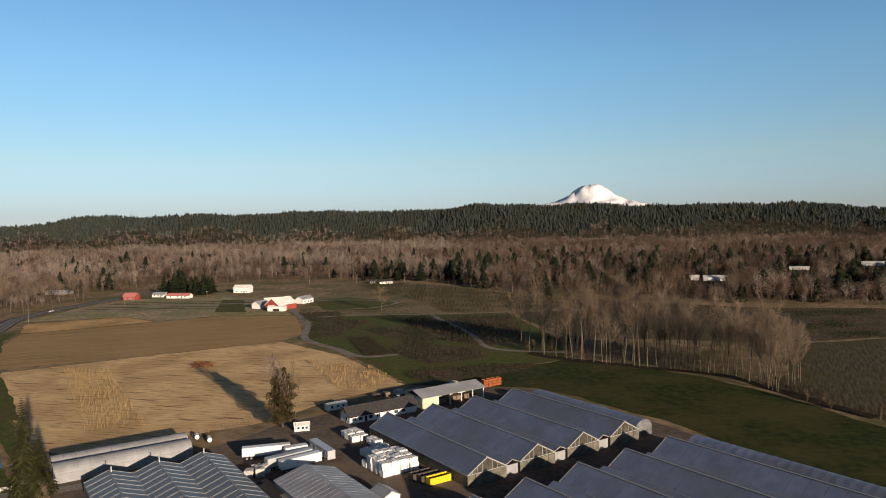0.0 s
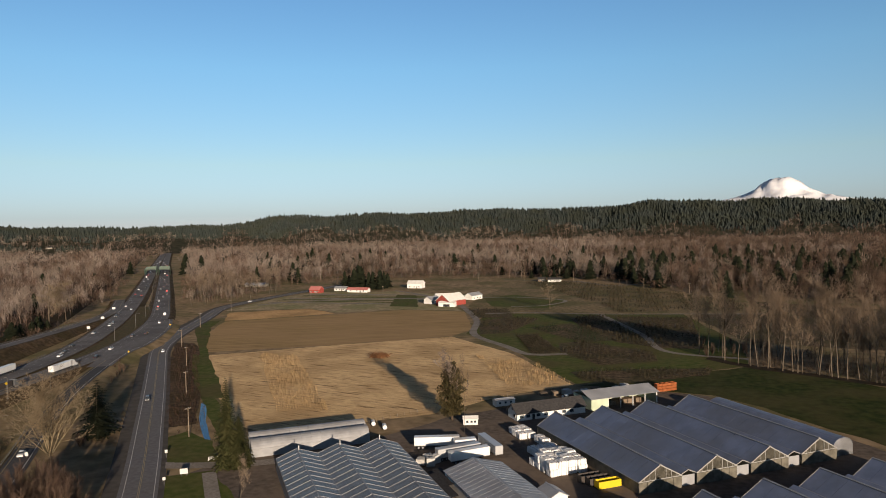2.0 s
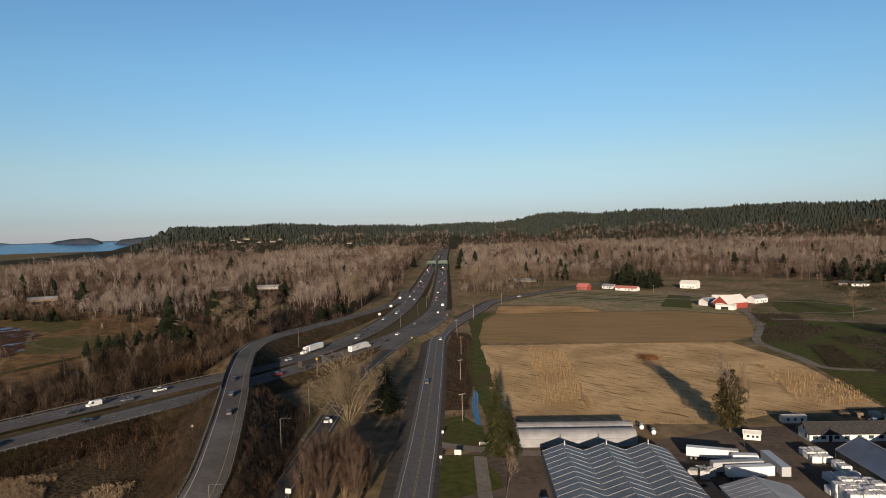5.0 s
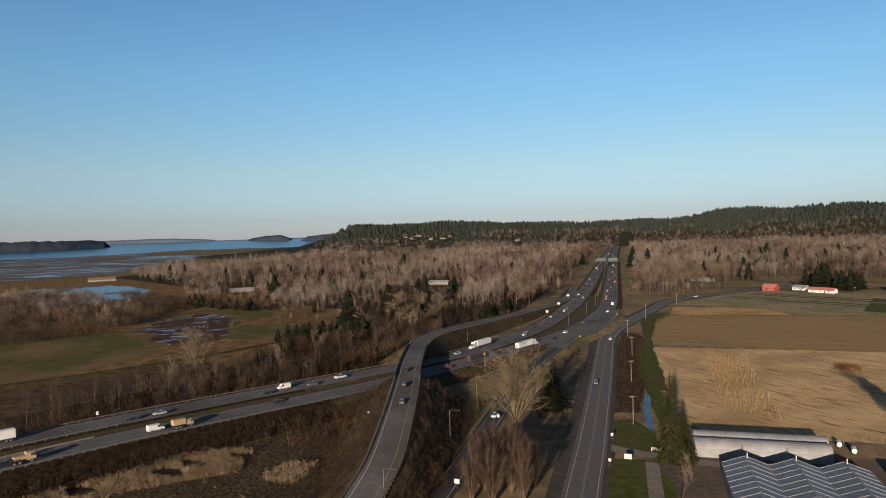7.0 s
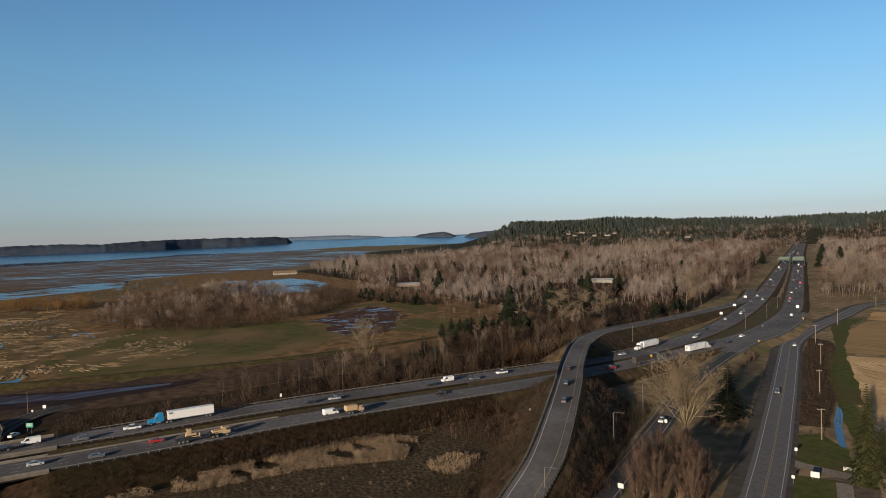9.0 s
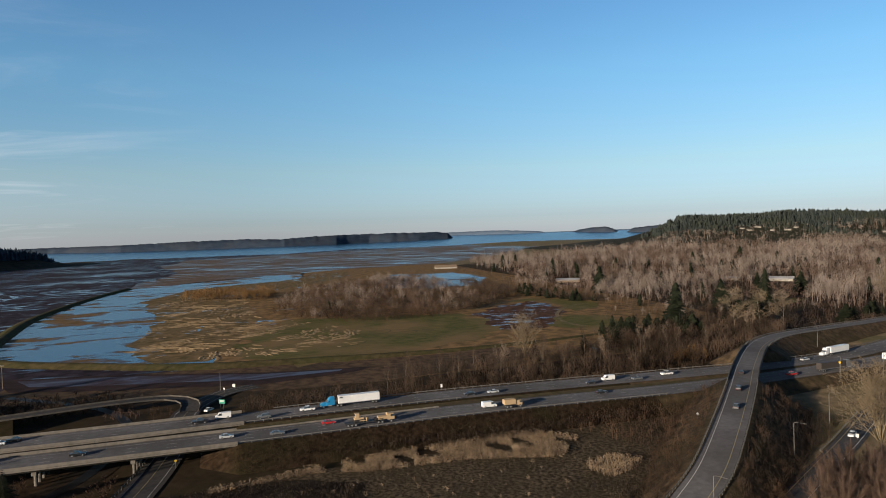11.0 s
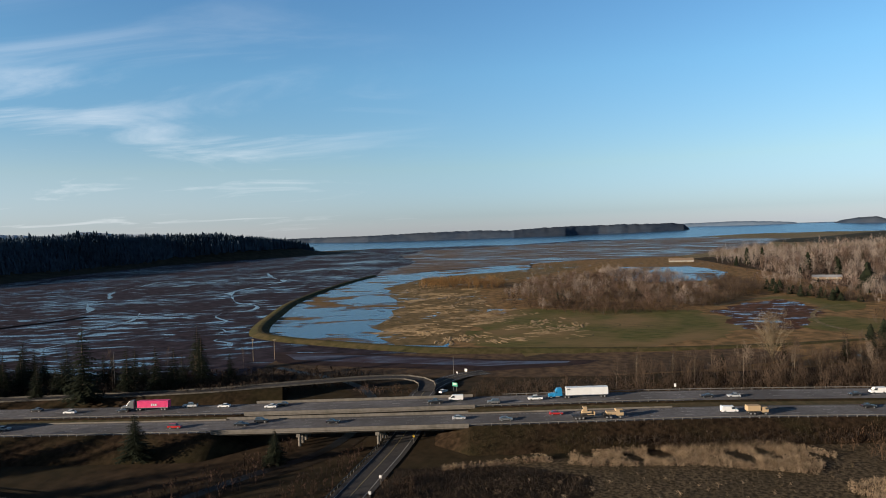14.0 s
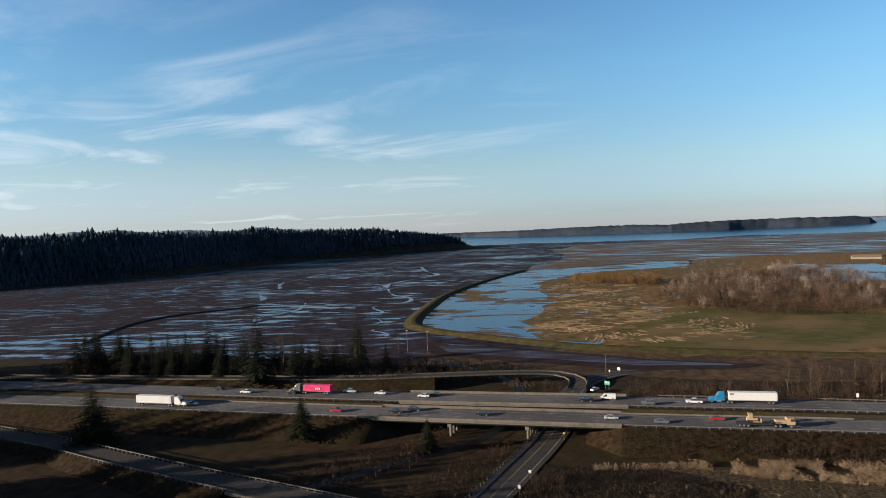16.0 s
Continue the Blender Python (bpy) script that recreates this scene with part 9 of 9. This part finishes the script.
# rows of young nursery trees
for poly, gap, h, m, seed in (([(-99, 499), (-82, 523), (-55, 516), (-70, 446), (-86, 438)], 3.0, 1.3, M_plant, 85), ([(-33, 411), (-20, 420), (19, 391), (21, 365), (-6, 350), (-28, 376)], 2.2, 1.0, M_plant, 86), ([(-58, 471), (-31, 494), (-1, 424), (-20, 416)], 2.4, 1.5, M_needle, 87),
                         ([(-33, 520), (-8, 538), (23, 403), (1, 418), (-22, 474)], 2.4, 1.4, M_plant, 88), ([(-1, 530), (54, 532), (48, 402), (25, 403)], 3.4, 1.6, M_plant, 91), ([(-21, 333), (8, 342), (45, 350), (42, 334), (0, 311), (-15, 314)], 2.0, 1.0, M_plant, 92),
                         ([(-110, 835), (-61, 850), (3, 788), (100, 650), (108, 575), (2, 553), (-16, 621)], 3.4, 1.5, M_plant, 89), ([(-121, 566), (-90, 578), (-76, 524), (-107, 515)], 3.2, 1.2, M_plant, 93), ([(252, 518), (334, 528), (314, 496), (246, 492)], 3.0, 2.0, M_needle, 90), ([(233, 470), (281, 475), (270, 443), (224, 439)], 2.8, 2.0, M_needle, 96), ([(238, 423), (277, 427), (263, 406), (231, 405)], 2.6, 1.8, M_needle, 97)):
    p = scatter(poly, gap, seed, 0.3)
    k = np.sin(p[:, 0] * 0.21 + seed) + np.sin(p[:, 1] * 0.17 + p[:, 0] * 0.05) > -0.7
    p = p[k]
    forest("nursery_rows", p, np.zeros(len(p)), heights(len(p), seed, h * 1.5, 0.5), [spire(3, 4, G, 0.32) for _ in range(3)] if m is M_needle else [broom(14, G, 0.55, 0.03, 0.03, 0.12) for _ in range(3)], m, "rows of young nursery plants", seed, "nursery plants")
# a block of small dark conifers in straight rows
near, back = [Vector((-61.3, 434.9)), Vector((-43.7, 375.1))], [Vector((-49.6, 440.1)), Vector((-30.7, 383.8))]
rows = [near[0].lerp(back[0], i / 9).lerp(near[1].lerp(back[1], i / 9), k / 25) for i in range(10) for k in range(26)]
p = np.array([(q.x, q.y) for q in rows])
forest("nursery_rows", p, np.zeros(len(p)), heights(len(p), 94, 2.3, 0.3), [spire(4, 5, G, 0.28) for _ in range(3)], M_plant, "straight rows of young dark conifers", 94, "nursery plants")


def goods_stack(x, y, w, d, h, turn, material, label, seed):
    """A covered stack on a pallet, its cover sagging at the edges."""
    g = random.Random(seed)
    ob = thing("covered_stack", label, "stack", pose(x, y, 0.1, 0, 0, turn), "covered stacks")
    part("pallet", box_bm(w, d, 0.16, 0, 0, 0), M_wood, ob)
    bm = box_bm(w * 0.97, d * 0.97, h, 0, 0, 0.16)
    bmesh.ops.subdivide_edges(bm, edges=bm.edges[:], cuts=2, use_grid_fill=True)
    for q in bm.verts:
        q.co += Vector((g.uniform(-0.12, 0.12), g.uniform(-0.12, 0.12), g.uniform(-0.12, 0.12) if q.co.z > 0.3 else 0))
    part("cover", bm, material, ob)
    return ob


M_tarp = mat("white_tarp", (0.42, 0.42, 0.41), (0.55, 0.54, 0.52), 0.8, 0.6, 0.0, (0.3, 0.28, 0.25), 0.4, 0.5)
M_oldwood = mat("grey_brown_boards", (0.13, 0.1, 0.075), (0.2, 0.155, 0.115), 1.0, 0.9)
for i, (x, y) in enumerate(((-29.6, 285.5), (-24.8, 287), (-20.3, 288.4), (-16.3, 290), (-13.0, 291.4), (-8.5, 293.8), (-5.7, 295.4), (0.1, 298.5), (3.4, 301.7), (6.4, 303.4))):
    goods_stack(x, y, 3.4, 2.6, 1.0 + 0.5 * (i % 3), 28 + 5 * (i % 4), M_oldwood if i in (0, 1, 5) else M_tarp, "low stack of weathered boards behind the barn" if i in (0, 1, 5) else "low stack under a white tarp behind the barn", 300 + i)
for i, (x, y) in enumerate(((-57.3, 195.6), (-54.3, 195.4), (-56, 199), (-53.6, 198.4))):
    goods_stack(x, y, 2.6, 2.4, 1.9 + 0.4 * (i % 2), 20 * i, M_tarp, "lumpy cream wrapped bundle beside the trailers", 320 + i)
shed = thing("lean_to", "open lean-to with a flat dark roof on posts", "lean-to", pose(-46.2, 180, 0, 0, 0, -46), "")
part("roof", box_bm(13, 4.6, 0.16, 0, 0, 3.0), M_shingle, shed)
part("back_wall", box_bm(12.6, 0.1, 2.9, 0, 2.2, 0), M_wood, shed)
for i in range(6):
    part("post", box_bm(0.14, 0.14, 3.0, -6.2 + i * 2.48, -2.1, 0), M_wood, shed)
part("rail", box_bm(12.6, 0.08, 0.12, 0, -2.1, 1.0), M_wood, shed)


def bank_cover(y0, y1, gap, h, sd, n, w, material, name, label, seed):
    """Grass and brush standing on the near slope of the freeway bank."""
    c = I5_S[(I5_S[:, 1] > y0 - 15) & (I5_S[:, 1] < y1 + 15)]
    x = float(c[:, 0].mean())
    p = scatter([(x, y0), (x + 34, y0), (x + 34, y1), (x, y1)], gap, seed)
    d = np.sqrt(((p[:, None, 0] - c[None, :, 0]) ** 2 + (p[:, None, 1] - c[None, :, 1]) ** 2).min(1))
    top = np.interp(p[:, 1], np.sort(c[:, 1]), c[np.argsort(c[:, 1]), 2])
    run = (top + 0.3) * 2
    k = (d > 9.2) & (d < 8.2 + run)
    p, d, top, run = p[k], d[k], top[k], run[k]
    z = -0.3 + (top + 0.18) * (1 - (d - 8.2) / run) - 0.15
    forest(name, p, z, heights(len(p), seed, h, sd), [broom(n, G, 0.6, 0.0, 0.02, w) for _ in range(5)], material, label, seed, "brush")


M_bankbrush = mat("bank_brush_leaves", (0.0126, 0.00945, 0.00549), (0.0368, 0.0237, 0.0149), 0.3, 0.9, 0.0, (0.034, 0.031, 0.015), 0.05, 0.6)
M_bankgrass = mat("bank_grass_blades", (0.0248, 0.0175, 0.0109), (0.0702, 0.0452, 0.0288), 0.3, 0.9, 0.0, (0.03, 0.026, 0.013), 0.06, 0.5)
bank_cover(-18, 132, 1.15, 1.3, 0.5, 9, 0.09, M_bankbrush, "bank_brush", "dark green and brown brush on the freeway bank", 101)
bank_cover(-330, -102, 1.5, 0.6, 0.2, 7, 0.14, M_bankgrass, "bank_grass", "rough brown grass on the freeway bank", 102)


def slope_cover(c, half, slope, count, h, sd, n, w, material, name, label, seed, which=(-1, 1)):
    """Brush standing on the slopes of a road bank."""
    g = np.random.default_rng(seed)
    i = g.integers(0, len(c), count)
    i = i[c[i, 2] > 1.2]
    s = sides(c)
    run = np.maximum(0.3, c[i, 2] + 0.3) * slope
    q = g.random(len(i)) ** 0.8
    d = (half + 1.0 + q * (run - 1.0)) * g.choice(np.array(which), len(i))
    along = g.normal(0, 2.0, (len(i), 1)) * np.stack([-s[i, 1], s[i, 0]], 1)
    p = c[i, :2] + s[i] * d[:, None] + along
    z = -0.3 + (c[i, 2] + 0.18) * (1 - (np.abs(d) - half) / run) - 0.25
    forest(name, p, z, heights(len(p), seed, h, sd), [broom(n, G, 0.55, 0.0, 0.02, w) for _ in range(5)], material, label, seed, "brush")


slope_cover(FLY[FLY[:, 0] > -236], 5.8, 1.7, 1900, 1.6, 0.7, 22, 0.032, M_rust, "ramp_brush", "rusty brown brush on the ramp bank", 103)
slope_cover(FLY[FLY[:, 0] < -292], 5.8, 1.7, 1200, 1.3, 0.6, 16, 0.04, M_bankbrush, "ramp_brush", "brown brush on the far ramp bank", 104)
slope_cover(I5_N[I5_N[:, 1] > 140][:400], 8.2, 2.0, 1600, 0.9, 0.4, 9, 0.08, M_bankgrass, "bank_grass", "rough brown grass on the freeway bank", 105)
slope_cover(I5_S[I5_S[:, 1] > 140][:400], 8.2, 2.0, 1600, 0.9, 0.4, 9, 0.08, M_bankgrass, "bank_grass", "rough brown grass on the freeway bank", 106)


def slope_shrubs(c, half, slope, count, h, sd, material, label, seed, which):
    """Rounded shrubs standing on one slope of a road bank."""
    g = np.random.default_rng(seed)
    i = g.integers(0, len(c), count)
    i = i[c[i, 2] > 1.5]
    s = sides(c)
    run = (c[i, 2] + 0.3) * slope
    d = (half + 1.5 + g.random(len(i)) * (run + 3.0)) * which
    p = c[i, :2] + s[i] * d[:, None] + g.normal(0, 2.0, (len(i), 1)) * np.stack([-s[i, 1], s[i, 0]], 1)
    z = np.maximum(-0.1, -0.4 + (c[i, 2] + 0.18) * (1 - (np.abs(d) - half) / run))
    forest("ramp_shrubs", p, z, heights(len(p), seed, h, sd), BUSH, material, label, seed, "brush", 0.9)


near_ramp = FLY[(FLY[:, 0] > -232) & (FLY[:, 0] < -128)]
for side in (-1, 1):
    slope_shrubs(near_ramp, 5.8, 1.7, 210, 2.6, 0.9, M_rust, "rusty brown shrubs on the ramp bank", 107 + side, side)
    slope_shrubs(near_ramp, 5.8, 1.7, 130, 3.2, 1.0, M_thicket, "dark leafless shrubs on the ramp bank", 110 + side, side)
